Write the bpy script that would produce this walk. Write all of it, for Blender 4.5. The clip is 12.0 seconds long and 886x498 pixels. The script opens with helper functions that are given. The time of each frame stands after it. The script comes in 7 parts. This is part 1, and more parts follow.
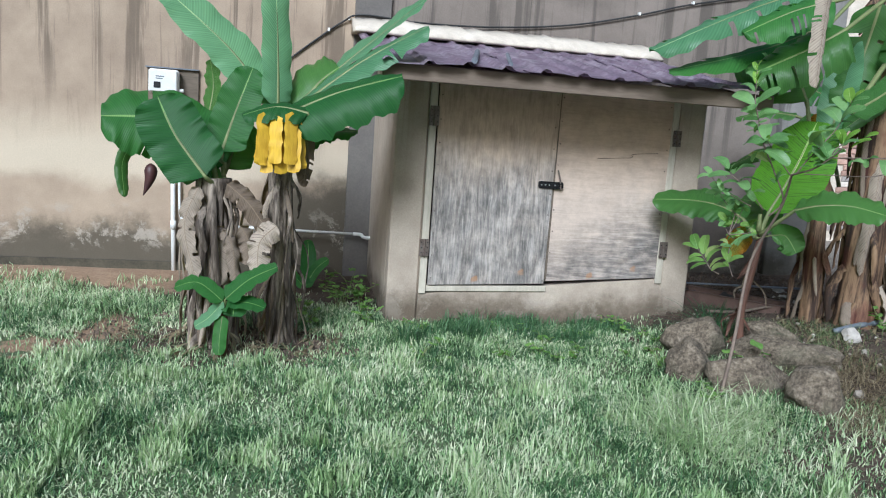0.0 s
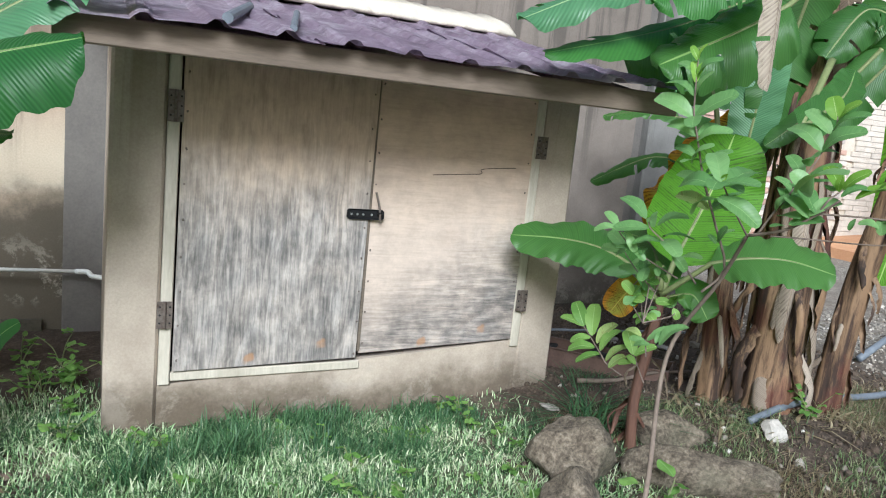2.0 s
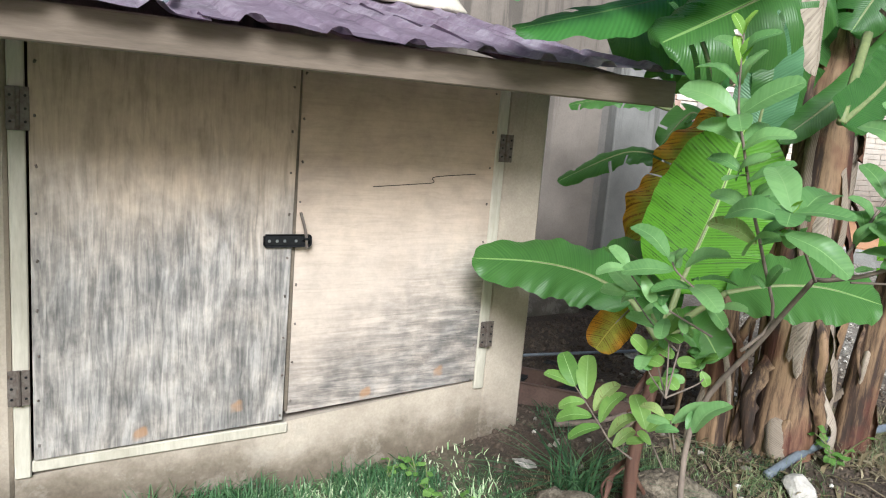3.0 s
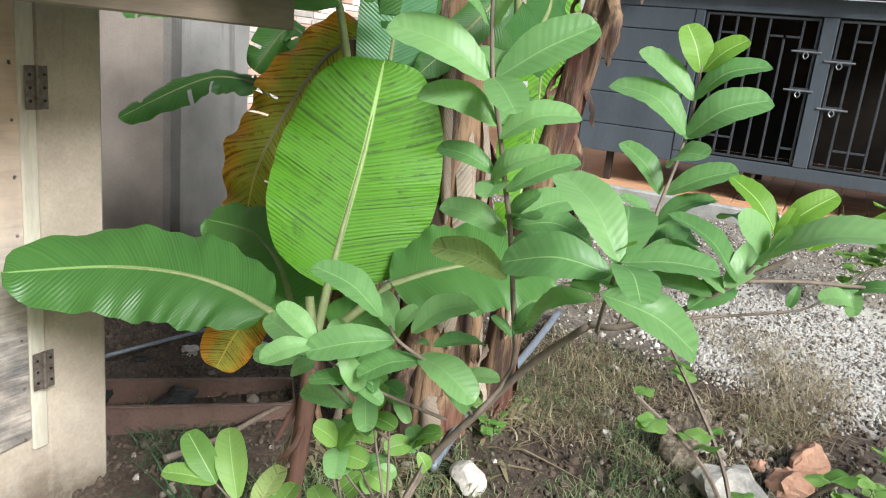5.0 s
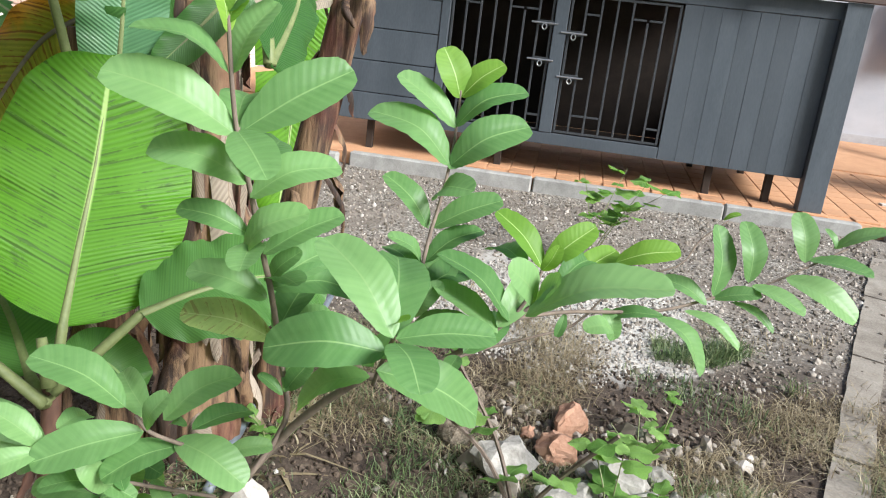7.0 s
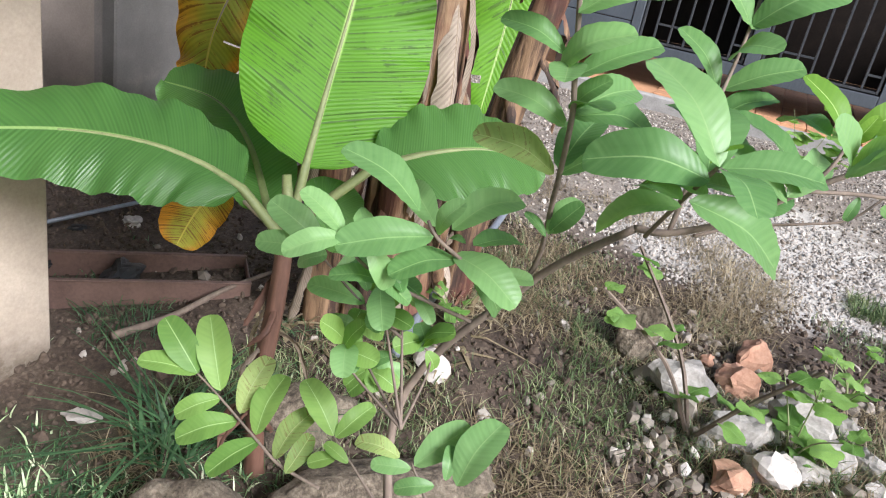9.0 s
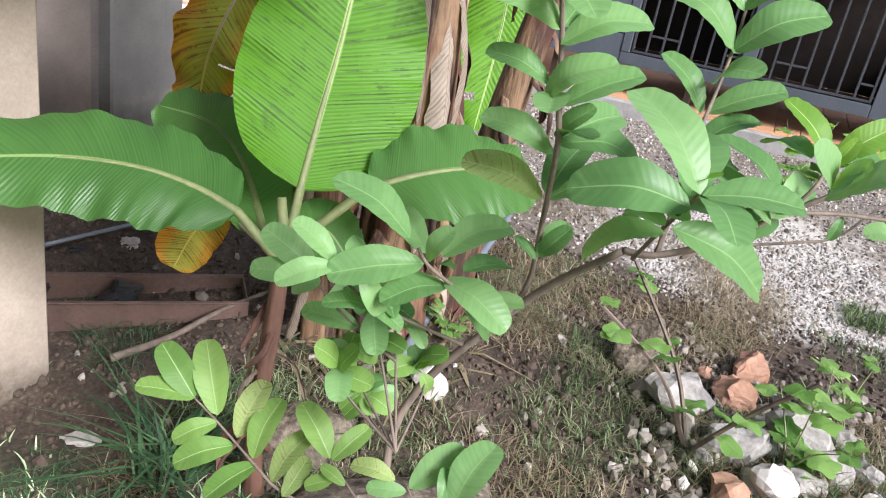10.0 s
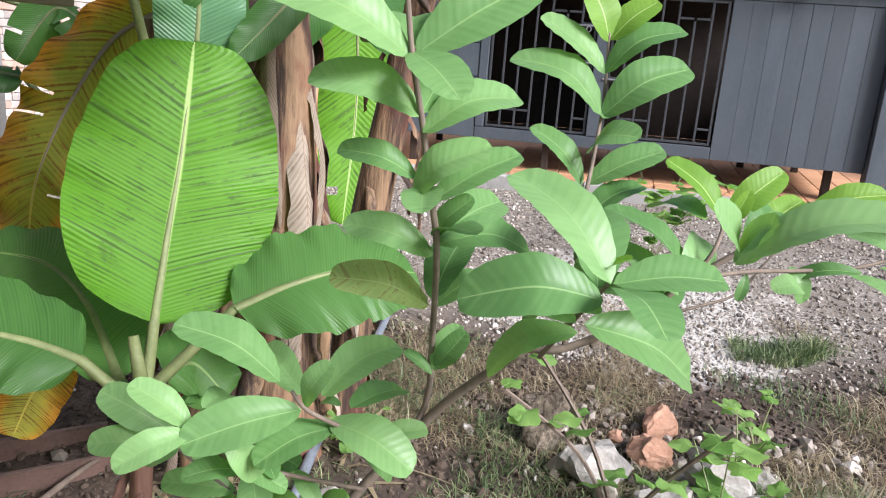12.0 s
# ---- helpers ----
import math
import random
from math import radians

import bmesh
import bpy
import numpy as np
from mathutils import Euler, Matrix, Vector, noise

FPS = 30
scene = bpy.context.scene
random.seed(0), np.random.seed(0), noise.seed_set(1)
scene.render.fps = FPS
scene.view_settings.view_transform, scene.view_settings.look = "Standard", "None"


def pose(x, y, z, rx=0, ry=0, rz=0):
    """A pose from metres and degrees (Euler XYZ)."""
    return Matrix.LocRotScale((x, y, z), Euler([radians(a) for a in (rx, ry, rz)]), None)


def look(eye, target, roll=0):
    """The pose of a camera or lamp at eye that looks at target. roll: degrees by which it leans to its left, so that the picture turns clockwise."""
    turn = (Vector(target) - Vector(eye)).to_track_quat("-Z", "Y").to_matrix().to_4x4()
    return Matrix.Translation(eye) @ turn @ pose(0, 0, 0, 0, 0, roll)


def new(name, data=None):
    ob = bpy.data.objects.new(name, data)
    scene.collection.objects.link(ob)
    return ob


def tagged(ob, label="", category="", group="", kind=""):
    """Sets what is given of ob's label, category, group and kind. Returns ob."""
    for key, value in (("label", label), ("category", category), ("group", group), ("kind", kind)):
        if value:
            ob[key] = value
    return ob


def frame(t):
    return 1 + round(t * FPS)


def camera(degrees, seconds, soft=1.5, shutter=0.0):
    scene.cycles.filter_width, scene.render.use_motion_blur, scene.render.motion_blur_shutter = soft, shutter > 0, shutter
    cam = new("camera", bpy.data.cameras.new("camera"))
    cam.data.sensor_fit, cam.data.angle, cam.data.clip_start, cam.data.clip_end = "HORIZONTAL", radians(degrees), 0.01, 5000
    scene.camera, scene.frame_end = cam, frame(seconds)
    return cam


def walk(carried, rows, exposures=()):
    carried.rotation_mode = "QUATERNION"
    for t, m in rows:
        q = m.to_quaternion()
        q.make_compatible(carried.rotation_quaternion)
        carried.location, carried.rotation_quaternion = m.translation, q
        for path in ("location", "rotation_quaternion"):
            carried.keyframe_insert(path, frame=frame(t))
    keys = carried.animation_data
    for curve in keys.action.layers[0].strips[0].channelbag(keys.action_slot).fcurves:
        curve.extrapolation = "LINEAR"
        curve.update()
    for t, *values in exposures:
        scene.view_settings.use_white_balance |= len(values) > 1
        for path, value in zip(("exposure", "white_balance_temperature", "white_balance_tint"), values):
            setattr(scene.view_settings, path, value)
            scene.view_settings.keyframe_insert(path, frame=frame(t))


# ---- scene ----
cam = camera(61.1, 12.0, soft=1.1)
PATH = [
    (0, (0.114, -0.017, 1.184), (0.525, 1.918, 0.888), 4.0),
    (0.5, (0.283, 0.385, 1.193), (0.955, 2.252, 0.948), 4.5),
    (1, (0.53, 0.718, 1.225), (1.252, 2.563, 0.953), 5.2),
    (1.5, (0.624, 1.042, 1.26), (1.355, 2.878, 0.951), 5.5),
    (2, (0.679, 1.451, 1.338), (1.523, 3.234, 1.007), 5.9),
    (2.5, (0.804, 1.746, 1.316), (1.691, 3.501, 0.952), 5.7),
    (2.7, (0.873, 1.862, 1.348), (1.759, 3.619, 0.989), 5.0),
    (4.3, (1.191, 2.634, 1.431), (2.82, 3.715, 1.01), 6.7),
    (4.5, (1.254, 2.654, 1.449), (2.911, 3.68, 0.998), 6.0),
    (5, (1.37, 2.695, 1.446), (3.096, 3.569, 0.937), 5.9),
    (5.5, (1.451, 2.749, 1.512), (3.289, 3.382, 1.042), 6.9),
    (6, (1.475, 2.73, 1.558), (3.38, 3.067, 1.049), 7.0),
    (6.5, (1.478, 2.703, 1.551), (3.368, 2.913, 0.934), 6.8),
    (7, (1.468, 2.735, 1.532), (3.371, 3.02, 0.985), 6.7),
    (7.5, (1.454, 2.772, 1.509), (3.353, 3.148, 1.007), 7.1),
    (7.7, (1.444, 2.783, 1.488), (3.331, 3.195, 0.969), 7.4),
    (9.3, (1.4, 2.861, 1.408), (3.121, 3.488, 0.605), 11.6),
    (9.5, (1.4, 2.858, 1.415), (3.122, 3.484, 0.615), 11.4),
    (10, (1.398, 2.848, 1.432), (3.143, 3.472, 0.68), 10.4),
    (10.5, (1.403, 2.844, 1.446), (3.18, 3.469, 0.772), 9.1),
    (11, (1.414, 2.847, 1.461), (3.226, 3.468, 0.887), 7.7),
    (11.5, (1.441, 2.861, 1.462), (3.3, 3.4, 0.956), 6.1),
    (12, (1.521, 2.885, 1.425), (3.419, 3.259, 0.918), 4.2),
]
walk(cam, [(t, look(eye, target, roll)) for t, eye, target, roll in PATH],
     exposures=[(0.0, -0.12, 5300, 6), (1.5, 0.05, 5400, 5), (2.5, 0.3, 5600, 5), (4.5, 0.48, 5900, 5), (6.0, 0.68, 5950, 7), (7.7, 0.62, 5950, 7), (9.5, 0.68, 5850, 15), (12.0, 0.75, 5900, 15)])

# world: bright overcast sky, with a wide soft sun behind thin cloud
SUN_UP, SUN_ROUND = 34.0, 206.0
world = bpy.data.worlds.new("world")
scene.world = world
world.use_nodes = True
wn = world.node_tree.nodes
sky = wn.new("ShaderNodeTexSky")
sky.sky_type = "NISHITA"
sky.sun_disc = False
sky.sun_elevation, sky.sun_rotation = radians(SUN_UP), radians(SUN_ROUND)
sky.air_density, sky.dust_density, sky.ozone_density = 1.0, 4.0, 0.6
wn["Background"].inputs["Strength"].default_value = 0.08
world.node_tree.links.new(sky.outputs["Color"], wn["Background"].inputs["Color"])
sun = new("sun", bpy.data.lights.new("sun", "SUN"))
sun.data.energy, sun.data.angle, sun.data.color = 4.7, radians(22), (1.0, 0.965, 0.92)
sun_way = Vector((math.sin(radians(SUN_ROUND)) * math.cos(radians(SUN_UP)), math.cos(radians(SUN_ROUND)) * math.cos(radians(SUN_UP)), math.sin(radians(SUN_UP))))
sun.matrix_world = look(sun_way * 50, (0, 0, 0))


# ---------------------------------------------------------------- materials
def nodes_of(name, rough=0.8, metal=0.0):
    mat = bpy.data.materials.new(name)
    mat.use_nodes = True
    nt = mat.node_tree
    bsdf = nt.nodes["Principled BSDF"]
    bsdf.inputs["Roughness"].default_value = rough
    bsdf.inputs["Metallic"].default_value = metal
    return mat, nt, bsdf


def coords(nt, stretch=(1, 1, 1), space="Object"):
    tc = nt.nodes.new("ShaderNodeTexCoord")
    mp = nt.nodes.new("ShaderNodeMapping")
    mp.inputs["Scale"].default_value = stretch
    nt.links.new(tc.outputs[space], mp.inputs["Vector"])
    return mp.outputs["Vector"]


def noise_tex(nt, vec, scale, detail=5.0, rough=0.6, warp=0.0):
    n = nt.nodes.new("ShaderNodeTexNoise")
    n.inputs["Scale"].default_value, n.inputs["Detail"].default_value = scale, detail
    n.inputs["Roughness"].default_value, n.inputs["Distortion"].default_value = rough, warp
    nt.links.new(vec, n.inputs["Vector"])
    return n.outputs["Fac"]


def ramp(nt, fac, stops):
    r = nt.nodes.new("ShaderNodeValToRGB")
    el = r.color_ramp.elements
    while len(el) < len(stops):
        el.new(0.5)
    for e, (p, c) in zip(el, stops):
        e.position, e.color = p, ((c, c, c, 1) if isinstance(c, (int, float)) else (*c, 1))
    nt.links.new(fac, r.inputs["Fac"])
    return r.outputs["Color"]


def mix(nt, fac, a, b, how="MIX"):
    m = nt.nodes.new("ShaderNodeMix")
    m.data_type, m.blend_type = "RGBA", how
    for sock, v in ((m.inputs["Factor"], fac), (m.inputs["A"], a), (m.inputs["B"], b)):
        if isinstance(v, (int, float)):
            sock.default_value = v
        elif isinstance(v, tuple):
            sock.default_value = (*v, 1)
        else:
            nt.links.new(v, sock)
    return m.outputs["Result"]


def bump(nt, bsdf, height, strength=0.3, distance=0.01):
    b = nt.nodes.new("ShaderNodeBump")
    b.inputs["Strength"].default_value, b.inputs["Distance"].default_value = strength, distance
    nt.links.new(height, b.inputs["Height"])
    nt.links.new(b.outputs["Normal"], bsdf.inputs["Normal"])


def paint(nt, bsdf, colour):
    nt.links.new(colour, bsdf.inputs["Base Color"])


def separate(nt, vec):
    s = nt.nodes.new("ShaderNodeSeparateXYZ")
    nt.links.new(vec, s.inputs[0])
    return s.outputs


def calc(nt, how, a, b=0.0, c=0.0, clamp=False):
    m = nt.nodes.new("ShaderNodeMath")
    m.operation, m.use_clamp = how, clamp
    for i, v in enumerate((a, b, c)):
        if isinstance(v, (int, float)):
            m.inputs[i].default_value = v
        else:
            nt.links.new(v, m.inputs[i])
    return m.outputs[0]


def span(nt, v, lo, hi):
    r = nt.nodes.new("ShaderNodeMapRange")
    r.interpolation_type = "SMOOTHSTEP"
    r.inputs["From Min"].default_value, r.inputs["From Max"].default_value = lo, hi
    nt.links.new(v, r.inputs["Value"])
    return r.outputs["Result"]


def plain(name, dark, light, rough=0.8, scale=8.0, metal=0.0, relief=0.25, stretch=(1, 1, 1), fine=90.0, vary=0.0):
    """A surface of two tones, with stains at a large scale and grain at a small one."""
    mat, nt, bsdf = nodes_of(name, rough, metal)
    v = coords(nt, stretch)
    big, small = noise_tex(nt, v, scale, 6, 0.65, 0.4), noise_tex(nt, v, fine, 4)
    both = mix(nt, 0.35, big, small)
    col = ramp(nt, both, [(0.32, dark), (0.68, light)])
    if vary:
        info = nt.nodes.new("ShaderNodeObjectInfo")
        tone = ramp(nt, info.outputs["Random"], [(0, 1 - vary), (1, 1 + vary)])
        col = mix(nt, 1.0, col, tone, "MULTIPLY")
    paint(nt, bsdf, col)
    bump(nt, bsdf, both, relief, 0.01)
    return mat


def wall_render(name, base, pale, brown, damp_top, moss=True, streaks=1.0, patch=0.5, pale_band=0.0, corner=0.0):
    """Old cement render: water streaks down from the top, a pale band at mid height, damp and moss by the ground;
    corner raises that dark foot to take in painted shade.
    """
    mat, nt, bsdf = nodes_of(name, 0.9)
    v = coords(nt)
    x, y, z = separate(nt, v)[:3]
    big = noise_tex(nt, v, 1.1, 5, 0.6, 0.6)
    mid = noise_tex(nt, v, 5.0, 6, 0.65)
    fine = noise_tex(nt, v, 120.0, 3)
    col = ramp(nt, mix(nt, 0.4, big, mid), [(0.3, base), (0.62, pale)])
    run = noise_tex(nt, coords(nt, (5.0, 5.0, 0.22)), 1.5, 6, 0.65, 0.5)
    run = span(nt, run, 0.50, 0.60)
    ends = calc(nt, "ADD", z, calc(nt, "MULTIPLY", noise_tex(nt, coords(nt, (6.0, 6.0, 0.0)), 1.0, 4), 1.4))
    fade = calc(nt, "MULTIPLY", run, span(nt, ends, 1.65, 2.35))
    # paler band at mid height, its edges broken up by noise
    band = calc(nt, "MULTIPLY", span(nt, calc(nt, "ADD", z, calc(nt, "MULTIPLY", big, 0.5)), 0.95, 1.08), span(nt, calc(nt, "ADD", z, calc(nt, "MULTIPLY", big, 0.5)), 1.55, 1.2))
    col = mix(nt, calc(nt, "MULTIPLY", band, 0.7 * pale_band), col, (0.66, 0.57, 0.44))
    col = mix(nt, calc(nt, "MULTIPLY", fade, 0.75 * streaks), col, brown)
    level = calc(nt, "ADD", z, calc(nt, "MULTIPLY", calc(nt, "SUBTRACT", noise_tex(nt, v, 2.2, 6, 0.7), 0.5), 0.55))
    # corner lifts the damp line towards the shed, painting the shade there too
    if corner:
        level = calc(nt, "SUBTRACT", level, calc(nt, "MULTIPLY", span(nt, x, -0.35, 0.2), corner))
    damp_shade = span(nt, level, damp_top + 0.16, damp_top - 0.06)
    col = mix(nt, calc(nt, "MULTIPLY", damp_shade, 0.85), col, (0.055, 0.05, 0.035) if moss else tuple(c * 0.45 for c in brown))
    flake = calc(nt, "MULTIPLY", span(nt, noise_tex(nt, v, 5.0, 8, 0.75, 0.3), 0.52, 0.60), calc(nt, "MULTIPLY", span(nt, z, damp_top + 0.30, damp_top), span(nt, z, damp_top - 0.16, damp_top - 0.04)))
    col = mix(nt, calc(nt, "MULTIPLY", flake, patch), col, (0.42, 0.37, 0.31))
    col = mix(nt, 0.25, col, ramp(nt, fine, [(0.3, 0.4), (0.7, 1.0)]), "MULTIPLY")
    paint(nt, bsdf, col)
    bump(nt, bsdf, mix(nt, 0.3, mid, fine), 0.35, 0.012)
    return mat


M = {}
M["wall"] = wall_render("cement_render", (0.28, 0.21, 0.155), (0.46, 0.36, 0.265), (0.125, 0.095, 0.07), 0.36, pale_band=1.0, patch=0.8, corner=0.4)
M["wall_mid"] = wall_render("grey_brown_render", (0.14, 0.118, 0.10), (0.25, 0.21, 0.18), (0.09, 0.077, 0.065), 0.3, patch=0.3)
M["wall_grey"] = wall_render("grey_render", (0.125, 0.12, 0.112), (0.26, 0.25, 0.235), (0.08, 0.075, 0.065), 0.3, patch=0.25)
M["pilaster"] = plain("pilaster_render", (0.10, 0.09, 0.085), (0.17, 0.155, 0.14), 0.9, 2.5)
M["shed"] = wall_render("shed_render", (0.31, 0.25, 0.195), (0.53, 0.45, 0.365), (0.20, 0.145, 0.09), 0.17, moss=False, streaks=0.7, patch=0.3)
M["mortar"] = plain("ridge_mortar", (0.48, 0.42, 0.34), (0.72, 0.65, 0.55), 0.95, 7.0, relief=0.6)


def ply_mat(name, grain_up, fresh, bleached, grey, slope, level, bold):
    """Weathered plywood: brown above, bleached in the middle, weathered to grey below with wavy grain."""
    mat, nt, bsdf = nodes_of(name, 0.75)
    v = coords(nt)
    x, y, z = separate(nt, v)[:3]
    st = (1.0, 1.0, 0.09) if grain_up else (0.09, 1.0, 1.0)
    swirl = (1.0, 1.0, 0.3) if grain_up else (0.3, 1.0, 1.0)
    grain = noise_tex(nt, coords(nt, st), 70.0, 5, 0.6, 0.8)
    wide = noise_tex(nt, coords(nt, swirl), 10.0, 4, 0.6, 2.2)
    blot = noise_tex(nt, v, 3.2, 5, 0.65, 0.5)
    hand = noise_tex(nt, v, 9.0, 6, 0.7)
    both = mix(nt, 0.5, grain, wide)
    h = calc(nt, "ADD", z, calc(nt, "MULTIPLY", calc(nt, "SUBTRACT", blot, 0.5), 0.45))
    col = ramp(nt, h, [(0.45, bleached), (0.95, fresh)])
    h = calc(nt, "ADD", h, calc(nt, "MULTIPLY", x, slope))
    worn = span(nt, h, level + 0.24, level - 0.22)
    fibres = ramp(nt, both, [(0.40, tuple(c * 0.8 for c in grey)), (0.50, tuple(c * 1.2 for c in grey)), (0.60, tuple(c * 1.9 for c in grey))])
    worn = calc(nt, "MULTIPLY", worn, span(nt, mix(nt, 0.6, grain, hand), 0.85, 0.35))
    col = mix(nt, calc(nt, "MULTIPLY", worn, 0.95), col, fibres)
    col = mix(nt, bold, col, ramp(nt, both, [(0.38, 0.55), (0.47, 0.86), (0.54, 1.0), (0.63, 1.18)]), "MULTIPLY")
    col = mix(nt, 0.8, col, ramp(nt, hand, [(0.35, 0.78), (0.65, 1.08)]), "MULTIPLY")
    rust = span(nt, noise_tex(nt, v, 5.5, 3, 0.5), 0.70, 0.76)
    col = mix(nt, calc(nt, "MULTIPLY", rust, 0.6), col, (0.40, 0.20, 0.08))
    paint(nt, bsdf, col)
    bump(nt, bsdf, grain, 0.2, 0.004)
    return mat


M["ply_left"] = ply_mat("plywood_upright_grain", True, (0.50, 0.385, 0.285), (0.50, 0.43, 0.37), (0.175, 0.165, 0.158), 0.0, 0.74, 0.55)
M["ply_right"] = ply_mat("plywood_cross_grain", False, (0.54, 0.41, 0.305), (0.56, 0.46, 0.385), (0.15, 0.14, 0.135), -0.45, 0.14, 0.28)
M["frame_wood"] = plain("door_frame_wood", (0.36, 0.32, 0.25), (0.60, 0.55, 0.46), 0.8, 9.0, stretch=(1, 1, 0.2))
M["rafter"] = plain("rafter_wood", (0.08, 0.063, 0.047), (0.20, 0.16, 0.12), 0.85, 10.0, stretch=(0.2, 1, 1))
M["fascia"] = plain("pale_fascia_wood", (0.105, 0.08, 0.06), (0.22, 0.17, 0.13), 0.85, 8.0, stretch=(0.15, 1, 1))
M["black_iron"] = plain("black_iron", (0.012, 0.012, 0.014), (0.03, 0.03, 0.032), 0.45, 40.0, 0.6)
M["hinge"] = plain("rusty_steel", (0.09, 0.06, 0.045), (0.23, 0.20, 0.18), 0.6, 50.0, 0.5)
M["steel"] = plain("bright_steel", (0.35, 0.35, 0.36), (0.6, 0.6, 0.6), 0.35, 60.0, 0.9)
M["pvc"] = plain("white_plastic", (0.62, 0.62, 0.60), (0.80, 0.80, 0.78), 0.4, 6.0, relief=0.05)
M["pvc_grey"] = plain("grey_plastic_pipe", (0.10, 0.115, 0.14), (0.20, 0.225, 0.26), 0.5, 9.0, relief=0.1)
M["cable"] = plain("black_cable", (0.01, 0.01, 0.01), (0.025, 0.025, 0.025), 0.6, 20.0)
M["kennel"] = plain("blue_grey_paint", (0.045, 0.056, 0.068), (0.085, 0.10, 0.118), 0.55, 3.0, stretch=(1, 1, 0.25), relief=0.2, vary=0.12)
M["kennel_beam"] = plain("brown_fascia", (0.06, 0.04, 0.035), (0.15, 0.10, 0.085), 0.7, 6.0)
# near-black wood: shade of insides, undersides and gaps put into its colour
M["dark_inside"] = plain("shade_dark_wood", (0.02, 0.014, 0.010), (0.05, 0.033, 0.024), 0.8, 6.0)
M["bar"] = plain("grey_bar_paint", (0.034, 0.038, 0.042), (0.075, 0.08, 0.088), 0.5, 30.0, 0.3)
M["kerb"] = plain("kerb_concrete", (0.22, 0.215, 0.20), (0.42, 0.41, 0.39), 0.9, 7.0, vary=0.08)
M["pavers"] = plain("orange_paving", (0.40, 0.20, 0.10), (0.58, 0.33, 0.18), 0.8, 3.0, vary=0.1)
M["house_wall"] = plain("pale_blue_paint", (0.36, 0.38, 0.43), (0.50, 0.52, 0.56), 0.7, 1.5)
M["ladder"] = plain("ladder_wood", (0.20, 0.13, 0.09), (0.38, 0.27, 0.19), 0.8, 12.0, stretch=(1, 1, 0.2))
M["rust"] = plain("brown_painted_metal", (0.075, 0.046, 0.038), (0.185, 0.115, 0.092), 0.6, 5.0)
def laterite_mat():
    mat, nt, bsdf = nodes_of("pitted_laterite", 0.95)
    v = coords(nt)
    a, b, c = noise_tex(nt, v, 14.0, 6, 0.7), noise_tex(nt, v, 60.0, 5, 0.75), noise_tex(nt, v, 4.0, 4)
    col = ramp(nt, mix(nt, 0.6, a, b), [(0.38, (0.045, 0.035, 0.025)), (0.5, (0.16, 0.128, 0.092)), (0.64, (0.34, 0.285, 0.215))])
    col = mix(nt, calc(nt, "MULTIPLY", span(nt, c, 0.5, 0.65), 0.4), col, (0.09, 0.09, 0.055))
    paint(nt, bsdf, col)
    bump(nt, bsdf, mix(nt, 0.6, a, b), 1.0, 0.02)
    return mat


M["laterite"] = laterite_mat()
M["worn_concrete"] = plain("worn_sandy_concrete", (0.15, 0.125, 0.10), (0.36, 0.325, 0.275), 0.95, 5.0, relief=0.6)
M["rubble"] = plain("broken_concrete", (0.17, 0.155, 0.135), (0.44, 0.42, 0.385), 0.95, 14.0, relief=0.8)
M["brickbit"] = plain("broken_brick", (0.26, 0.13, 0.08), (0.46, 0.28, 0.19), 0.95, 14.0, relief=0.6)
M["white_stone"] = plain("pale_stone", (0.30, 0.27, 0.245), (0.60, 0.56, 0.51), 0.9, 12.0, relief=0.5)


# ---------------------------------------------------------------- mesh helpers
def mesh_object(name, bm, mat, smooth=False):
    me = bpy.data.meshes.new(name)
    bm.normal_update()
    bm.to_mesh(me)
    bm.free()
    for m in (mat if isinstance(mat, (list, tuple)) else [mat]):
        me.materials.append(m)
    if smooth:
        me.polygons.foreach_set("use_smooth", [True] * len(me.polygons))
    return new(name, me)


def part(name, bm, mat, parent, label="", smooth=False):
    ob = mesh_object(name, bm, mat, smooth)
    ob.parent = parent
    if parent is not None:
        ob.matrix_parent_inverse = parent.matrix_world.inverted() if parent.parent is None else Matrix.Identity(4)
    return tagged(ob, label)


def empty(name, at, label, category, group="", kind=""):
    ob = new(name)
    ob.matrix_world = at if isinstance(at, Matrix) else Matrix.Translation(at)
    ob.empty_display_size = 0.1
    return tagged(ob, label, category, group, kind)


def add_box(bm, lo, hi, bevel=0.0, m=None):
    got = bmesh.ops.create_cube(bm, size=1)
    c = [(a + b) / 2 for a, b in zip(lo, hi)]
    s = [b - a for a, b in zip(lo, hi)]
    for v in got["verts"]:
        v.co = Vector((v.co.x * s[0] + c[0], v.co.y * s[1] + c[1], v.co.z * s[2] + c[2]))
    vs = got["verts"]
    if bevel:
        es = list({e for v in vs for e in v.link_edges})
        r = bmesh.ops.bevel(bm, geom=es, offset=bevel, segments=1, affect="EDGES")
        vs = list({v for f in r["faces"] for v in f.verts} | {v for v in vs if v.is_valid})
    if m is not None:
        bmesh.ops.transform(bm, matrix=m, verts=vs)
    return vs


def box(lo, hi, bevel=0.0, m=None):
    bm = bmesh.new()
    add_box(bm, lo, hi, bevel, m)
    return bm


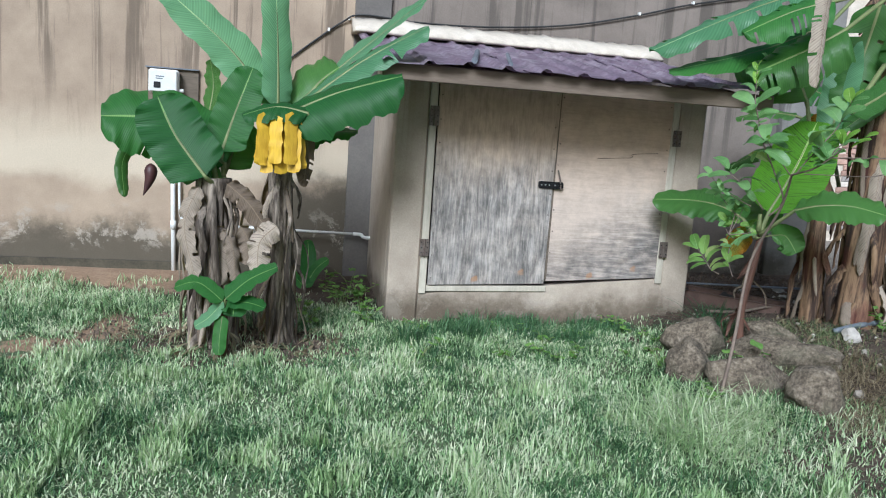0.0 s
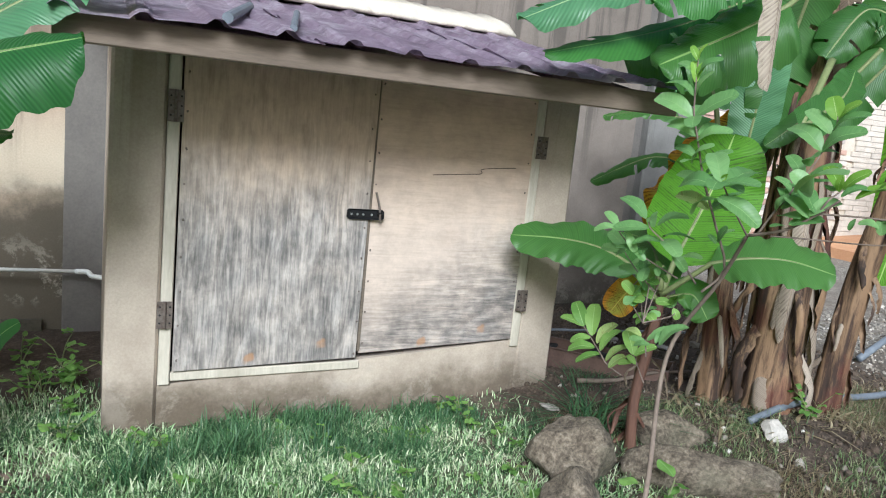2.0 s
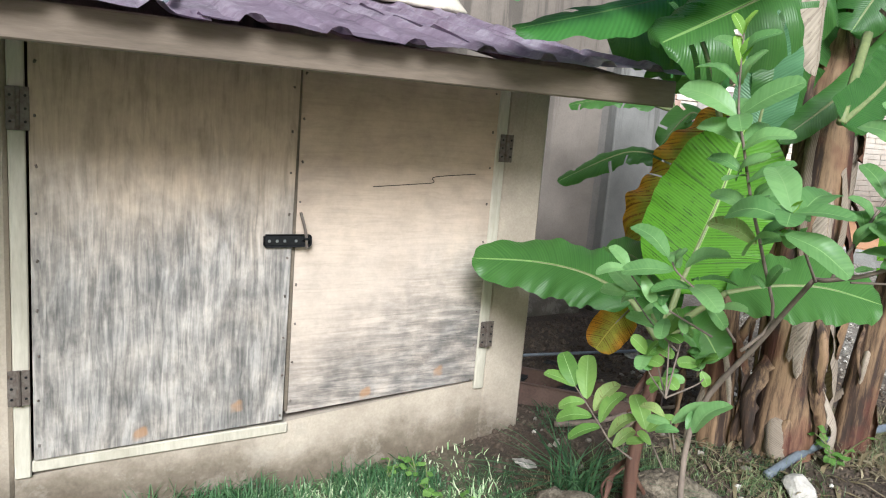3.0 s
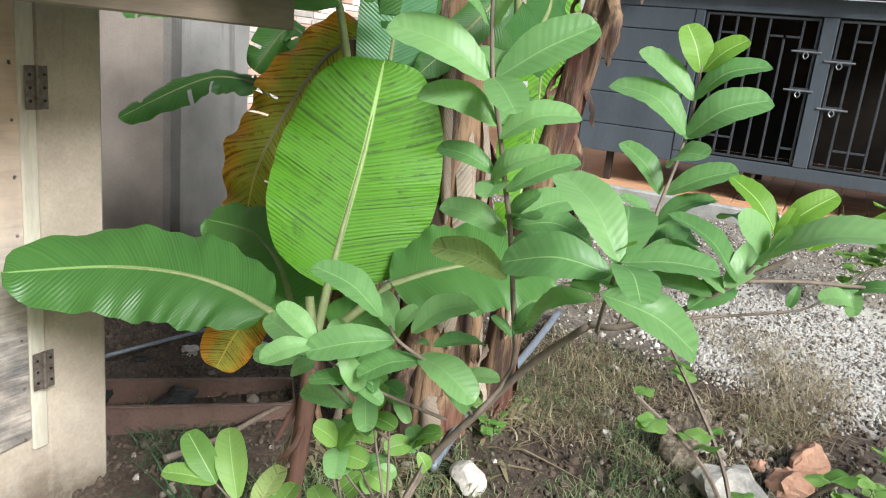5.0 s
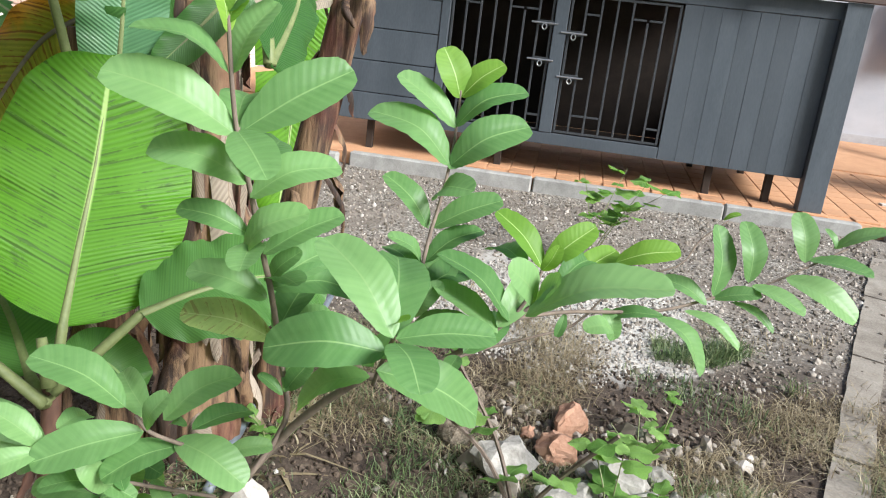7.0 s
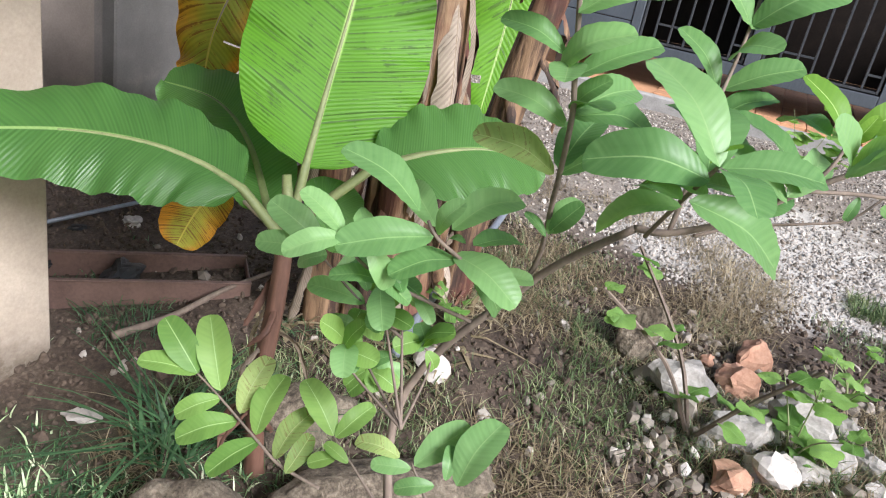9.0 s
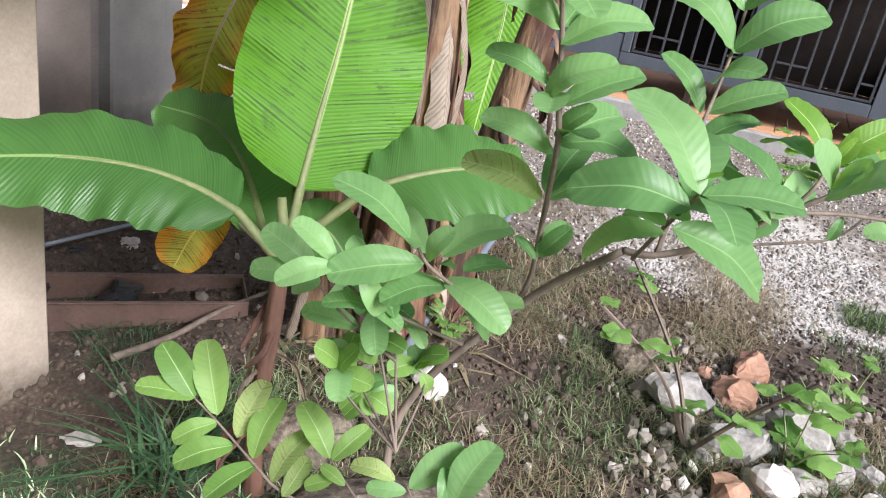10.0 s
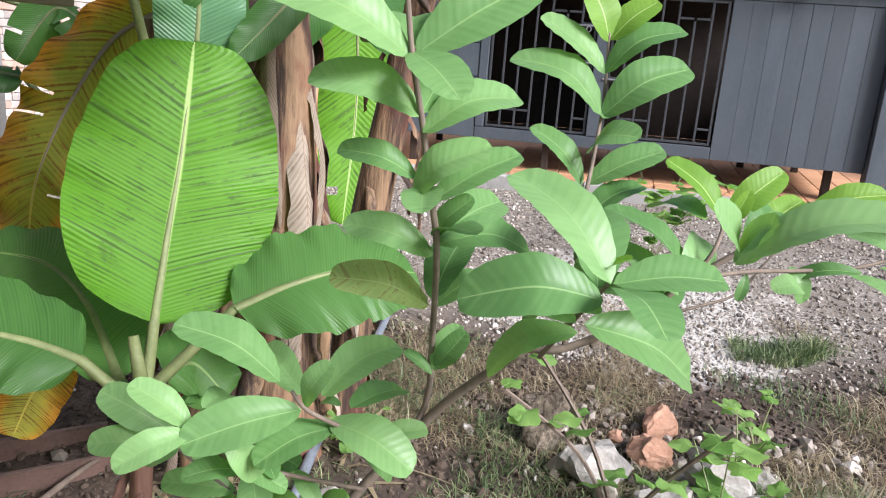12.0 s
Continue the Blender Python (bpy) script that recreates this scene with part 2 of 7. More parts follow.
def add_tube(bm, pts, radii, sides=8, cap=True, squash=1.0):
    """A round bar along a line of points."""
    pts = [Vector(p) for p in pts]
    if isinstance(radii, (int, float)):
        radii = [radii] * len(pts)
    rings, side = [], None
    for i, p in enumerate(pts):
        d = (pts[min(i + 1, len(pts) - 1)] - pts[max(i - 1, 0)]).normalized()
        if side is None:
            side = d.cross(Vector((0, 0, 1)) if abs(d.z) < 0.9 else Vector((0, 1, 0))).normalized()
        side = (side - d * side.dot(d)).normalized()
        up = d.cross(side)
        rings.append([bm.verts.new(p + radii[i] * (math.cos(a) * side + squash * math.sin(a) * up))
                      for a in (2 * math.pi * k / sides for k in range(sides))])
    for a, b in zip(rings, rings[1:]):
        for k in range(sides):
            bm.faces.new((a[k], a[(k + 1) % sides], b[(k + 1) % sides], b[k]))
    if cap:
        bm.faces.new(rings[0][::-1])
        bm.faces.new(rings[-1])


def tube(pts, radii, sides=8, squash=1.0):
    bm = bmesh.new()
    add_tube(bm, pts, radii, sides, True, squash)
    return bm


def bend(points, n):
    """n + 1 points on a smooth line through the given ones."""
    p = [Vector(q) for q in points]
    if len(p) == 2:
        return [p[0].lerp(p[1], i / n) for i in range(n + 1)]
    out = []
    for i in range(n + 1):
        u = i / n * (len(p) - 1)
        k = min(int(u), len(p) - 2)
        f = u - k
        a, b, c, d = p[max(k - 1, 0)], p[k], p[k + 1], p[min(k + 2, len(p) - 1)]
        out.append(0.5 * ((2 * b) + (c - a) * f + (2 * a - 5 * b + 4 * c - d) * f * f + (3 * b - a - 3 * c + d) * f ** 3))
    return out


def smooth(v, lo, hi):
    f = min(max((v - lo) / (hi - lo), 0.0), 1.0)
    return f * f * (3 - 2 * f)


def ground_z(x, y):
    """The height of the ground: it rises from the lawn to the shed and on to the yard beside it."""
    sx = smooth(x, 1.6, 3.6)
    z = 0.05 - 0.2 * (1 - smooth(y, 0.5, 4.0)) * (1 - sx) + 0.17 * sx + 0.11 * smooth(x, 4.2, 7.4)
    z += 0.05 * smooth(y, 4.5, 5.5) * (1 - sx)
    z += 0.055 * math.exp(-((x - 3.45) ** 2 + (y - 3.7) ** 2) / 0.25)
    far = smooth(max(abs(x - 3), abs(y - 2)), 9, 20)
    n = noise.noise((x * 0.9, y * 0.9, 3.1)) * 0.025 + noise.noise((x * 3.1, y * 3.1, 7.7)) * 0.010
    return z * (1 - far) + n * (1 - far)


# ---------------------------------------------------------------- ground
def earth_mat():
    mat, nt, bsdf = nodes_of("lawn_and_earth", 0.95)
    v = coords(nt)
    x, y, z = separate(nt, v)[:3]
    big, mid, fine = noise_tex(nt, v, 0.9, 5, 0.6, 0.5), noise_tex(nt, v, 6.0, 6, 0.7), noise_tex(nt, v, 70.0, 4, 0.7)
    soil = ramp(nt, mix(nt, 0.5, mid, fine), [(0.34, (0.022, 0.015, 0.011)), (0.52, (0.075, 0.053, 0.038)), (0.70, (0.20, 0.155, 0.115))])
    turf = ramp(nt, mix(nt, 0.5, mid, fine), [(0.3, (0.038, 0.06, 0.026)), (0.7, (0.13, 0.17, 0.08))])
    sand = ramp(nt, mix(nt, 0.5, mid, fine), [(0.3, (0.085, 0.072, 0.058)), (0.5, (0.20, 0.17, 0.14)), (0.72, (0.42, 0.38, 0.325))])
    xx = calc(nt, "ADD", x, calc(nt, "MULTIPLY", calc(nt, "SUBTRACT", big, 0.5), 1.6))
    yy = calc(nt, "ADD", y, calc(nt, "MULTIPLY", calc(nt, "SUBTRACT", mid, 0.5), 1.4))
    lawn = calc(nt, "MULTIPLY", span(nt, xx, 2.5, 1.7), span(nt, yy, 4.75, 4.2))
    fx, fy = calc(nt, "DIVIDE", calc(nt, "ADD", x, 0.15), 0.8), calc(nt, "DIVIDE", calc(nt, "SUBTRACT", yy, 3.98), 0.42)
    lawn = calc(nt, "MULTIPLY", lawn, span(nt, calc(nt, "ADD", calc(nt, "MULTIPLY", fx, fx), calc(nt, "MULTIPLY", fy, fy)), 0.6, 1.2))
    gravel = span(nt, xx, 4.3, 5.2)
    tan = ramp(nt, mix(nt, 0.5, mid, fine), [(0.3, (0.17, 0.105, 0.062)), (0.52, (0.31, 0.21, 0.135)), (0.72, (0.46, 0.34, 0.23))])
    spots = calc(nt, "MULTIPLY", span(nt, x, -0.35, -0.75), span(nt, yy, 4.75, 5.15))
    for cx, cy, rx, ry in ((-0.80, 4.08, 0.16, 0.34), (-1.08, 3.78, 0.30, 0.16), (-1.75, 4.35, 0.3, 0.2)):
        ex, ey = calc(nt, "DIVIDE", calc(nt, "SUBTRACT", x, cx), rx), calc(nt, "DIVIDE", calc(nt, "SUBTRACT", yy, cy), ry)
        spots = calc(nt, "MAXIMUM", spots, span(nt, calc(nt, "ADD", calc(nt, "MULTIPLY", ex, ex), calc(nt, "MULTIPLY", ey, ey)), 1.3, 0.5))
    col = mix(nt, lawn, soil, turf)
    col = mix(nt, spots, col, tan)
    col = mix(nt, gravel, col, sand)
    px, py = calc(nt, "DIVIDE", calc(nt, "SUBTRACT", xx, 5.15), 0.85), calc(nt, "DIVIDE", calc(nt, "SUBTRACT", yy, 2.65), 0.75)
    heap = span(nt, calc(nt, "ADD", calc(nt, "MULTIPLY", px, px), calc(nt, "MULTIPLY", py, py)), 1.2, 0.5)
    vor = nt.nodes.new("ShaderNodeTexVoronoi")
    vor.inputs["Scale"].default_value = 75.0
    nt.links.new(v, vor.inputs["Vector"])
    stone = ramp(nt, vor.outputs["Color"], [(0.2, (0.09, 0.078, 0.064)), (0.6, (0.25, 0.225, 0.19)), (0.9, (0.48, 0.445, 0.395))])
    col = mix(nt, calc(nt, "MULTIPLY", gravel, span(nt, noise_tex(nt, v, 1.7, 4), 0.4, 0.6)), col, stone)
    col = mix(nt, calc(nt, "MULTIPLY", heap, 0.85), col, ramp(nt, mix(nt, 0.5, mid, fine), [(0.3, (0.36, 0.335, 0.30)), (0.7, (0.68, 0.65, 0.60))]))
    paint(nt, bsdf, col)
    bump(nt, bsdf, mix(nt, 0.5, mid, fine), 0.7, 0.02)
    return mat


def ground():
    """One sheet: fine near the walk, coarse out to the horizon."""
    def steps(lo, hi, d):
        a = [lo + d * i for i in range(int((hi - lo) / d) + 1)]
        out, g, q = [], d, lo
        while q > -900:
            g *= 1.6
            q -= g
            out.insert(0, q)
        tail, g, q = [], d, a[-1]
        while q < 900:
            g *= 1.6
            q += g
            tail.append(q)
        return out + a + tail
    xs, ys = steps(-4.0, 8.5, 0.08), steps(-1.5, 6.6, 0.08)
    bm = bmesh.new()
    grid = [[bm.verts.new((x, y, ground_z(x, y))) for x in xs] for y in ys]
    for a, b in zip(grid, grid[1:]):
        for i in range(len(xs) - 1):
            bm.faces.new((a[i], a[i + 1], b[i + 1], b[i]))
    tagged(mesh_object("ground", bm, earth_mat(), True), "lawn of rough grass giving way to bare earth and gravel", "ground", kind="structure")


ground()


# ---------------------------------------------------------------- boundary wall
def boundary_wall():
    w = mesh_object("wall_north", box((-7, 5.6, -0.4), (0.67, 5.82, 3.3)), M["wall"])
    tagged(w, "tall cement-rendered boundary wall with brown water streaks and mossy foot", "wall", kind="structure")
    bm = bmesh.new()
    add_box(bm, (0.54, 5.55, -0.2), (0.80, 5.595, 3.3), 0.004)
    part("pilaster", bm, M["pilaster"], w, "darker grey rendered pillar of the wall")
    w1 = mesh_object("wall_north_middle", box((0.67, 5.602, -0.4), (3.98, 5.82, 3.3)), M["wall_mid"])
    tagged(w1, "grey-brown cement-rendered boundary wall behind the shed", "wall", kind="structure")
    w2 = mesh_object("wall_north_east", box((4.10, 5.60, -0.2), (4.57, 5.84, 3.3), 0.01), M["wall_grey"])
    tagged(w2, "grey rendered end pillar of the boundary wall, stained", "wall", kind="structure")
    w3 = mesh_object("wall_joint", box((3.98, 5.68, -0.2), (4.10, 5.8, 3.3)), M["pilaster"])
    tagged(w3, "dark recessed joint between two lengths of wall", "wall", kind="structure")
    part("plinth", box((-7, 5.572, -0.2), (0.45, 5.598, 0.16)), plain("mossy_plinth", (0.035, 0.031, 0.022), (0.11, 0.095, 0.066), 0.95, 6.0), w, "damp cement plinth")


boundary_wall()

# ---------------------------------------------------------------- shed
SX0, SX1, SY = 0.72, 2.69, 4.378


def shed():
    t = empty("storage_shed", (1.7, 5.0, 0.0), "low cement-rendered lean-to shed with plywood double doors, built against the wall", "shed")
    dx0, dx1, dz0, dz1 = 0.91, 2.50, 0.25, 1.53
    def face(lo, hi):
        return box(lo, hi)
    # front wall round the opening, cut in four lengths, with a rough foot
    bm = bmesh.new()
    add_box(bm, (SX0, SY, -0.25), (dx0, SY + 0.14, 1.56), 0.012)
    part("wall", bm, M["shed"], t)
    part("wall", box((dx1, SY, -0.15), (SX1, SY + 0.14, 1.56), 0.012), M["shed"], t)
    bm = box((dx0 + 0.001, SY + 0.002, -0.25), (dx1 - 0.001, SY + 0.14, dz0))
    for v in bm.verts:
        if v.co.z > 0.1:
            v.co.z = 0.232 + 0.140 * (v.co.x - dx0) / (dx1 - dx0)
    part("wall", bm, M["shed"], t, "flaking rendered plinth under the doors")
    bm = bmesh.new()
    for x0 in (SX0, SX1 - 0.14):
        vs = add_box(bm, (x0, SY + 0.142, -0.2), (x0 + 0.14, 5.598, 1.56))
        for v in vs:
            if v.co.z > 1:
                v.co.z = 1.56 + 0.19 * (v.co.y - 3.78) / 1.82 - 0.05
        if x0 == SX0:
            part("wall", bm, M["shed"], t)
            bm = bmesh.new()
    part("wall", bm, M["shed"], t)
    # timber frame
    for lo, hi in (((dx0 + 0.002, SY - 0.012, 0.235), (dx0 + 0.045, SY + 0.06, 1.53)),
                   ((dx1 - 0.045, SY - 0.012, 0.34), (dx1 - 0.002, SY + 0.06, 1.53))):
        part("door_frame", box(lo, hi, 0.004), M["frame_wood"], t, "pale weathered timber frame")
    bm = box((dx0 + 0.047, SY - 0.010, 0.248), (1.72, SY + 0.06, 0.285), 0.004)
    for v in bm.verts:
        v.co.z += 0.018 * (v.co.x - dx0) / 0.8
    part("door_frame", bm, M["frame_wood"], t)
    part("door_head", box((dx0 + 0.047, SY + 0.01, 1.505), (dx1 - 0.047, SY + 0.07, 1.56), 0.003), M["rafter"], t, "dark timber head over the doors")
    part("inner_wall", box((SX0 + 0.15, 5.45, 0.0), (SX1 - 0.15, 5.59, 1.6)), M["dark_inside"], t)
    # doors: the right one is a little shorter at the foot and hung askew
    def leaf(name, corners, mat, lean):
        bm = bmesh.new()
        ring = [bm.verts.new(Vector((x, 0, z))) for x, z in corners]
        f = bm.faces.new(ring)
        r = bmesh.ops.extrude_face_region(bm, geom=[f])
        for g in r["geom"]:
            if isinstance(g, bmesh.types.BMVert):
                g.co.y -= 0.018
        bmesh.ops.recalc_face_normals(bm, faces=bm.faces)
        bmesh.ops.bevel(bm, geom=list(bm.edges), offset=0.002, segments=1, affect="EDGES")
        ob = part(name, bm, mat, t, "weathered plywood shed door, closed")
        ob.matrix_basis = Matrix.Translation((0, 0, 0))
        return ob
    base = Vector((1.7, 5.0, 0.0))
    for name, x0, z0, pts, mat, yy in (
            ("door", 0.962, 0.292, [(0, 0), (0.735, 0.028), (0.745, 1.218), (0, 1.228)], M["ply_left"], SY - 0.004),
            ("door", 1.713, 0.333, [(0, 0), (0.742, 0.043), (0.745, 1.16), (0.005, 1.175)], M["ply_right"], SY + 0.012)):
        ob = leaf(name, pts, mat, 0)
        ob.matrix_parent_inverse = Matrix.Identity(4)
        ob.matrix_basis = Matrix.Translation(Vector((x0, yy, z0)) - base)
        # screws along the edges
        n = random.Random(4)
        for k in range(9):
            for ex in (0.015, 0.725):
                bm = tube([(ex + n.uniform(-.004, .004), -0.0205, 0.05 + k * 0.135 + n.uniform(-.01, .01)), (ex, -0.0175, 0.05 + k * 0.135)], 0.0035, 6)
                part("screw", bm, M["hinge"], ob).matrix_parent_inverse = Matrix.Identity(4)
    # astragal strip where the doors meet
    part("meeting_strip", box((1.703, SY - 0.012, 0.345), (1.716, SY + 0.004, 1.49), 0.002), M["rafter"], t)
    # split in the right door's face veneer
    part("crack", tube(bend([(1.98, SY - 0.006, 1.115), (2.14, SY - 0.006, 1.128), (2.21, SY - 0.006, 1.135), (2.215, SY - 0.006, 1.155), (2.38, SY - 0.006, 1.17)], 20), 0.0016, 5), M["dark_inside"], t)
    # hinges
    for x, z, h in ((0.935, 1.30, 0.115), (0.925, 0.52, 0.105), (2.487, 1.27, 0.10), (2.478, 0.565, 0.10)):
        h0 = part("hinge", box((x - 0.026, SY - 0.0285, z - h / 2), (x + 0.030, SY - 0.0245, z + h / 2), 0.001), M["hinge"], t, "rusty steel butt hinge")
        part("knuckle", tube([(x + 0.002, SY - 0.03, z - h / 2), (x + 0.002, SY - 0.03, z + h / 2)], 0.006, 8), M["hinge"], h0)
        for dz in (-0.3, 0.0, 0.3):
            for sx in (-0.016, 0.02):
                part("screw", tube([(x + sx, SY - 0.029, z + dz * h), (x + sx, SY - 0.0305, z + dz * h)], 0.004, 6), M["black_iron"], h0)
    # hasp
    hp = part("hasp", box((1.607, SY - 0.030, 0.915), (1.765, SY - 0.0245, 0.957), 0.008), M["black_iron"], t, "black iron hasp with a bent nail through its staple")
    for sx in (1.625, 1.65, 1.675, 1.712):
        part("screw", tube([(sx, SY - 0.0295, 0.936), (sx, SY - 0.033, 0.936)], 0.005, 6), M["steel"], hp)
    part("staple", tube(bend([(1.737, SY - 0.026, 0.936), (1.737, SY - 0.05, 0.945), (1.748, SY - 0.05, 0.945), (1.748, SY - 0.026, 0.936)], 10), 0.0035, 6), M["black_iron"], hp)
    part("pin", tube(bend([(1.745, SY - 0.045, 0.915), (1.738, SY - 0.044, 0.97), (1.722, SY - 0.035, 1.03)], 8), 0.005, 6), M["hinge"], hp)
    return t


shed()


def roof_mat():
    mat, nt, bsdf = nodes_of("faded_purple_sheet", 0.55, 0.15)
    v = coords(nt)
    big, mid, fine = noise_tex(nt, v, 3.0, 5, 0.6), noise_tex(nt, v, 17.0, 6, 0.7), noise_tex(nt, v, 90.0, 3)
    col = ramp(nt, mix(nt, 0.5, big, mid), [(0.3, (0.22, 0.16, 0.22)), (0.5, (0.42, 0.33, 0.42)), (0.66, (0.70, 0.64, 0.70))])
    dirt = span(nt, noise_tex(nt, v, 6.5, 7, 0.75, 0.5), 0.53, 0.66)
    col = mix(nt, calc(nt, "MULTIPLY", dirt, 0.5), col, (0.09, 0.075, 0.085))
    paint(nt, bsdf, col)
    bump(nt, bsdf, mix(nt, 0.5, mid, fine), 0.3, 0.008)
    return mat


M["roof"] = roof_mat()


def shed_roof():
    """Step-tile sheeting on timber, with a mortar fillet along the wall."""
    t = empty("shed_roof", (1.65, 4.7, 1.6), "faded purple step-tile metal roof sheeting, dirty and dented", "roof")
    def h(x, s):
        u = (x / 0.205) % 1.0
        rib = 0.020 * smooth(u, 0.0, 0.10) * (1 - smooth(u, 0.22, 0.34))
        step = 0.014 * (s / 0.30 % 1.0)
        return rib - step
    L, n_s = 1.86, 62
    for k in range(3):
        x0 = 0.55 + k * 0.745
        x1 = x0 + 0.765 if k < 2 else 2.76
        nx = 60
        bm = bmesh.new()
        rows = []
        for j in range(n_s + 1):
            s = L * j / n_s
            row = []
            for i in range(nx + 1):
                x = x0 + (x1 - x0) * i / nx
                wob = 0.012 * noise.noise((x * 2.1, s * 2.3, k)) + 0.007 * noise.noise((x * 9, s * 8, k + 5))
                sag = 0.012 * noise.noise((x * 6.0, 0.3, k)) * (1 - smooth(s, 0, 0.4))
                ragged = 0.018 * noise.noise((x * 7.0, 5.2, k)) if j == 0 else 0.0
                y = 3.78 + s * 0.982 + ragged
                row.append(bm.verts.new((x, y, 1.542 + s * 0.188 + h(x - 0.55, L - s) + wob + sag + 0.005 * k)))
            rows.append(row)
        for a, b in zip(rows, rows[1:]):
            for i in range(nx):
                bm.faces.new((a[i], a[i + 1], b[i + 1], b[i]))
        r = bmesh.ops.solidify(bm, geom=list(bm.faces), thickness=0.002)
        ob = part("sheet", bm, M["roof"], t, smooth=False)
        ob.matrix_parent_inverse = t.matrix_world.inverted()
    return t


shed_roof()


def roof_timber():
    f = mesh_object("fascia_board", box((0.56, 3.845, 1.455), (2.78, 3.885, 1.538), 0.004), M["fascia"])
    tagged(f, "pale brown timber fascia under the shed eaves", "board")
    for x in (0.80, 1.72, 2.60):
        r = mesh_object("rafter", box((x - 0.025, 3.888, 0), (x + 0.025, 5.58, 0.07), 0.003), M["rafter"])
        for v in r.data.vertices:
            v.co.z += 1.50 + (v.co.y - 3.78) * 0.191 - 0.055
        tagged(r, "rough timber rafter under the shed roof", "rafter", "shed rafters")
    b = mesh_object("timber_offcut", box((0.82, 3.90, 1.47), (0.87, 4.1, 1.51), 0.004), M["white_stone"])
    tagged(b, "pale timber rafter end beside the door", "board")
    bm = bmesh.new()
    n = 90
    for i in range(n):
        x0, x1 = 0.52 + 2.30 * i / n, 0.52 + 2.30 * (i + 1) / n
        a = []
        for x in (x0, x1):
            e = noise.noise((x * 3.0, 1.0, 0)) * 0.09 + noise.noise((x * 13.0, 4.0, 0)) * 0.05 + noise.noise((x * 31.0, 9.0, 0)) * 0.02
            th = smooth(x, 0.4, 0.6) * (1 - smooth(x, 2.72, 2.86))
            a.append([bm.verts.new((x, 5.599, 1.915)), bm.verts.new((x, 5.56, 1.985 + e * 0.3)),
                      bm.verts.new((x, 5.42 + e * 0.6 - 0.06 * th, 1.935 + e * 0.4)), bm.verts.new((x, 5.33 + e - 0.10 * th, 1.862 + e * 0.12)),
                      bm.verts.new((x, 5.34 + e - 0.10 * th, 1.845)), bm.verts.new((x, 5.599, 1.865))])
        for k in range(6):
            bm.faces.new((a[0][k], a[1][k], a[1][(k + 1) % 6], a[0][(k + 1) % 6]))
        if i == 0:
            bm.faces.new(a[0])
        if i == n - 1:
            bm.faces.new(a[1][::-1])
    bmesh.ops.remove_doubles(bm, verts=bm.verts, dist=0.0004)
    bmesh.ops.recalc_face_normals(bm, faces=bm.faces)
    tagged(mesh_object("mortar_fillet", bm, M["mortar"], True), "cracked cream mortar fillet sealing the shed roof to the wall", "mortar")
    g = mesh_object("loose_pipe", tube([(1.02, 3.80, 1.575), (1.20, 4.5, 1.70)], 0.017, 10), M["pvc_grey"])
    tagged(g, "short grey pipe lying on the shed roof", "pipe")
    g = mesh_object("loose_pipe", tube([(1.22, 3.82, 1.575), (1.36, 4.4, 1.69)], 0.012, 10), M["pvc_grey"])
    tagged(g, "thin grey pipe lying on the shed roof", "pipe")


roof_timber()

# ---------------------------------------------------------------- yard behind: kerb, paving, kennel, house
KX = 8.1


def kerb():
    for k, (y0, y1) in enumerate(((6.3, 4.68), (4.62, 3.0), (2.985, 1.41), (1.395, 0.34), (0.12, -1.4))):
        def at(y):
            return 7.815 if y < 3.5 else 7.66
        bm = bmesh.new()
        add_box(bm, (0, 0, 0), (0.11, abs(y1 - y0), 0.36), 0.012)
        m = Matrix.Translation((at(y1), y1, 0.09)) @ pose(0, 0, 0, 0, 0, -1.0 if y0 < 4.7 else 2.0)
        bmesh.ops.transform(bm, matrix=m, verts=bm.verts)
        tagged(mesh_object("kerb_stone", bm, M["kerb"]), "grey precast concrete kerb stone edging the paving", "kerb", "kerb stones")


kerb()


def paving():
    bm = box((7.70, -7.0, 0.2), (12.5, 8.5, 0.435))
    for v in bm.verts:
        if v.co.z > 0.4:
            v.co.z += 0.068 * max(0, v.co.x - 8.1)
        if v.co.x < 8:
            v.co.x = 7.93
    f = mesh_object("pavement", bm, M["pavers"])
    tagged(f, "orange interlocking paving behind the kerb", "paving", kind="structure")
    n = 0
    proto = None
    for i in range(26):
        for j in range(11):
            y, x = -1.6 + i * 0.205, 7.98 + j * 0.205 + (0.1 if i % 2 else 0)
            if x < 8.05 or x > 10.1 or n > 280:
                continue
            if proto is None:
                b = part("paver", box((-0.1, -0.1, 0), (0.1, 0.1, 0.02), 0.005), M["pavers"], f)
                proto = b.data
            else:
                b = new("paver", proto)
                b.parent = f
            b.matrix_parent_inverse = Matrix.Identity(4)
            b.matrix_basis = pose(x, y, 0.436 + 0.068 * max(0, x - 8.1), 0, -3.9 if x > 8.1 else 0, 0)
            n += 1
    rest = box((10.25, -7.0, 0.0), (12.48, 8.5, 0.02))
    for v in rest.verts:
        v.co.z += 0.437 + 0.068 * (v.co.x - 8.1)
    tagged(mesh_object("paving_rest", rest, M["pavers"]), "orange paving towards the house", "paving", kind="structure")


paving()


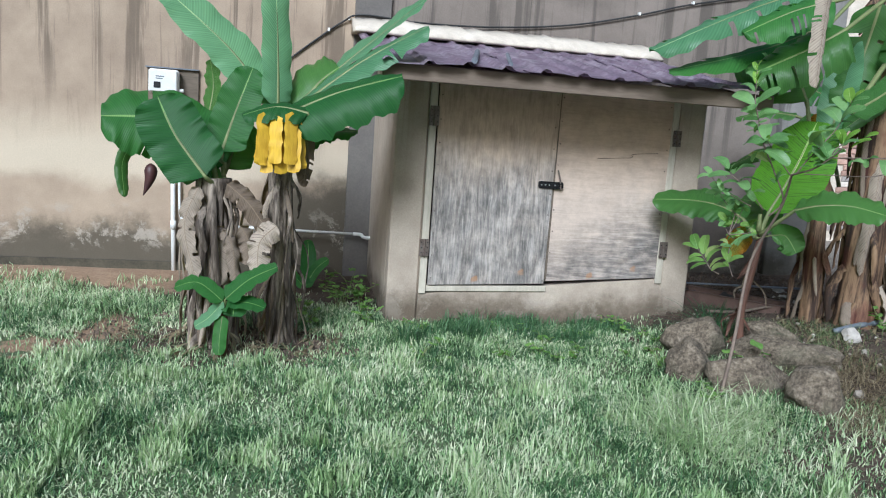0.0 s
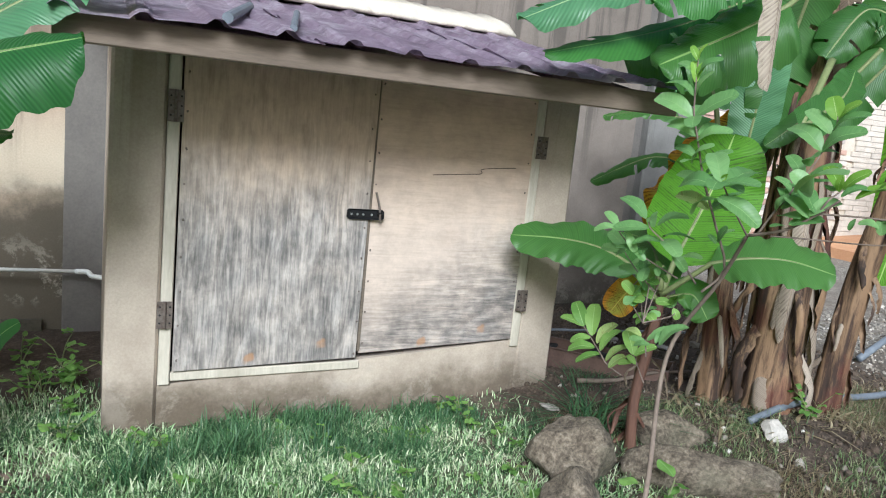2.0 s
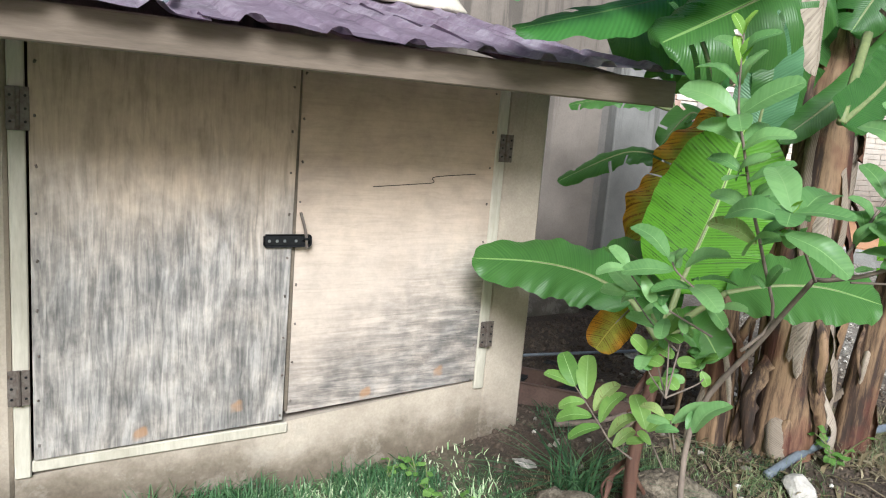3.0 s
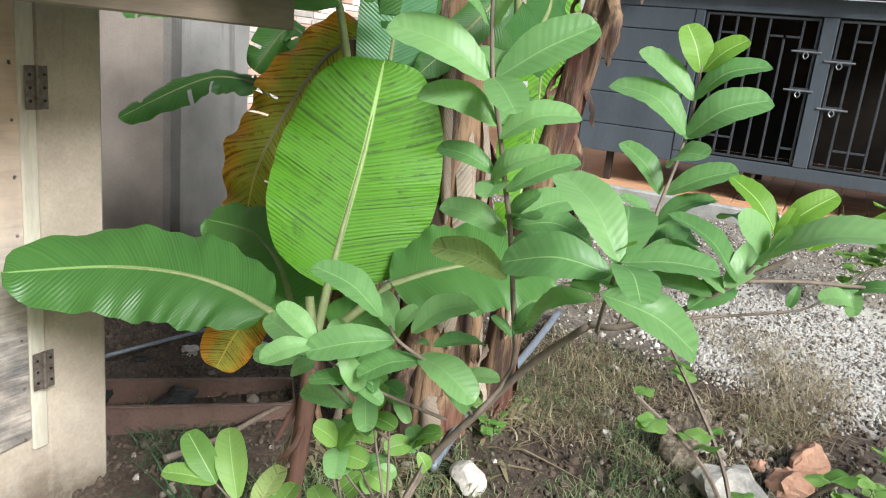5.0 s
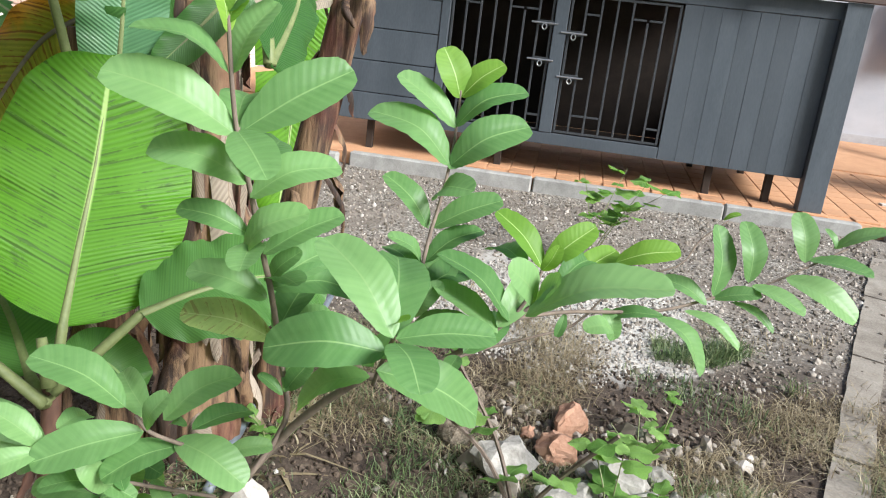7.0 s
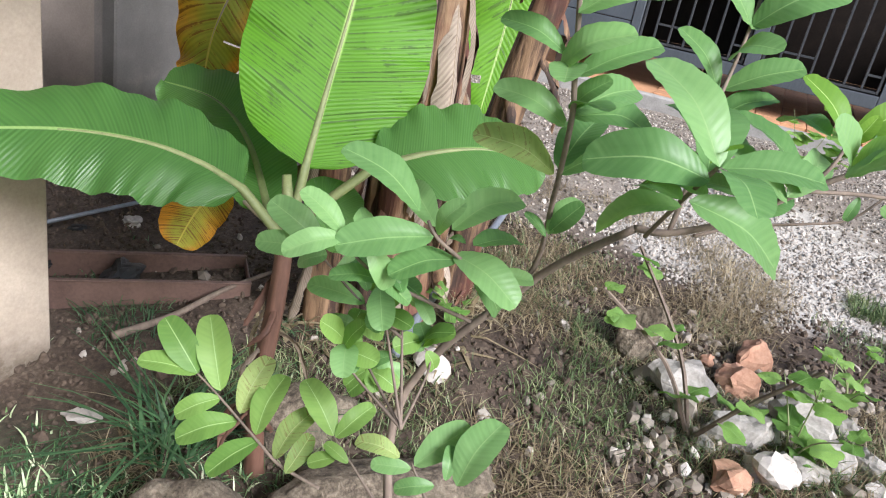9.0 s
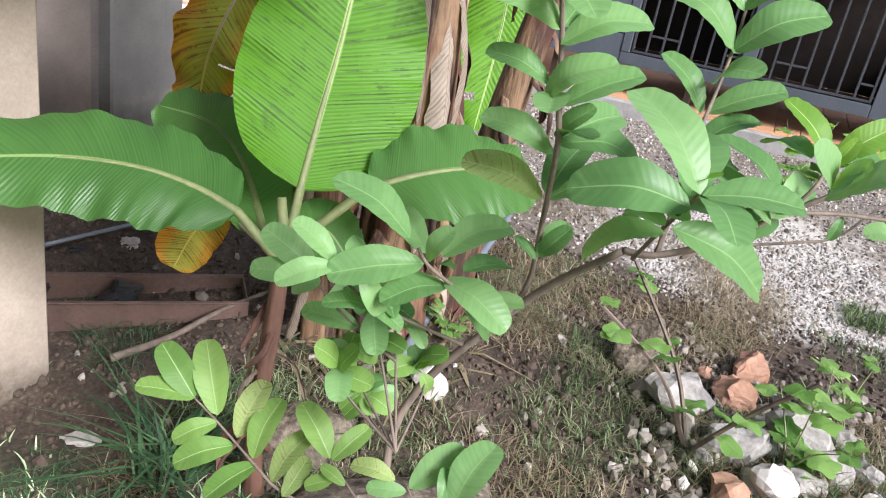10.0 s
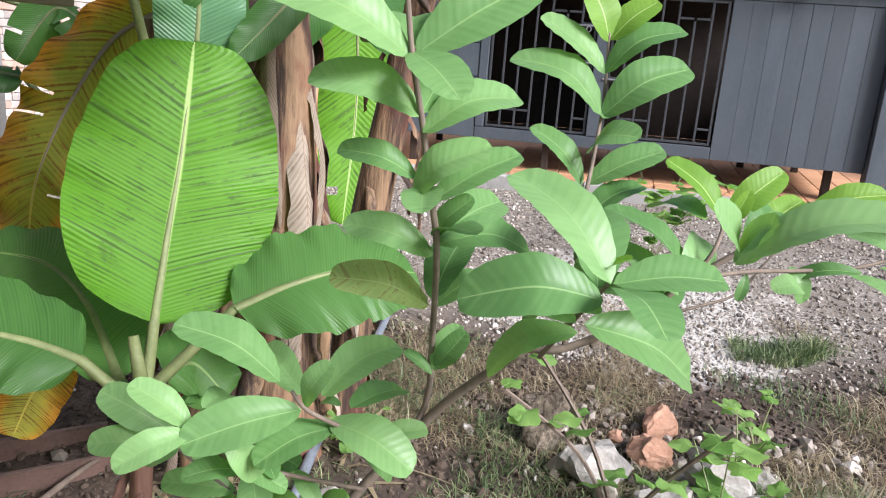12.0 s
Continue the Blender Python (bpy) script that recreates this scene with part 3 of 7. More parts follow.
def kennel():
    t = empty("animal_kennel", (KX, 2.7, 0.44), "blue-grey painted timber kennel on legs with two barred steel doors", "kennel")
    y0, y1, z0, z1 = 0.80, 4.83, 0.715, 2.12
    def bx(name, lo, hi, mat=M["kennel"], bev=0.004, label=""):
        return part(name, box(lo, hi, bev), mat, t, label)
    # level boards on the far part, upright boards on the near part
    zs = [z0, 0.96, 1.24, 1.52, 1.80]
    for a, b in zip(zs, zs[1:] + [1.985]):
        bx("board", (KX, 3.985, a + 0.003), (KX + 0.025, y1, b - 0.003))
    r = random.Random(2)
    edges = [y0 + (1.985 - y0) * i / 8 for i in range(9)]
    for a, b in zip(edges, edges[1:]):
        bx("board", (KX + r.uniform(0, .002), a + 0.0008, z0), (KX + 0.025, b - 0.0008, 1.985), bev=0.0015)
    bx("rail", (KX - 0.004, 1.99, z0), (KX + 0.04, 3.98, 0.815))
    bx("rail", (KX - 0.006, y0 - 0.05, 1.988), (KX + 0.04, y1, z1))
    bx("post", (KX - 0.008, 2.905, 0.818), (KX + 0.05, 3.015, 1.985))
    bx("post", (KX - 0.008, 3.905, 0.818), (KX + 0.05, 3.98, 1.985))
    # corner post, standing proud, down to the paving
    bx("post", (KX - 0.07, 0.60, 0.455), (KX + 0.06, 0.79, z1), label="thick corner post of the kennel")
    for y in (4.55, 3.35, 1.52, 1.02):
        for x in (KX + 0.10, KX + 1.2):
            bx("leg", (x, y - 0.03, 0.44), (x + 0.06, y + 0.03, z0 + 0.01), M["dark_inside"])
    # floor, back and partition coloured dark for the shade behind the bars
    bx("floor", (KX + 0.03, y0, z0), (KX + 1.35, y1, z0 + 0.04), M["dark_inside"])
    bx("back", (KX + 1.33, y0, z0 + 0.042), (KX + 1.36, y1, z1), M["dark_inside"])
    bx("side", (KX + 0.03, y0 - 0.02, z0), (KX + 1.36, y0 - 0.001, z1))
    bx("side", (KX + 0.03, y1 + 0.001, z0), (KX + 1.36, y1 + 0.02, z1))
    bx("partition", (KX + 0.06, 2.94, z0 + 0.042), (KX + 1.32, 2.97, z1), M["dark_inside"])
    bx("roof_board", (KX - 0.50, y0 - 0.4, 2.72), (KX + 1.6, y1 + 0.4, 2.76), M["kennel_beam"])
    bx("fascia", (KX - 0.10, y0 - 0.4, z1 + 0.005), (KX - 0.02, y1 + 0.4, 2.30), M["kennel_beam"], label="brown weathered timber fascia")
    for y in (4.3, 2.75, 1.3):
        bx("rafter", (KX - 0.20, y - 0.04, 2.14), (KX - 0.104, y + 0.04, 2.715), M["ladder"])
    # near-black upper board: shade under the roof overhang painted as its colour
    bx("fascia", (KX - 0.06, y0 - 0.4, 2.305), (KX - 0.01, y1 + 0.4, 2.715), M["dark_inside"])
    # doors of square bars
    def gate(ya, yb, za, zb, bolts):
        d = part("barred_door", box((KX + 0.01, ya, za), (KX + 0.032, ya + 0.02, zb), 0.002), M["bar"], t, "grey steel door of upright bars with slide bolts")
        def bar(yl, zl, yh, zh):
            part("bar", box((KX + 0.012, yl, zl), (KX + 0.03, yh, zh), 0.002), M["bar"], d)
        bar(yb - 0.02, za, yb, zb)
        bar(ya + 0.021, za, yb - 0.021, za + 0.02)
        bar(ya + 0.021, zb - 0.02, yb - 0.021, zb)
        w = (yb - ya) / 7
        for k in range(1, 7):
            y = ya + k * w
            lo = za + 0.021 if k not in (1, 5) else za + 0.021
            hi = zb - 0.021 if k not in (2,) else zb - 0.17
            bar(y - 0.009, lo, y + 0.009, hi)
        for k, z in ((0, za + 0.12), (4, za + 0.15), (1, zb - 0.16), (5, zb - 0.16)):
            bar(ya + k * w + 0.012, z, ya + (k + 1) * w - 0.012, z + 0.018)
            if k in (1, 4):
                bar(ya + (k + 1) * w + 0.012, z, ya + (k + 2) * w - 0.012, z + 0.018)
        for yb0, zb0 in bolts:
            bt = part("slide_bolt", tube([(KX - 0.012, yb0 - 0.11, zb0), (KX - 0.012, yb0 + 0.11, zb0)], 0.008, 8), M["steel"], d, "bright steel slide bolt")
            part("plate", box((KX - 0.004, yb0 - 0.07, zb0 - 0.022), (KX + 0.008, yb0 + 0.07, zb0 + 0.022), 0.002), M["bar"], bt)
            part("ring", tube(bend([(KX - 0.02, yb0, zb0), (KX - 0.03, yb0 - 0.02, zb0 - 0.03), (KX - 0.03, yb0, zb0 - 0.055), (KX - 0.03, yb0 + 0.02, zb0 - 0.03), (KX - 0.02, yb0, zb0)], 14), 0.005, 6), M["steel"], bt)
    gate(3.025, 3.895, 0.825, 1.975, ((3.09, 1.72), (3.09, 1.42)))
    gate(2.0, 2.895, 0.825, 1.975, ((2.82, 1.30), (2.84, 1.66)))
    return t


kennel()


# ---------------------------------------------------------------- plants
def leaf_mat(name, dark, light, rib, rough=0.42, glow=0.35, age=None, veins=70.0, blotch=0.0, burn=None, lines=0.45):
    """A leaf: fine side veins, blotches, light passing through. UV: across and along the blade."""
    mat, nt, bsdf = nodes_of(name, rough)
    bsdf.inputs["Specular IOR Level"].default_value = 0.32
    tc = nt.nodes.new("ShaderNodeTexCoord")
    u, v = separate(nt, tc.outputs["UV"])[:2]
    off = calc(nt, "ABSOLUTE", calc(nt, "SUBTRACT", u, 0.5))
    lean = calc(nt, "SUBTRACT", v, calc(nt, "MULTIPLY", off, 0.16))
    stripe = nt.nodes.new("ShaderNodeTexNoise")
    stripe.noise_dimensions = "1D"
    stripe.inputs["Scale"].default_value, stripe.inputs["Detail"].default_value = veins, 3.0
    nt.links.new(lean, stripe.inputs["W"])
    vec = coords(nt)
    big, fine = noise_tex(nt, vec, 7.0, 5, 0.6, 0.5), noise_tex(nt, vec, 60.0, 4)
    info = nt.nodes.new("ShaderNodeObjectInfo")
    tone = mix(nt, 0.5, mix(nt, 0.5, big, stripe.outputs["Fac"]), info.outputs["Random"])
    col = ramp(nt, tone, [(0.25, dark), (0.75, light)])
    if age:
        old = span(nt, calc(nt, "ADD", calc(nt, "MULTIPLY", off, 0.9), calc(nt, "MULTIPLY", big, 0.8)), 0.52, 0.88)
        col = mix(nt, old, col, age)
    if burn:
        spot = span(nt, mix(nt, 0.55, noise_tex(nt, vec, 11.0, 6, 0.7, 1.0), stripe.outputs["Fac"]), 0.54, 0.60)
        col = mix(nt, calc(nt, "MULTIPLY", spot, blotch), col, burn)
    line = calc(nt, "SINE", calc(nt, "MULTIPLY", lean, veins * 5.5))
    line = calc(nt, "ADD", calc(nt, "MULTIPLY", line, 0.5), 0.5)
    col = mix(nt, lines, col, ramp(nt, mix(nt, 0.55, line, stripe.outputs["Fac"]), [(0.25, 0.72), (0.7, 1.12)]), "MULTIPLY")
    ribbed = span(nt, off, 0.022, 0.008)
    col = mix(nt, ribbed, col, rib)
    paint(nt, bsdf, col)
    bump(nt, bsdf, mix(nt, 0.75, fine, line), lines, 0.003)
    tr = nt.nodes.new("ShaderNodeBsdfTranslucent")
    warm = mix(nt, 1.0, col, (1.5, 1.65, 0.55), "MULTIPLY")
    nt.links.new(warm, tr.inputs["Color"])
    ms = nt.nodes.new("ShaderNodeMixShader")
    ms.inputs[0].default_value = glow
    nt.links.new(bsdf.outputs[0], ms.inputs[1])
    nt.links.new(tr.outputs[0], ms.inputs[2])
    nt.links.new(ms.outputs[0], nt.nodes["Material Output"].inputs["Surface"])
    return mat


M["banana"] = leaf_mat("banana_leaf", (0.030, 0.115, 0.030), (0.065, 0.20, 0.045), (0.25, 0.42, 0.14))
M["banana_dark"] = leaf_mat("banana_leaf_deep_green", (0.045, 0.125, 0.03), (0.10, 0.225, 0.055), (0.26, 0.40, 0.14), 0.33, veins=85.0, lines=0.3)
M["banana_bright"] = leaf_mat("banana_leaf_bright", (0.105, 0.275, 0.018), (0.175, 0.385, 0.030), (0.42, 0.58, 0.20), 0.5, 0.35, None, 66.0, 0.6, (0.028, 0.045, 0.015))
M["banana_pale"] = leaf_mat("banana_leaf_pale", (0.08, 0.20, 0.095), (0.16, 0.32, 0.165), (0.40, 0.55, 0.28), 0.35, 0.25)
M["banana_old"] = leaf_mat("banana_leaf_yellowing", (0.20, 0.25, 0.03), (0.42, 0.37, 0.05), (0.5, 0.42, 0.08), 0.6, 0.35, (0.60, 0.27, 0.03), 60.0, 0.8, (0.16, 0.06, 0.014))
M["banana_dead"] = leaf_mat("banana_leaf_dead", (0.14, 0.105, 0.075), (0.46, 0.385, 0.315), (0.25, 0.19, 0.13), 0.9, 0.2, None, 40.0, 0.5, (0.07, 0.045, 0.03))
M["banana_yellow"] = plain("yellow_sheath", (0.36, 0.20, 0.012), (0.76, 0.50, 0.03), 0.55, 14.0, stretch=(1, 1, 0.12))
M["guava"] = leaf_mat("guava_leaf", (0.10, 0.215, 0.068), (0.215, 0.37, 0.145), (0.23, 0.37, 0.15), 0.40, 0.3, None, 17.0, lines=0.08)
M["guava_young"] = leaf_mat("guava_leaf_young", (0.14, 0.28, 0.035), (0.25, 0.42, 0.07), (0.42, 0.58, 0.22), 0.5, 0.35, None, 17.0, lines=0.08)
M["guava_pale"] = leaf_mat("guava_leaf_lower", (0.12, 0.24, 0.05), (0.22, 0.36, 0.09), (0.34, 0.50, 0.2), 0.5, 0.3, None, 17.0, lines=0.08)
M["guava_worn"] = leaf_mat("guava_leaf_worn", (0.20, 0.29, 0.09), (0.33, 0.42, 0.15), (0.38, 0.45, 0.2), 0.6, 0.3, None, 17.0, 0.5, (0.16, 0.09, 0.03), lines=0.14)
M["weed"] = leaf_mat("weed_leaf", (0.11, 0.24, 0.045), (0.25, 0.42, 0.11), (0.22, 0.38, 0.12), 0.6, 0.3)
M["bark"] = plain("grey_brown_bark", (0.10, 0.075, 0.06), (0.25, 0.195, 0.155), 0.9, 30.0, stretch=(1, 1, 0.3))
M["green_stem"] = plain("green_stem", (0.12, 0.15, 0.055), (0.22, 0.25, 0.10), 0.6, 20.0)
M["sucker_stem"] = plain("reddish_brown_sheath", (0.05, 0.022, 0.016), (0.17, 0.085, 0.055), 0.7, 16.0, stretch=(1, 1, 0.12))
M["bud"] = plain("dark_red_bud", (0.03, 0.012, 0.014), (0.07, 0.025, 0.025), 0.5, 12.0)


def trunk_mat(name, pale, brown, red):
    mat, nt, bsdf = nodes_of(name, 0.75)
    v = coords(nt, (1.0, 1.0, 0.10))
    a, b, c = noise_tex(nt, v, 13.0, 6, 0.65, 0.7), noise_tex(nt, v, 55.0, 5, 0.7), noise_tex(nt, coords(nt), 3.0, 4)
    col = ramp(nt, mix(nt, 0.4, a, b), [(0.36, (0.016, 0.010, 0.007)), (0.46, brown), (0.56, pale), (0.74, tuple(q * 1.25 for q in pale))])
    col = mix(nt, calc(nt, "MULTIPLY", span(nt, c, 0.5, 0.62), 0.5), col, red)
    paint(nt, bsdf, col)
    bump(nt, bsdf, mix(nt, 0.5, a, b), 0.8, 0.012)
    return mat


M["trunk"] = trunk_mat("pseudostem", (0.225, 0.14, 0.078), (0.045, 0.024, 0.015), (0.11, 0.028, 0.018))
M["trunk_grey"] = trunk_mat("dry_pseudostem", (0.30, 0.25, 0.20), (0.07, 0.052, 0.038), (0.05, 0.036, 0.025))


def blade(mid, width, hint, fold=0.15, droop=0.6, waves=0.02, seed=0, tears=0, base=0.10, tip=0.55, across=6, along=44, droop_right=None, oval=0.0):
    """A leaf blade along a midrib. fold lifts the halves, droop lets them hang; tears cut them along the side veins."""
    r = random.Random(seed)
    pts = bend(mid, along)
    length = sum((b - a).length for a, b in zip(pts, pts[1:]))
    bm = bmesh.new()
    uv = bm.loops.layers.uv.new("UVMap")
    hint = Vector(hint).normalized()
    frames = []
    for i, p in enumerate(pts):
        t = (pts[min(i + 1, along)] - pts[max(i - 1, 0)]).normalized()
        s = t.cross(hint).normalized()
        frames.append((p, s, s.cross(t).normalized(), t))
    ph = r.uniform(0, 9)
    for side in (-1, 1):
        dr = droop if side < 0 or droop_right is None else droop_right
        cuts = sorted(r.uniform(0.12, 0.9) for _ in range(tears))
        rows, uvs, piece = [], [], 0
        for i in range(along + 1):
            v = i / along
            shape = (min(v / max(base, 1e-3), 1.0) ** 0.6) * (1 - max(0.0, (v - tip) / (1 - tip)) ** 2.2) ** 0.6 if v < 1 else 0.0
            if oval:
                shape = max(0.0, 1 - abs(2 * v - 1) ** oval) ** 0.55 * (1.06 - 0.12 * v)
            w = 0.5 * width * max(shape, 0.012)
            p, s, n, t = frames[i]
            row, ru = [], []
            for k in range(across + 1):
                f = k / across
                x = w * f
                ang = fold - dr * f
                # hang: the outer part turns down, keeping its length
                y = n * (w * (fold * f - dr * f * f * 0.5))
                out = s * (side * x * (1 - 0.12 * abs(dr) * f * f))
                wave = n * (waves * f * f * (math.sin(v * 23 + ph + side) * 0.6 + math.sin(v * 57 + ph * 2) * 0.35)) * (width / 0.3)
                sweep = t * (0.16 * w * f)
                row.append(p + out + y + wave + sweep)
                ru.append((0.5 + 0.5 * side * f, v))
            rows.append(row)
            uvs.append(ru)
        vs = [[bm.verts.new(c) for c in row] for row in rows]
        for i in range(along):
            v = (i + 0.5) / along
            torn = any(abs(v - c) < 0.5 / along for c in cuts)
            for k in range(across):
                if torn and k >= across * 0.25:
                    continue
                q = [vs[i][k], vs[i][k + 1], vs[i + 1][k + 1], vs[i + 1][k]]
                c = [uvs[i][k], uvs[i][k + 1], uvs[i + 1][k + 1], uvs[i + 1][k]]
                if side < 0:
                    q, c = q[::-1], c[::-1]
                f = bm.faces.new(q)
                for loop, cc in zip(f.loops, c):
                    loop[uv].uv = cc
    bmesh.ops.remove_doubles(bm, verts=bm.verts, dist=0.0005)
    return bm, pts, length


def banana_leaf(plant, stalk, mid, width, hint, mat="banana", label="", rib=0.011, **kw):
    """A banana leaf: stalk from the crown, then the blade with its midrib."""
    bm, pts, length = blade(mid, width, hint, **kw)
    ob = part("leaf", bm, M[mat], plant, label, smooth=True)
    stem = bend([*stalk, pts[0]], 8)[:-1] if stalk else []
    line = stem + pts[:-2]
    n = Vector(hint).normalized() * 0.004
    radii = [rib * (1.35 - 0.25 * min(1, i / max(1, len(stem)))) * (1 - 0.8 * max(0, i - len(stem)) / len(pts)) for i in range(len(line))]
    part("midrib", tube([p - n for p in line], radii, 7, 0.8), M["green_stem"] if mat not in ("banana_dead", "banana_old") else M["banana_dead"], ob, smooth=True)
    return ob


def pseudostem(plant, line, radii, mat, seed, flaps=10, wide=(0.03, 0.09), sheath=1.0):
    """A banana trunk of wrapped sheaths with dry strips peeling from it."""
    r = random.Random(seed)
    pts = bend(line, 26)
    rad = [radii[0] + (radii[1] - radii[0]) * i / 26 for i in range(27)]
    bm = bmesh.new()
    sides, rings = 22, []
    for i, p in enumerate(pts):
        ring = []
        for k in range(sides):
            a = 2 * math.pi * k / sides
            lump = 1 + 0.10 * noise.noise((math.cos(a) * 2.2 + seed, math.sin(a) * 2.2, i * 0.10)) + 0.06 * math.sin(a * 5 + seed + i * 0.12)
            flare = 1 + 0.35 * max(0, 1 - i / 4) ** 2
            q = p + Vector((math.cos(a), math.sin(a), 0)) * rad[i] * lump * flare
            ring.append(bm.verts.new(q))
        rings.append(ring)
    for a, b in zip(rings, rings[1:]):
        for k in range(sides):
            bm.faces.new((a[k], a[(k + 1) % sides], b[(k + 1) % sides], b[k]))
    bm.faces.new(rings[-1])
    t = part("pseudostem", bm, mat, plant, smooth=True)
    for k in range(flaps):
        i0 = r.randint(3, 25)
        a = r.uniform(0, 2 * math.pi)
        d = Vector((math.cos(a), math.sin(a), 0))
        ln = r.uniform(0.16, 0.5) * sheath
        w = r.uniform(*wide)
        p = pts[i0] + d * rad[i0] * 1.02
        bow = r.uniform(0.005, 0.09)
        side = Vector((-d.y, d.x, 0)) * r.uniform(-0.08, 0.08)
        floor_z = pts[0].z + 0.01
        mid = [p, p + d * bow + side * 0.4 - Vector((0, 0, ln * 0.45)), p + d * bow * 0.8 + side - Vector((0, 0, ln))]
        mid = [Vector((q.x, q.y, max(q.z, floor_z + 0.01 * k / flaps))) for q in mid]
        b2, _, _ = blade(mid, w, d, fold=-0.3, droop=0.9, waves=0.05, seed=seed * 31 + k, base=0.03, tip=0.45, across=3, along=16)
        part("dry_sheath", b2, M["banana_dead"] if r.random() < 0.4 else mat, t, smooth=True)
    return t


# guava leaves share a few meshes
def guava_leaf_mesh(name, seed, curl, mat):
    bm, _, _ = blade([(0, 0, 0), (0.5, 0, 0.07 * curl), (1.0, 0, -0.12 * curl)], 0.46, (0, 0, 1), fold=0.42, droop=0.35, waves=0.003,
                     seed=seed, base=0.42, tip=0.50, across=3, along=16)
    for v in bm.verts:
        v.co.z += 0.005 * math.sin(v.co.x * 48) * min(1, abs(v.co.y) * 9)
    me = bpy.data.meshes.new(name)
    bm.to_mesh(me)
    bm.free()
    me.materials.append(mat)
    me.polygons.foreach_set("use_smooth", [True] * len(me.polygons))
    return me


GUAVA = [guava_leaf_mesh("guava_leaf", k, c, M["guava"]) for k, c in enumerate((0.5, 1.0, 1.5))]
GUAVA_YOUNG = [guava_leaf_mesh("guava_leaf", 9, 0.8, M["guava_young"])]
GUAVA_PALE = [guava_leaf_mesh("guava_leaf", 14 + k, c, M["guava_pale"]) for k, c in enumerate((0.6, 1.1))]
GUAVA_WORN = [guava_leaf_mesh("guava_leaf", 5, 1.2, M["guava_worn"])]


def set_leaf(parent, base, way, up, size, mesh, name="leaf"):
    x = Vector(way).normalized()
    z = (Vector(up) - x * Vector(up).dot(x)).normalized()
    y = z.cross(x)
    ob = new(name, mesh)
    ob.parent = parent
    ob.matrix_parent_inverse = parent.matrix_world.inverted()
    m = Matrix((x, y, z)).transposed().to_4x4()
    ob.matrix_basis = Matrix.Translation(base) @ m @ Matrix.Diagonal((size, size, size, 1))
    return ob


def guava_stem(plant, line, thick):
    pts = bend(line, 24)
    return part("stem", tube(pts, [thick[0] + (thick[1] - thick[0]) * i / 24 for i in range(25)], 7), M["bark"], plant, smooth=True)


LEAF_KINDS = {"": GUAVA, "young": GUAVA_YOUNG, "worn": GUAVA_WORN, "pale": GUAVA_PALE}
leaf_turns = random.Random(31)


def guava_leaf(plant, base, tip, kind="", wide=1.0):
    """One leaf from its node to its tip, its face turned up and a little to the lawn."""
    base, tip = Vector(base), Vector(tip)
    r = leaf_turns
    up = Vector((-0.45 + r.uniform(-0.3, 0.3), -0.22 + r.uniform(-0.3, 0.3), 0.75))
    ob = set_leaf(plant, base, tip - base, up, (tip - base).length * 1.03, r.choice(LEAF_KINDS[kind]))
    ob.matrix_basis = ob.matrix_basis @ Matrix.Diagonal((1, wide, 1, 1))
    return ob


# banana clump by the wall, with dry sheaths and a few fresh leaves
left_clump = empty("banana_plant", (-0.22, 3.85, ground_z(-0.22, 3.85)), "clump banana plant with shaggy dry trunk and broad green leaves", "banana plant", "banana plants")
right_stem = empty("banana_plant", (0.09, 3.85, ground_z(0.09, 3.85)), "banana plant with dry trunk, green leaves and a hanging yellow sheath", "banana plant", "banana plants")
pseudostem(left_clump, [(-0.22, 4.0, ground_z(-0.22, 4.0) - 0.03), (-0.25, 3.97, 0.45), (-0.25, 3.92, 0.90)], (0.105, 0.085), M["trunk_grey"], 3, 95, wide=(0.015, 0.06), sheath=1.2)
pseudostem(right_stem, [(0.11, 4.0, ground_z(0.11, 4.0) - 0.03), (0.09, 3.97, 0.5), (0.075, 3.88, 1.0)], (0.075, 0.055), M["trunk_grey"], 4, 60, wide=(0.012, 0.045), sheath=1.2)
banana_leaf(right_stem, [(0.07, 3.87, 0.88)], [(0.05, 3.94, 1.27), (0.04, 3.98, 1.55), (0.01, 4.06, 2.00)], 0.18, (0.5, -0.8, 0.1), "banana_pale", droop=0.5, seed=1)
banana_leaf(right_stem, [(0.06, 3.88, 0.88)], [(0.01, 4.05, 1.29), (-0.21, 4.14, 1.56), (-0.57, 4.26, 1.86)], 0.26, (0.1, -0.75, 0.6), "banana_pale", droop=0.3, seed=2)
banana_leaf(left_clump, [(-0.23, 3.94, 0.86)], [(-0.20, 3.94, 0.97), (-0.51, 4.04, 1.16), (-0.80, 4.00, 1.17)], 0.43, (-0.25, -0.85, 0.5), "banana", droop=0.8, seed=3, tears=2)
banana_leaf(left_clump, [(-0.23, 3.88, 0.86)], [(-0.28, 3.80, 0.91), (-0.43, 3.86, 1.10), (-0.52, 3.90, 1.28)], 0.31, (0.1, -0.95, 0.25), "banana", droop=0.2, seed=4)
banana_leaf(left_clump, [(-0.23, 4.09, 0.87)], [(-0.33, 4.15, 1.10), (-0.29, 4.18, 1.34), (-0.31, 4.21, 1.50)], 0.15, (-0.8, -0.6, 0.1), "banana_dark", droop=0.3, seed=5)
banana_leaf(left_clump, [(-0.20, 3.93, 0.86)], [(-0.22, 3.96, 1.03), (-0.16, 3.98, 1.23), (-0.08, 3.99, 1.46)], 0.22, (-0.1, -0.95, 0.3), "banana", droop=0.15, seed=6)
banana_leaf(right_stem, [(0.07, 3.98, 0.87)], [(0.10, 4.03, 1.25), (0.41, 4.01, 1.55), (0.80, 3.98, 1.90)], 0.18, (0.1, -0.3, 0.95), "banana_pale", droop=0.5, seed=7, fold=0.3)
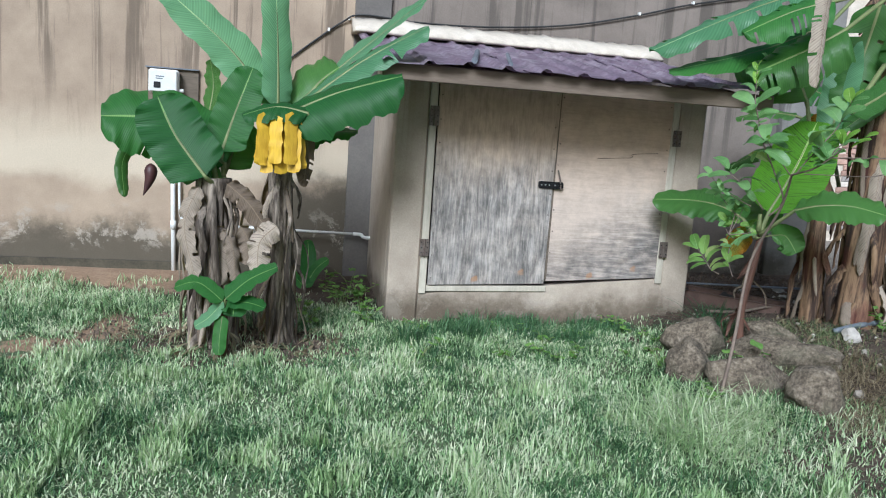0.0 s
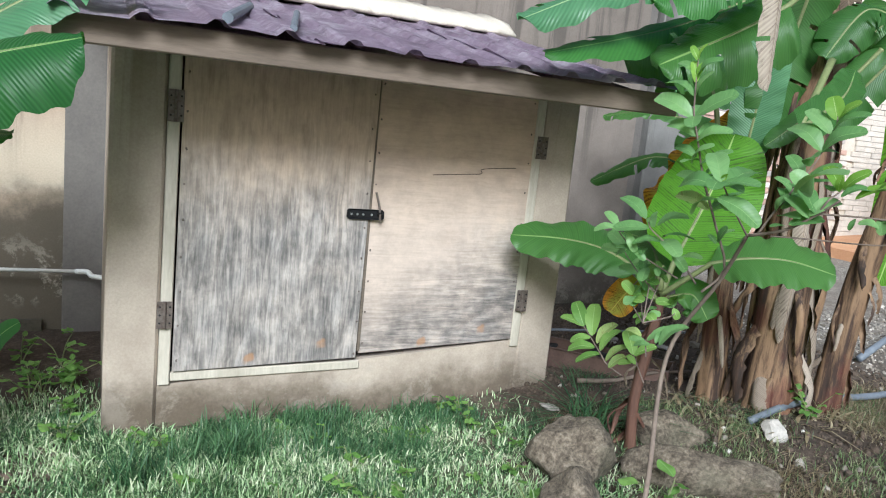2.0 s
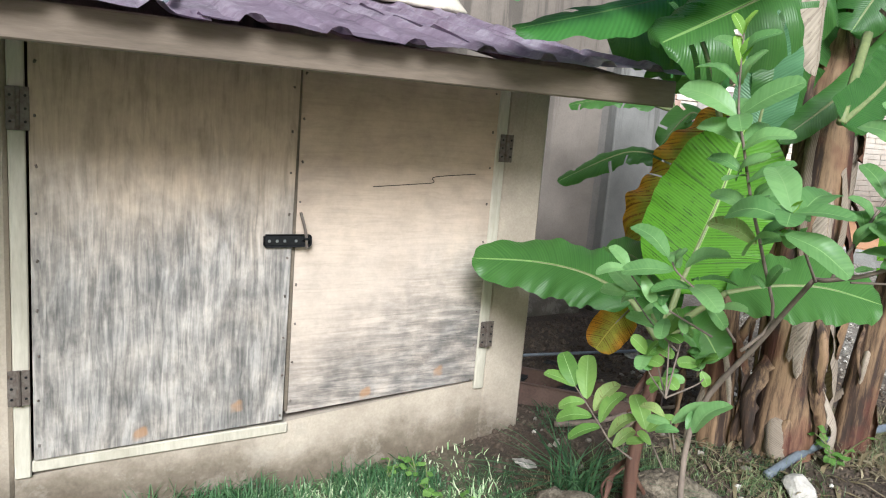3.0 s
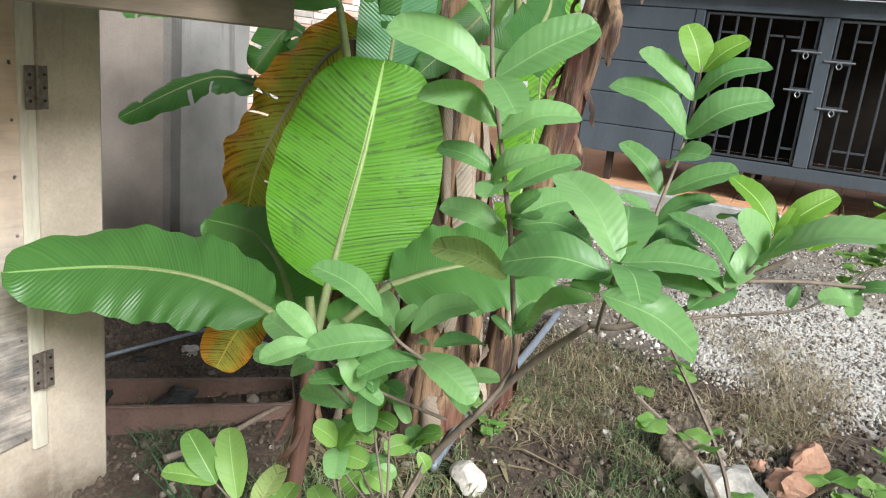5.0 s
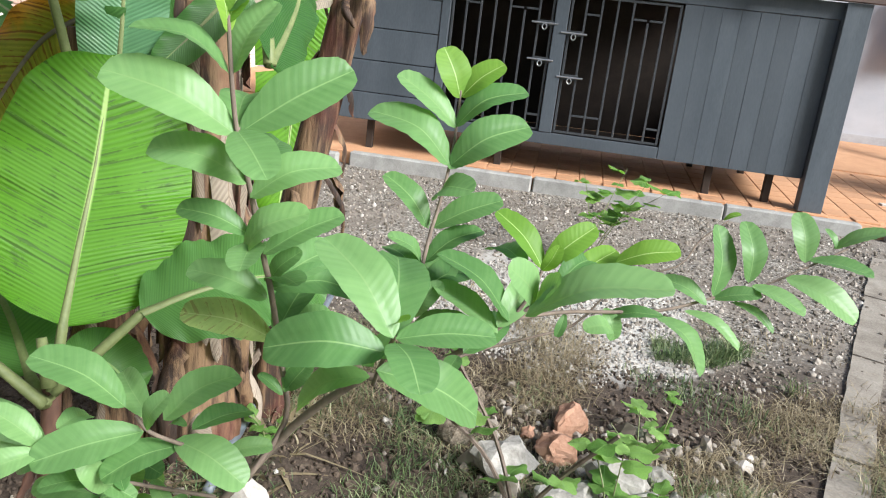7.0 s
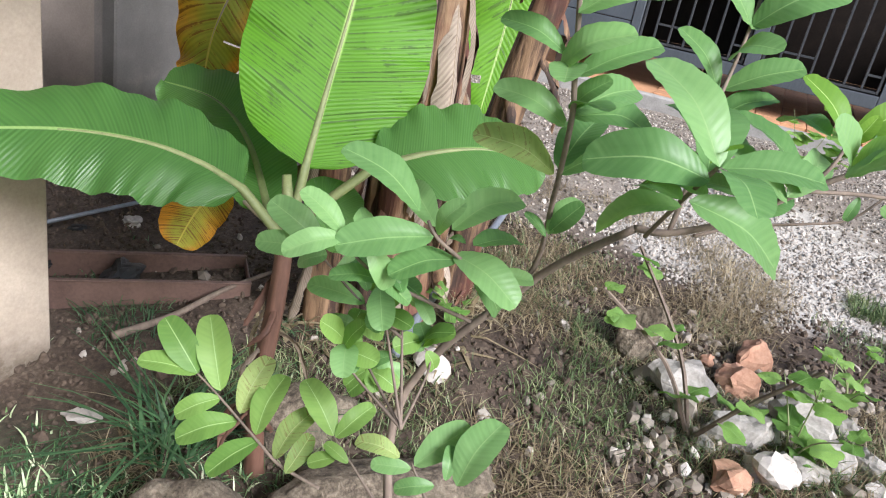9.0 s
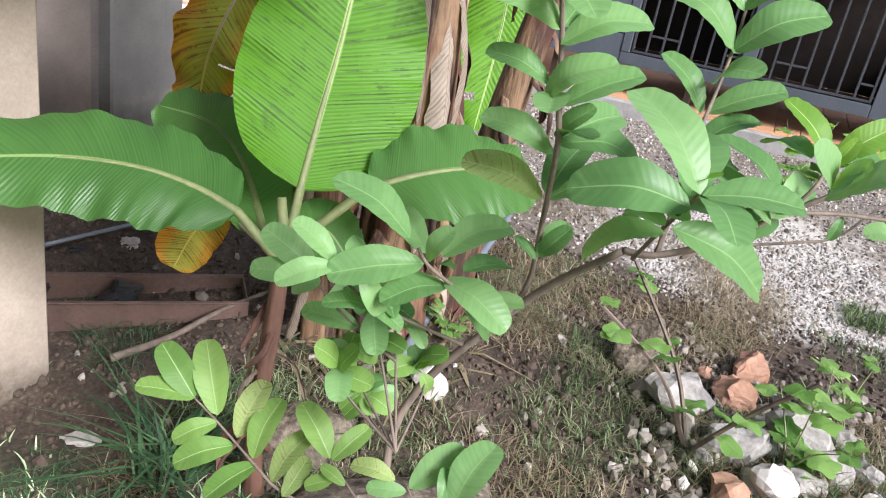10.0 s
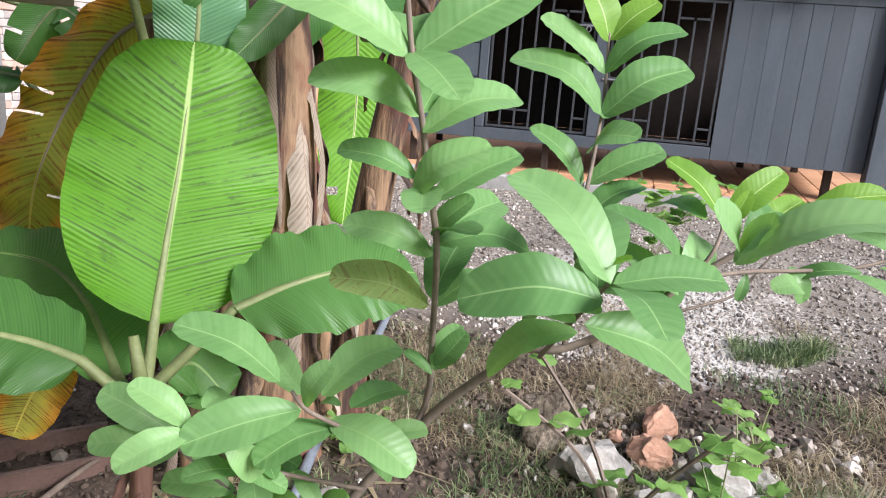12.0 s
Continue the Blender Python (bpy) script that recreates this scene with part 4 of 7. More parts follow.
banana_leaf(right_stem, [(0.07, 3.87, 0.88)], [(0.13, 3.92, 1.26), (0.46, 3.89, 1.53), (0.78, 3.85, 1.73)], 0.27, (0.2, -0.35, 0.9), "banana_pale", droop=0.9, seed=8, tears=2)
banana_leaf(right_stem, [(0.07, 3.87, 0.88)], [(0.08, 3.77, 1.23), (0.34, 3.73, 1.36), (0.64, 3.69, 1.46)], 0.41, (-0.1, -0.55, 0.85), "banana", droop=1.3, seed=9)
banana_leaf(right_stem, [(0.09, 3.97, 0.84)], [(0.17, 3.99, 1.09), (0.31, 3.97, 1.16), (0.46, 3.94, 1.18)], 0.18, (0.0, -0.35, 0.95), "banana", droop=0.7, seed=10)
banana_leaf(right_stem, [(0.06, 3.88, 0.88)], [(0.20, 3.70, 1.25), (0.05, 3.73, 1.27), (-0.11, 3.76, 1.22)], 0.19, (0, -0.5, 0.85), "banana", droop=0.9, seed=11)
banana_leaf(right_stem, [(0.06, 3.98, 0.87)], [(0.08, 4.02, 1.16), (0.24, 4.02, 1.40), (0.35, 4.01, 1.50)], 0.35, (0.1, -0.6, 0.7), "banana_dark", droop=0.8, seed=12)
banana_leaf(left_clump, [(-0.24, 4.04, 0.85)], [(-0.20, 4.04, 0.94), (-0.15, 4.06, 1.09), (-0.07, 4.05, 1.17)], 0.25, (0.2, -0.8, 0.5), "banana_dark", droop=0.6, seed=13)
banana_leaf(left_clump, [(-0.23, 3.88, 0.86)], [(-0.26, 3.91, 1.01), (-0.33, 3.93, 1.03), (-0.24, 3.88, 0.86)], 0.17, (0.2, -0.8, 0.5), "banana_dark", droop=0.6, seed=14)
banana_leaf(left_clump, [], [(-0.68, 4.16, 1.05), (-0.73, 4.15, 0.93), (-0.71, 4.12, 0.76)], 0.08, (0.6, -0.8, 0.1), "banana_dark", droop=0.8, seed=15, rib=0.005)
banana_leaf(right_stem, [], [(-0.01, 3.70, 1.24), (-0.01, 3.68, 1.10), (-0.02, 3.66, 0.99)], 0.07, (0.50, -0.95, 0.1), "banana_yellow", droop=0.3, waves=0.04, seed=300, base=0.03, tip=0.9, rib=0.002, along=14, across=2)
banana_leaf(right_stem, [], [(0.01, 3.72, 1.23), (0.01, 3.71, 1.10), (0.01, 3.68, 0.95)], 0.07, (-0.50, -0.95, 0.1), "banana_yellow", droop=0.3, waves=0.04, seed=301, base=0.03, tip=0.9, rib=0.002, along=14, across=2)
banana_leaf(right_stem, [], [(0.03, 3.75, 1.24), (0.03, 3.73, 1.10), (0.04, 3.71, 0.97)], 0.07, (0.50, -0.95, 0.1), "banana_yellow", droop=0.3, waves=0.04, seed=302, base=0.03, tip=0.9, rib=0.002, along=14, across=2)
banana_leaf(right_stem, [], [(0.05, 3.68, 1.23), (0.05, 3.66, 1.11), (0.05, 3.65, 1.00)], 0.07, (-0.50, -0.95, 0.1), "banana_yellow", droop=0.3, waves=0.04, seed=303, base=0.03, tip=0.9, rib=0.002, along=14, across=2)
banana_leaf(right_stem, [], [(0.07, 3.71, 1.24), (0.07, 3.69, 1.11), (0.08, 3.67, 0.95)], 0.07, (0.50, -0.95, 0.1), "banana_yellow", droop=0.3, waves=0.04, seed=304, base=0.03, tip=0.9, rib=0.002, along=14, across=2)
banana_leaf(right_stem, [], [(0.10, 3.74, 1.24), (0.10, 3.72, 1.11), (0.10, 3.69, 0.97)], 0.07, (-0.50, -0.95, 0.1), "banana_yellow", droop=0.3, waves=0.04, seed=305, base=0.03, tip=0.9, rib=0.002, along=14, across=2)
banana_leaf(right_stem, [], [(0.12, 3.67, 1.25), (0.12, 3.65, 1.11), (0.12, 3.63, 1.00)], 0.07, (0.50, -0.95, 0.1), "banana_yellow", droop=0.3, waves=0.04, seed=306, base=0.03, tip=0.9, rib=0.002, along=14, across=2)
banana_leaf(right_stem, [], [(0.14, 3.70, 1.24), (0.14, 3.68, 1.11), (0.14, 3.65, 0.96)], 0.07, (-0.50, -0.95, 0.1), "banana_yellow", droop=0.3, waves=0.04, seed=307, base=0.03, tip=0.9, rib=0.002, along=14, across=2)
banana_leaf(right_stem, [], [(0.16, 3.72, 1.25), (0.16, 3.70, 1.11), (0.17, 3.68, 0.98)], 0.07, (0.50, -0.95, 0.1), "banana_yellow", droop=0.3, waves=0.04, seed=308, base=0.03, tip=0.9, rib=0.002, along=14, across=2)
banana_leaf(right_stem, [(0.08, 3.89, 0.99)], [(0.16, 3.81, 1.24), (0.20, 3.78, 1.10), (0.19, 3.75, 0.89)], 0.11, (0.4, -0.9, 0.1), "banana_dead", droop=0.9, seed=17, rib=0.004, tears=5)
banana_leaf(left_clump, [], [(-0.19, 3.79, 0.65), (-0.14, 3.77, 0.57), (-0.12, 3.74, 0.40)], 0.07, (0.3, -0.95, 0.2), "banana_dead", droop=0.8, fold=-0.3, waves=0.12, seed=18, rib=0.002, base=0.05, along=20, across=4)
banana_leaf(left_clump, [], [(-0.23, 3.83, 0.67), (-0.20, 3.81, 0.56), (-0.19, 3.78, 0.38)], 0.08, (-0.3, -0.95, 0.2), "banana_dead", droop=0.8, fold=-0.3, waves=0.12, seed=218, rib=0.002, base=0.05, along=20, across=4)
banana_leaf(left_clump, [], [(-0.11, 3.84, 0.67), (-0.07, 3.82, 0.60), (-0.07, 3.80, 0.48)], 0.10, (0.3, -0.95, 0.2), "banana_dead", droop=0.8, fold=-0.3, waves=0.12, seed=418, rib=0.002, base=0.05, along=20, across=4)
banana_leaf(left_clump, [], [(-0.26, 3.89, 0.59), (-0.22, 3.87, 0.51), (-0.17, 3.85, 0.44)], 0.11, (-0.3, -0.95, 0.2), "banana_dead", droop=0.8, fold=-0.3, waves=0.12, seed=618, rib=0.002, base=0.05, along=20, across=4)
banana_leaf(left_clump, [], [(-0.31, 3.80, 0.86), (-0.37, 3.78, 0.67), (-0.30, 3.72, 0.40)], 0.09, (-0.3, -0.95, 0.1), "banana_dead", droop=0.4, fold=-0.2, waves=0.09, tears=2, seed=19, rib=0.003)
banana_leaf(left_clump, [], [(-0.18, 3.83, 0.88), (-0.07, 3.79, 0.79), (0.04, 3.74, 0.64)], 0.11, (0.2, -0.95, 0.2), "banana_dead", droop=0.4, fold=-0.2, waves=0.09, tears=2, seed=20, rib=0.003)
banana_leaf(right_stem, [], [(0.07, 3.69, 0.70), (-0.01, 3.69, 0.61), (-0.01, 3.67, 0.45)], 0.12, (-0.2, -0.95, 0.2), "banana_dead", droop=0.4, fold=-0.2, waves=0.09, tears=2, seed=21, rib=0.003)
part("flower_bud", tube(bend([(-0.56, 3.97, 0.95), (-0.56, 3.96, 0.88), (-0.59, 3.95, 0.79)], 10), [0.006, 0.02, 0.028, 0.032, 0.03, 0.027, 0.022, 0.017, 0.011, 0.006, 0.002], 9), M["bud"], left_clump, "dark red hanging banana flower bud", smooth=True)

small_sucker = empty("banana_sucker", (-0.15, 3.70, 0.03), "young banana sucker with a rosette of broad leaves on the lawn", "banana plant")
part("stalk", tube([(-0.17, 3.67, 0.00), (-0.17, 3.69, 0.24), (-0.17, 3.71, 0.33)], [0.03, 0.022, 0.014], 8), M["sucker_stem"], small_sucker, smooth=True)
banana_leaf(small_sucker, [(-0.16, 3.69, 0.24)], [(-0.17, 3.64, 0.33), (-0.29, 3.68, 0.41), (-0.40, 3.70, 0.38)], 0.11, (0.0, -0.5, 0.85), "banana", droop=0.3, seed=30, rib=0.004, along=24)
banana_leaf(small_sucker, [(-0.16, 3.69, 0.24)], [(-0.16, 3.64, 0.34), (-0.05, 3.64, 0.44), (0.08, 3.62, 0.51)], 0.13, (0.0, -0.5, 0.85), "banana", droop=0.3, seed=31, rib=0.004, along=24)
banana_leaf(small_sucker, [(-0.16, 3.69, 0.24)], [(-0.15, 3.64, 0.33), (-0.12, 3.63, 0.32), (-0.12, 3.62, 0.26)], 0.13, (0.0, -0.5, 0.85), "banana", droop=0.3, seed=32, rib=0.004, along=24)
banana_leaf(small_sucker, [(-0.16, 3.69, 0.24)], [(-0.17, 3.64, 0.33), (-0.23, 3.65, 0.25), (-0.30, 3.65, 0.20)], 0.09, (0.0, -0.5, 0.85), "banana_pale", droop=0.3, seed=33, rib=0.004, along=24)
banana_leaf(small_sucker, [(-0.16, 3.69, 0.24)], [(-0.15, 3.64, 0.33), (-0.05, 3.62, 0.33), (0.03, 3.60, 0.31)], 0.10, (0.0, -0.5, 0.85), "banana", droop=0.3, seed=34, rib=0.004, along=24)
banana_leaf(small_sucker, [(-0.16, 3.69, 0.24)], [(-0.17, 3.63, 0.26), (-0.18, 3.62, 0.15), (-0.18, 3.61, 0.07)], 0.07, (0.0, -0.5, 0.85), "banana", droop=0.3, seed=35, rib=0.004, along=24)

sprout = empty("banana_sprout", (0.26, 4.99, 0.08), "small banana sprout beside the dry trunk", "banana plant")
banana_leaf(sprout, [(0.26, 4.98, 0.04)], [(0.25, 4.99, 0.14), (0.27, 5.01, 0.27), (0.26, 5.04, 0.44)], 0.11, (0.1, -0.8, 0.5), "banana", droop=0.3, seed=40, rib=0.003, along=20)
banana_leaf(sprout, [(0.26, 4.98, 0.04)], [(0.25, 4.99, 0.12), (0.32, 5.00, 0.25), (0.40, 4.99, 0.32)], 0.08, (0.1, -0.8, 0.5), "banana", droop=0.3, seed=41, rib=0.003, along=20)
banana_leaf(sprout, [(0.26, 4.98, 0.04)], [(0.25, 4.99, 0.12), (0.18, 5.02, 0.19), (0.13, 5.03, 0.22)], 0.07, (0.1, -0.8, 0.5), "banana", droop=0.3, seed=42, rib=0.003, along=20)


# tall banana plants beside the shed
tall_a = empty("banana_plant", (3.40, 3.70, ground_z(3.4, 3.7)), "tall banana plant with peeling brown and cream sheaths", "banana plant", "banana plants")
tall_b = empty("banana_plant", (3.60, 3.58, ground_z(3.6, 3.58)), "leaning banana plant with red-brown sheaths", "banana plant", "banana plants")
tall_c = empty("banana_plant", (3.22, 3.85, ground_z(3.22, 3.85)), "thin young banana plant in the clump", "banana plant", "banana plants")
pseudostem(tall_a, [(3.40, 3.70, 0.18), (3.40, 3.72, 1.0), (3.42, 3.76, 1.6), (3.44, 3.80, 2.3)], (0.115, 0.08), M["trunk"], 11, 70, sheath=1.4)
pseudostem(tall_b, [(3.60, 3.58, 0.18), (3.63, 3.55, 0.8), (3.67, 3.46, 1.4), (3.71, 3.36, 2.0)], (0.062, 0.045), M["trunk"], 12, 26, sheath=0.5, wide=(0.02, 0.05))
pseudostem(tall_c, [(3.22, 3.85, 0.15), (3.20, 3.88, 0.8), (3.18, 3.92, 1.45)], (0.062, 0.045), M["trunk"], 13, 14, wide=(0.02, 0.06))
banana_leaf(tall_a, [(3.24, 3.78, 2.28)], [(2.81, 3.63, 2.09), (2.44, 3.64, 1.95), (1.88, 3.61, 1.68)], 0.22, (-0.1, -0.45, 0.9), "banana_pale", droop=1.1, seed=50, tears=4, waves=0.04)
banana_leaf(tall_a, [(3.28, 3.81, 2.23)], [(2.98, 3.73, 1.94), (2.62, 3.78, 1.77), (2.03, 3.67, 1.60)], 0.22, (-0.1, -0.4, 0.9), "banana", droop=0.9, seed=51, tears=2)
banana_leaf(tall_c, [(3.09, 3.84, 1.14)], [(3.04, 3.91, 1.53), (2.91, 3.97, 1.75), (2.62, 4.02, 1.68)], 0.49, (-0.2, -0.5, 0.7), "banana_dark", droop=1.0, seed=52, tears=3)
banana_leaf(tall_a, [(3.21, 3.59, 2.09)], [(2.88, 3.47, 1.87), (2.72, 3.52, 1.76), (2.45, 3.60, 1.61)], 0.37, (-0.2, -0.6, 0.7), "banana_dark", droop=1.2, seed=53, tears=4)
banana_leaf(tall_a, [(3.12, 3.52, 2.11)], [(2.76, 3.43, 1.99), (2.58, 3.49, 1.93), (2.36, 3.56, 1.81)], 0.29, (-0.2, -0.5, 0.7), "banana", droop=1.0, seed=54, tears=5)
banana_leaf(tall_a, [], [(2.57, 3.23, 1.98), (2.55, 3.21, 1.80), (2.53, 3.18, 1.53)], 0.11, (0.2, -0.95, 0.1), "banana_dead", droop=1.3, seed=55, tears=4, rib=0.006)
banana_leaf(tall_a, [(3.13, 3.46, 1.71)], [(2.85, 3.31, 1.44), (3.08, 3.35, 1.57), (3.21, 3.42, 1.68)], 0.14, (-0.3, -0.8, 0.4), "banana_dark", droop=0.5, seed=56)
banana_leaf(tall_b, [(3.65, 3.50, 1.93)], [(3.60, 3.54, 2.04), (3.69, 3.52, 2.15), (3.90, 3.42, 2.06)], 0.38, (0.1, -0.5, 0.85), "banana_pale", droop=0.8, seed=59, tears=4)
banana_leaf(tall_b, [(3.65, 3.50, 1.93)], [(3.55, 3.54, 1.92), (3.42, 3.59, 1.94), (3.28, 3.62, 1.74)], 0.24, (-0.1, -0.5, 0.85), "banana_dark", droop=0.9, seed=60, tears=3)
banana_leaf(tall_c, [(3.68, 4.53, 1.00), (3.71, 4.65, 1.41)], [(3.64, 4.80, 1.50), (3.53, 4.99, 1.52), (3.40, 5.18, 1.47)], 0.14, (-0.2, -0.5, 0.8), "banana_dark", droop=0.7, seed=63, tears=2)
banana_leaf(tall_c, [(3.63, 4.43, 1.02)], [(3.56, 4.63, 1.26), (3.46, 4.80, 1.26), (3.27, 5.04, 1.09)], 0.17, (-0.2, -0.5, 0.8), "banana_dark", droop=0.8, seed=64, tears=2)
banana_leaf(tall_c, [(3.62, 4.26, 1.04)], [(3.61, 4.40, 1.38), (3.57, 4.51, 1.47), (3.48, 4.59, 1.31)], 0.17, (-0.2, -0.7, 0.6), "banana_dark", droop=0.9, seed=66, tears=3)
banana_leaf(tall_c, [], [(3.70, 4.24, 1.81), (3.63, 4.31, 1.70), (3.60, 4.31, 1.58)], 0.09, (-0.3, -0.9, 0.1), "banana_dead", droop=1.3, seed=71, rib=0.005, tears=3)
banana_leaf(tall_c, [(3.77, 4.69, 1.29)], [(3.73, 4.95, 1.76), (3.82, 4.76, 1.66), (3.93, 4.61, 1.70)], 0.26, (-0.2, -0.6, 0.7), "banana", droop=0.8, seed=72, tears=3)
banana_leaf(tall_a, [], [(3.158, 3.832, 1.291), (3.172, 3.823, 1.465), (3.185, 3.817, 1.679), (3.202, 3.816, 1.896)], 0.21, (-0.80, -0.55, 0.1), "banana_pale", droop=0.25, seed=67, fold=0.3, oval=3.0)
banana_leaf(tall_a, [], [(3.461, 3.517, 1.795), (3.344, 3.612, 1.592), (3.233, 3.679, 1.461), (3.153, 3.727, 1.376)], 0.11, (-0.6, -0.6, 0.4), "banana_dark", droop=0.5, seed=68)
banana_leaf(tall_b, [], [(4.177, 3.823, 2.003), (4.188, 3.785, 1.562), (4.181, 3.771, 1.190), (4.106, 3.781, 0.780)], 0.30, (-0.85, -0.5, 0.1), "banana_bright", droop=0.35, seed=57, tears=2, oval=3.0)
banana_leaf(tall_c, [], [(3.455, 4.071, 1.489), (3.361, 4.180, 1.395), (3.253, 4.254, 1.206), (3.167, 4.285, 1.026), (3.100, 4.262, 0.872)], 0.25, (-0.85, -0.45, 0.2), "banana_old", "yellowing torn banana leaf with brown edges", droop=0.45, seed=65, tears=2, waves=0.09, oval=2.6, along=120)
banana_leaf(tall_a, [], [(3.270, 3.717, 2.075), (3.256, 3.764, 1.836), (3.228, 3.781, 1.659), (3.199, 3.805, 1.427)], 0.26, (-0.5, -0.8, 0.2), "banana_dark", droop=0.5, seed=91, tears=2)
banana_leaf(tall_b, [], [(3.652, 3.499, 1.891), (3.562, 3.562, 1.739), (3.479, 3.635, 1.583), (3.389, 3.717, 1.395)], 0.20, (-0.3, -0.7, 0.6), "banana_dark", droop=0.6, seed=92, tears=2)
banana_leaf(tall_b, [], [(3.780, 3.495, 2.170), (3.672, 3.597, 2.024), (3.573, 3.681, 1.846), (3.483, 3.781, 1.663)], 0.28, (-0.3, -0.7, 0.6), "banana_dark", droop=0.7, seed=93, tears=3)
banana_leaf(tall_b, [], [(3.396, 3.672, 2.041), (3.434, 3.651, 1.850), (3.448, 3.647, 1.630)], 0.12, (-0.5, -0.8, 0.1), "banana_dead", droop=0.9, seed=94, tears=3, rib=0.004)


# young banana plant between shed and guava bush
young = empty("banana_plant", (2.66, 3.68, ground_z(2.66, 3.68)), "young banana plant with one large bright upright leaf", "banana plant", "banana plants")
pseudostem(young, [(2.64, 3.66, ground_z(2.64, 3.66) - 0.02), (2.62, 3.66, 0.35), (2.66, 3.66, 0.62), (2.70, 3.68, 0.80)], (0.023, 0.018), M["sucker_stem"], 21, 9, wide=(0.012, 0.03), sheath=0.4)
part("leaf_stub", tube([(2.657, 3.653, 0.787), (2.674, 3.680, 0.880)], [0.015, 0.010], 8), M["green_stem"], young, smooth=True)
banana_leaf(young, [(2.666, 3.653, 0.773)], [(2.708, 3.658, 0.895), (2.806, 3.687, 1.040), (2.893, 3.705, 1.198), (2.984, 3.727, 1.409)], 0.41, (-0.82, -0.52, 0.22), "banana_bright", "large bright green upright leaf with brown scorch marks", rib=0.011, fold=0.10, droop=0.20, seed=80, waves=0.012, oval=2.5)
banana_leaf(young, [(2.651, 3.660, 0.752)], [(2.619, 3.746, 0.844), (2.588, 3.832, 0.881), (2.532, 3.931, 0.908), (2.445, 4.063, 0.912), (2.299, 4.209, 0.896)], 0.27, (-0.35, -0.55, 0.75), "banana_dark", "", fold=0.1, droop=0.45, seed=81, waves=0.02, oval=2.8)
banana_leaf(young, [(2.666, 3.653, 0.773)], [(2.769, 3.528, 0.924), (2.857, 3.442, 0.962), (2.970, 3.355, 0.972), (3.097, 3.255, 0.941)], 0.27, (-0.45, -0.40, 0.80), "banana_dark", "", fold=0.12, droop=0.4, seed=82, waves=0.02, oval=2.4)
banana_leaf(young, [(2.651, 3.660, 0.752)], [(2.732, 3.755, 0.760), (2.844, 3.905, 0.859), (2.892, 4.046, 0.918), (2.889, 4.209, 0.925)], 0.24, (-0.5, -0.5, 0.65), "banana_dark", "", fold=0.1, droop=0.4, seed=83, oval=2.4)
banana_leaf(young, [(2.651, 3.660, 0.752)], [(2.765, 3.904, 0.774), (2.741, 3.961, 0.688), (2.687, 3.969, 0.614)], 0.15, (-0.6, -0.7, 0.3), "banana_old", "", fold=0.1, droop=0.6, seed=84, rib=0.006, oval=2.2)
banana_leaf(young, [(2.651, 3.660, 0.752)], [(2.746, 3.661, 0.769), (2.829, 3.648, 0.767), (2.865, 3.592, 0.683)], 0.17, (-0.6, -0.6, 0.5), "banana_dark", "", fold=0.1, droop=0.5, seed=85, rib=0.006, oval=2.2)


# guava bush inside the ring of stones
guava = empty("guava_bush", (2.15, 3.05, ground_z(2.15, 3.05)), "young guava bush with paired pale green leaves inside a stone ring", "bush")
guava_stem(guava, [(2.150, 3.050, 0.030), (2.200, 3.070, 0.310), (2.330, 3.212, 0.682), (2.351, 3.069, 0.961), (2.286, 2.934, 1.122)], (0.0095, 0.0050))
guava_stem(guava, [(2.286, 2.934, 1.122), (2.280, 2.896, 1.130), (2.313, 2.835, 1.156), (2.339, 2.771, 1.207), (2.343, 2.721, 1.247)], (0.0050, 0.0032))
guava_stem(guava, [(2.311, 3.093, 0.923), (2.351, 3.057, 1.000), (2.272, 3.038, 1.127), (2.191, 3.023, 1.245), (2.173, 3.027, 1.293), (2.152, 3.036, 1.368), (2.137, 3.044, 1.421), (2.135, 3.051, 1.476), (2.135, 3.056, 1.530)], (0.0042, 0.0020))
guava_leaf(guava, (2.136, 3.046, 1.420), (2.088, 3.145, 1.475))
guava_leaf(guava, (2.138, 3.041, 1.422), (2.180, 2.952, 1.490))
guava_leaf(guava, (2.137, 3.044, 1.423), (2.088, 2.993, 1.396), wide=1.30)
guava_leaf(guava, (2.136, 3.046, 1.424), (2.212, 3.061, 1.461), wide=1.20)
guava_leaf(guava, (2.152, 3.037, 1.371), (2.118, 3.118, 1.407))
guava_leaf(guava, (2.150, 3.034, 1.357), (2.187, 2.962, 1.400))
guava_leaf(guava, (2.153, 3.037, 1.373), (2.227, 3.034, 1.410))
guava_leaf(guava, (2.164, 3.040, 1.315), (2.141, 3.102, 1.342))
guava_leaf(guava, (2.165, 3.024, 1.296), (2.202, 2.957, 1.342))
guava_leaf(guava, (2.152, 3.040, 1.296), (2.147, 2.984, 1.355), wide=1.20)
guava_leaf(guava, (2.165, 3.032, 1.307), (2.100, 3.020, 1.302), wide=1.20)
guava_leaf(guava, (2.188, 3.026, 1.239), (2.165, 3.102, 1.271))
guava_leaf(guava, (2.194, 3.028, 1.256), (2.187, 2.996, 1.298))
guava_leaf(guava, (2.194, 3.026, 1.253), (2.268, 2.975, 1.289))
guava_leaf(guava, (2.193, 3.024, 1.250), (2.244, 2.938, 1.252))
guava_leaf(guava, (2.195, 3.026, 1.256), (2.161, 2.985, 1.277), wide=1.50)
guava_leaf(guava, (2.236, 3.037, 1.172), (2.191, 3.120, 1.211), "worn")
guava_leaf(guava, (2.238, 3.032, 1.172), (2.298, 2.989, 1.197))
guava_leaf(guava, (2.239, 3.034, 1.178), (2.334, 3.022, 1.232))
guava_leaf(guava, (2.281, 3.037, 1.077), (2.282, 3.069, 1.100))
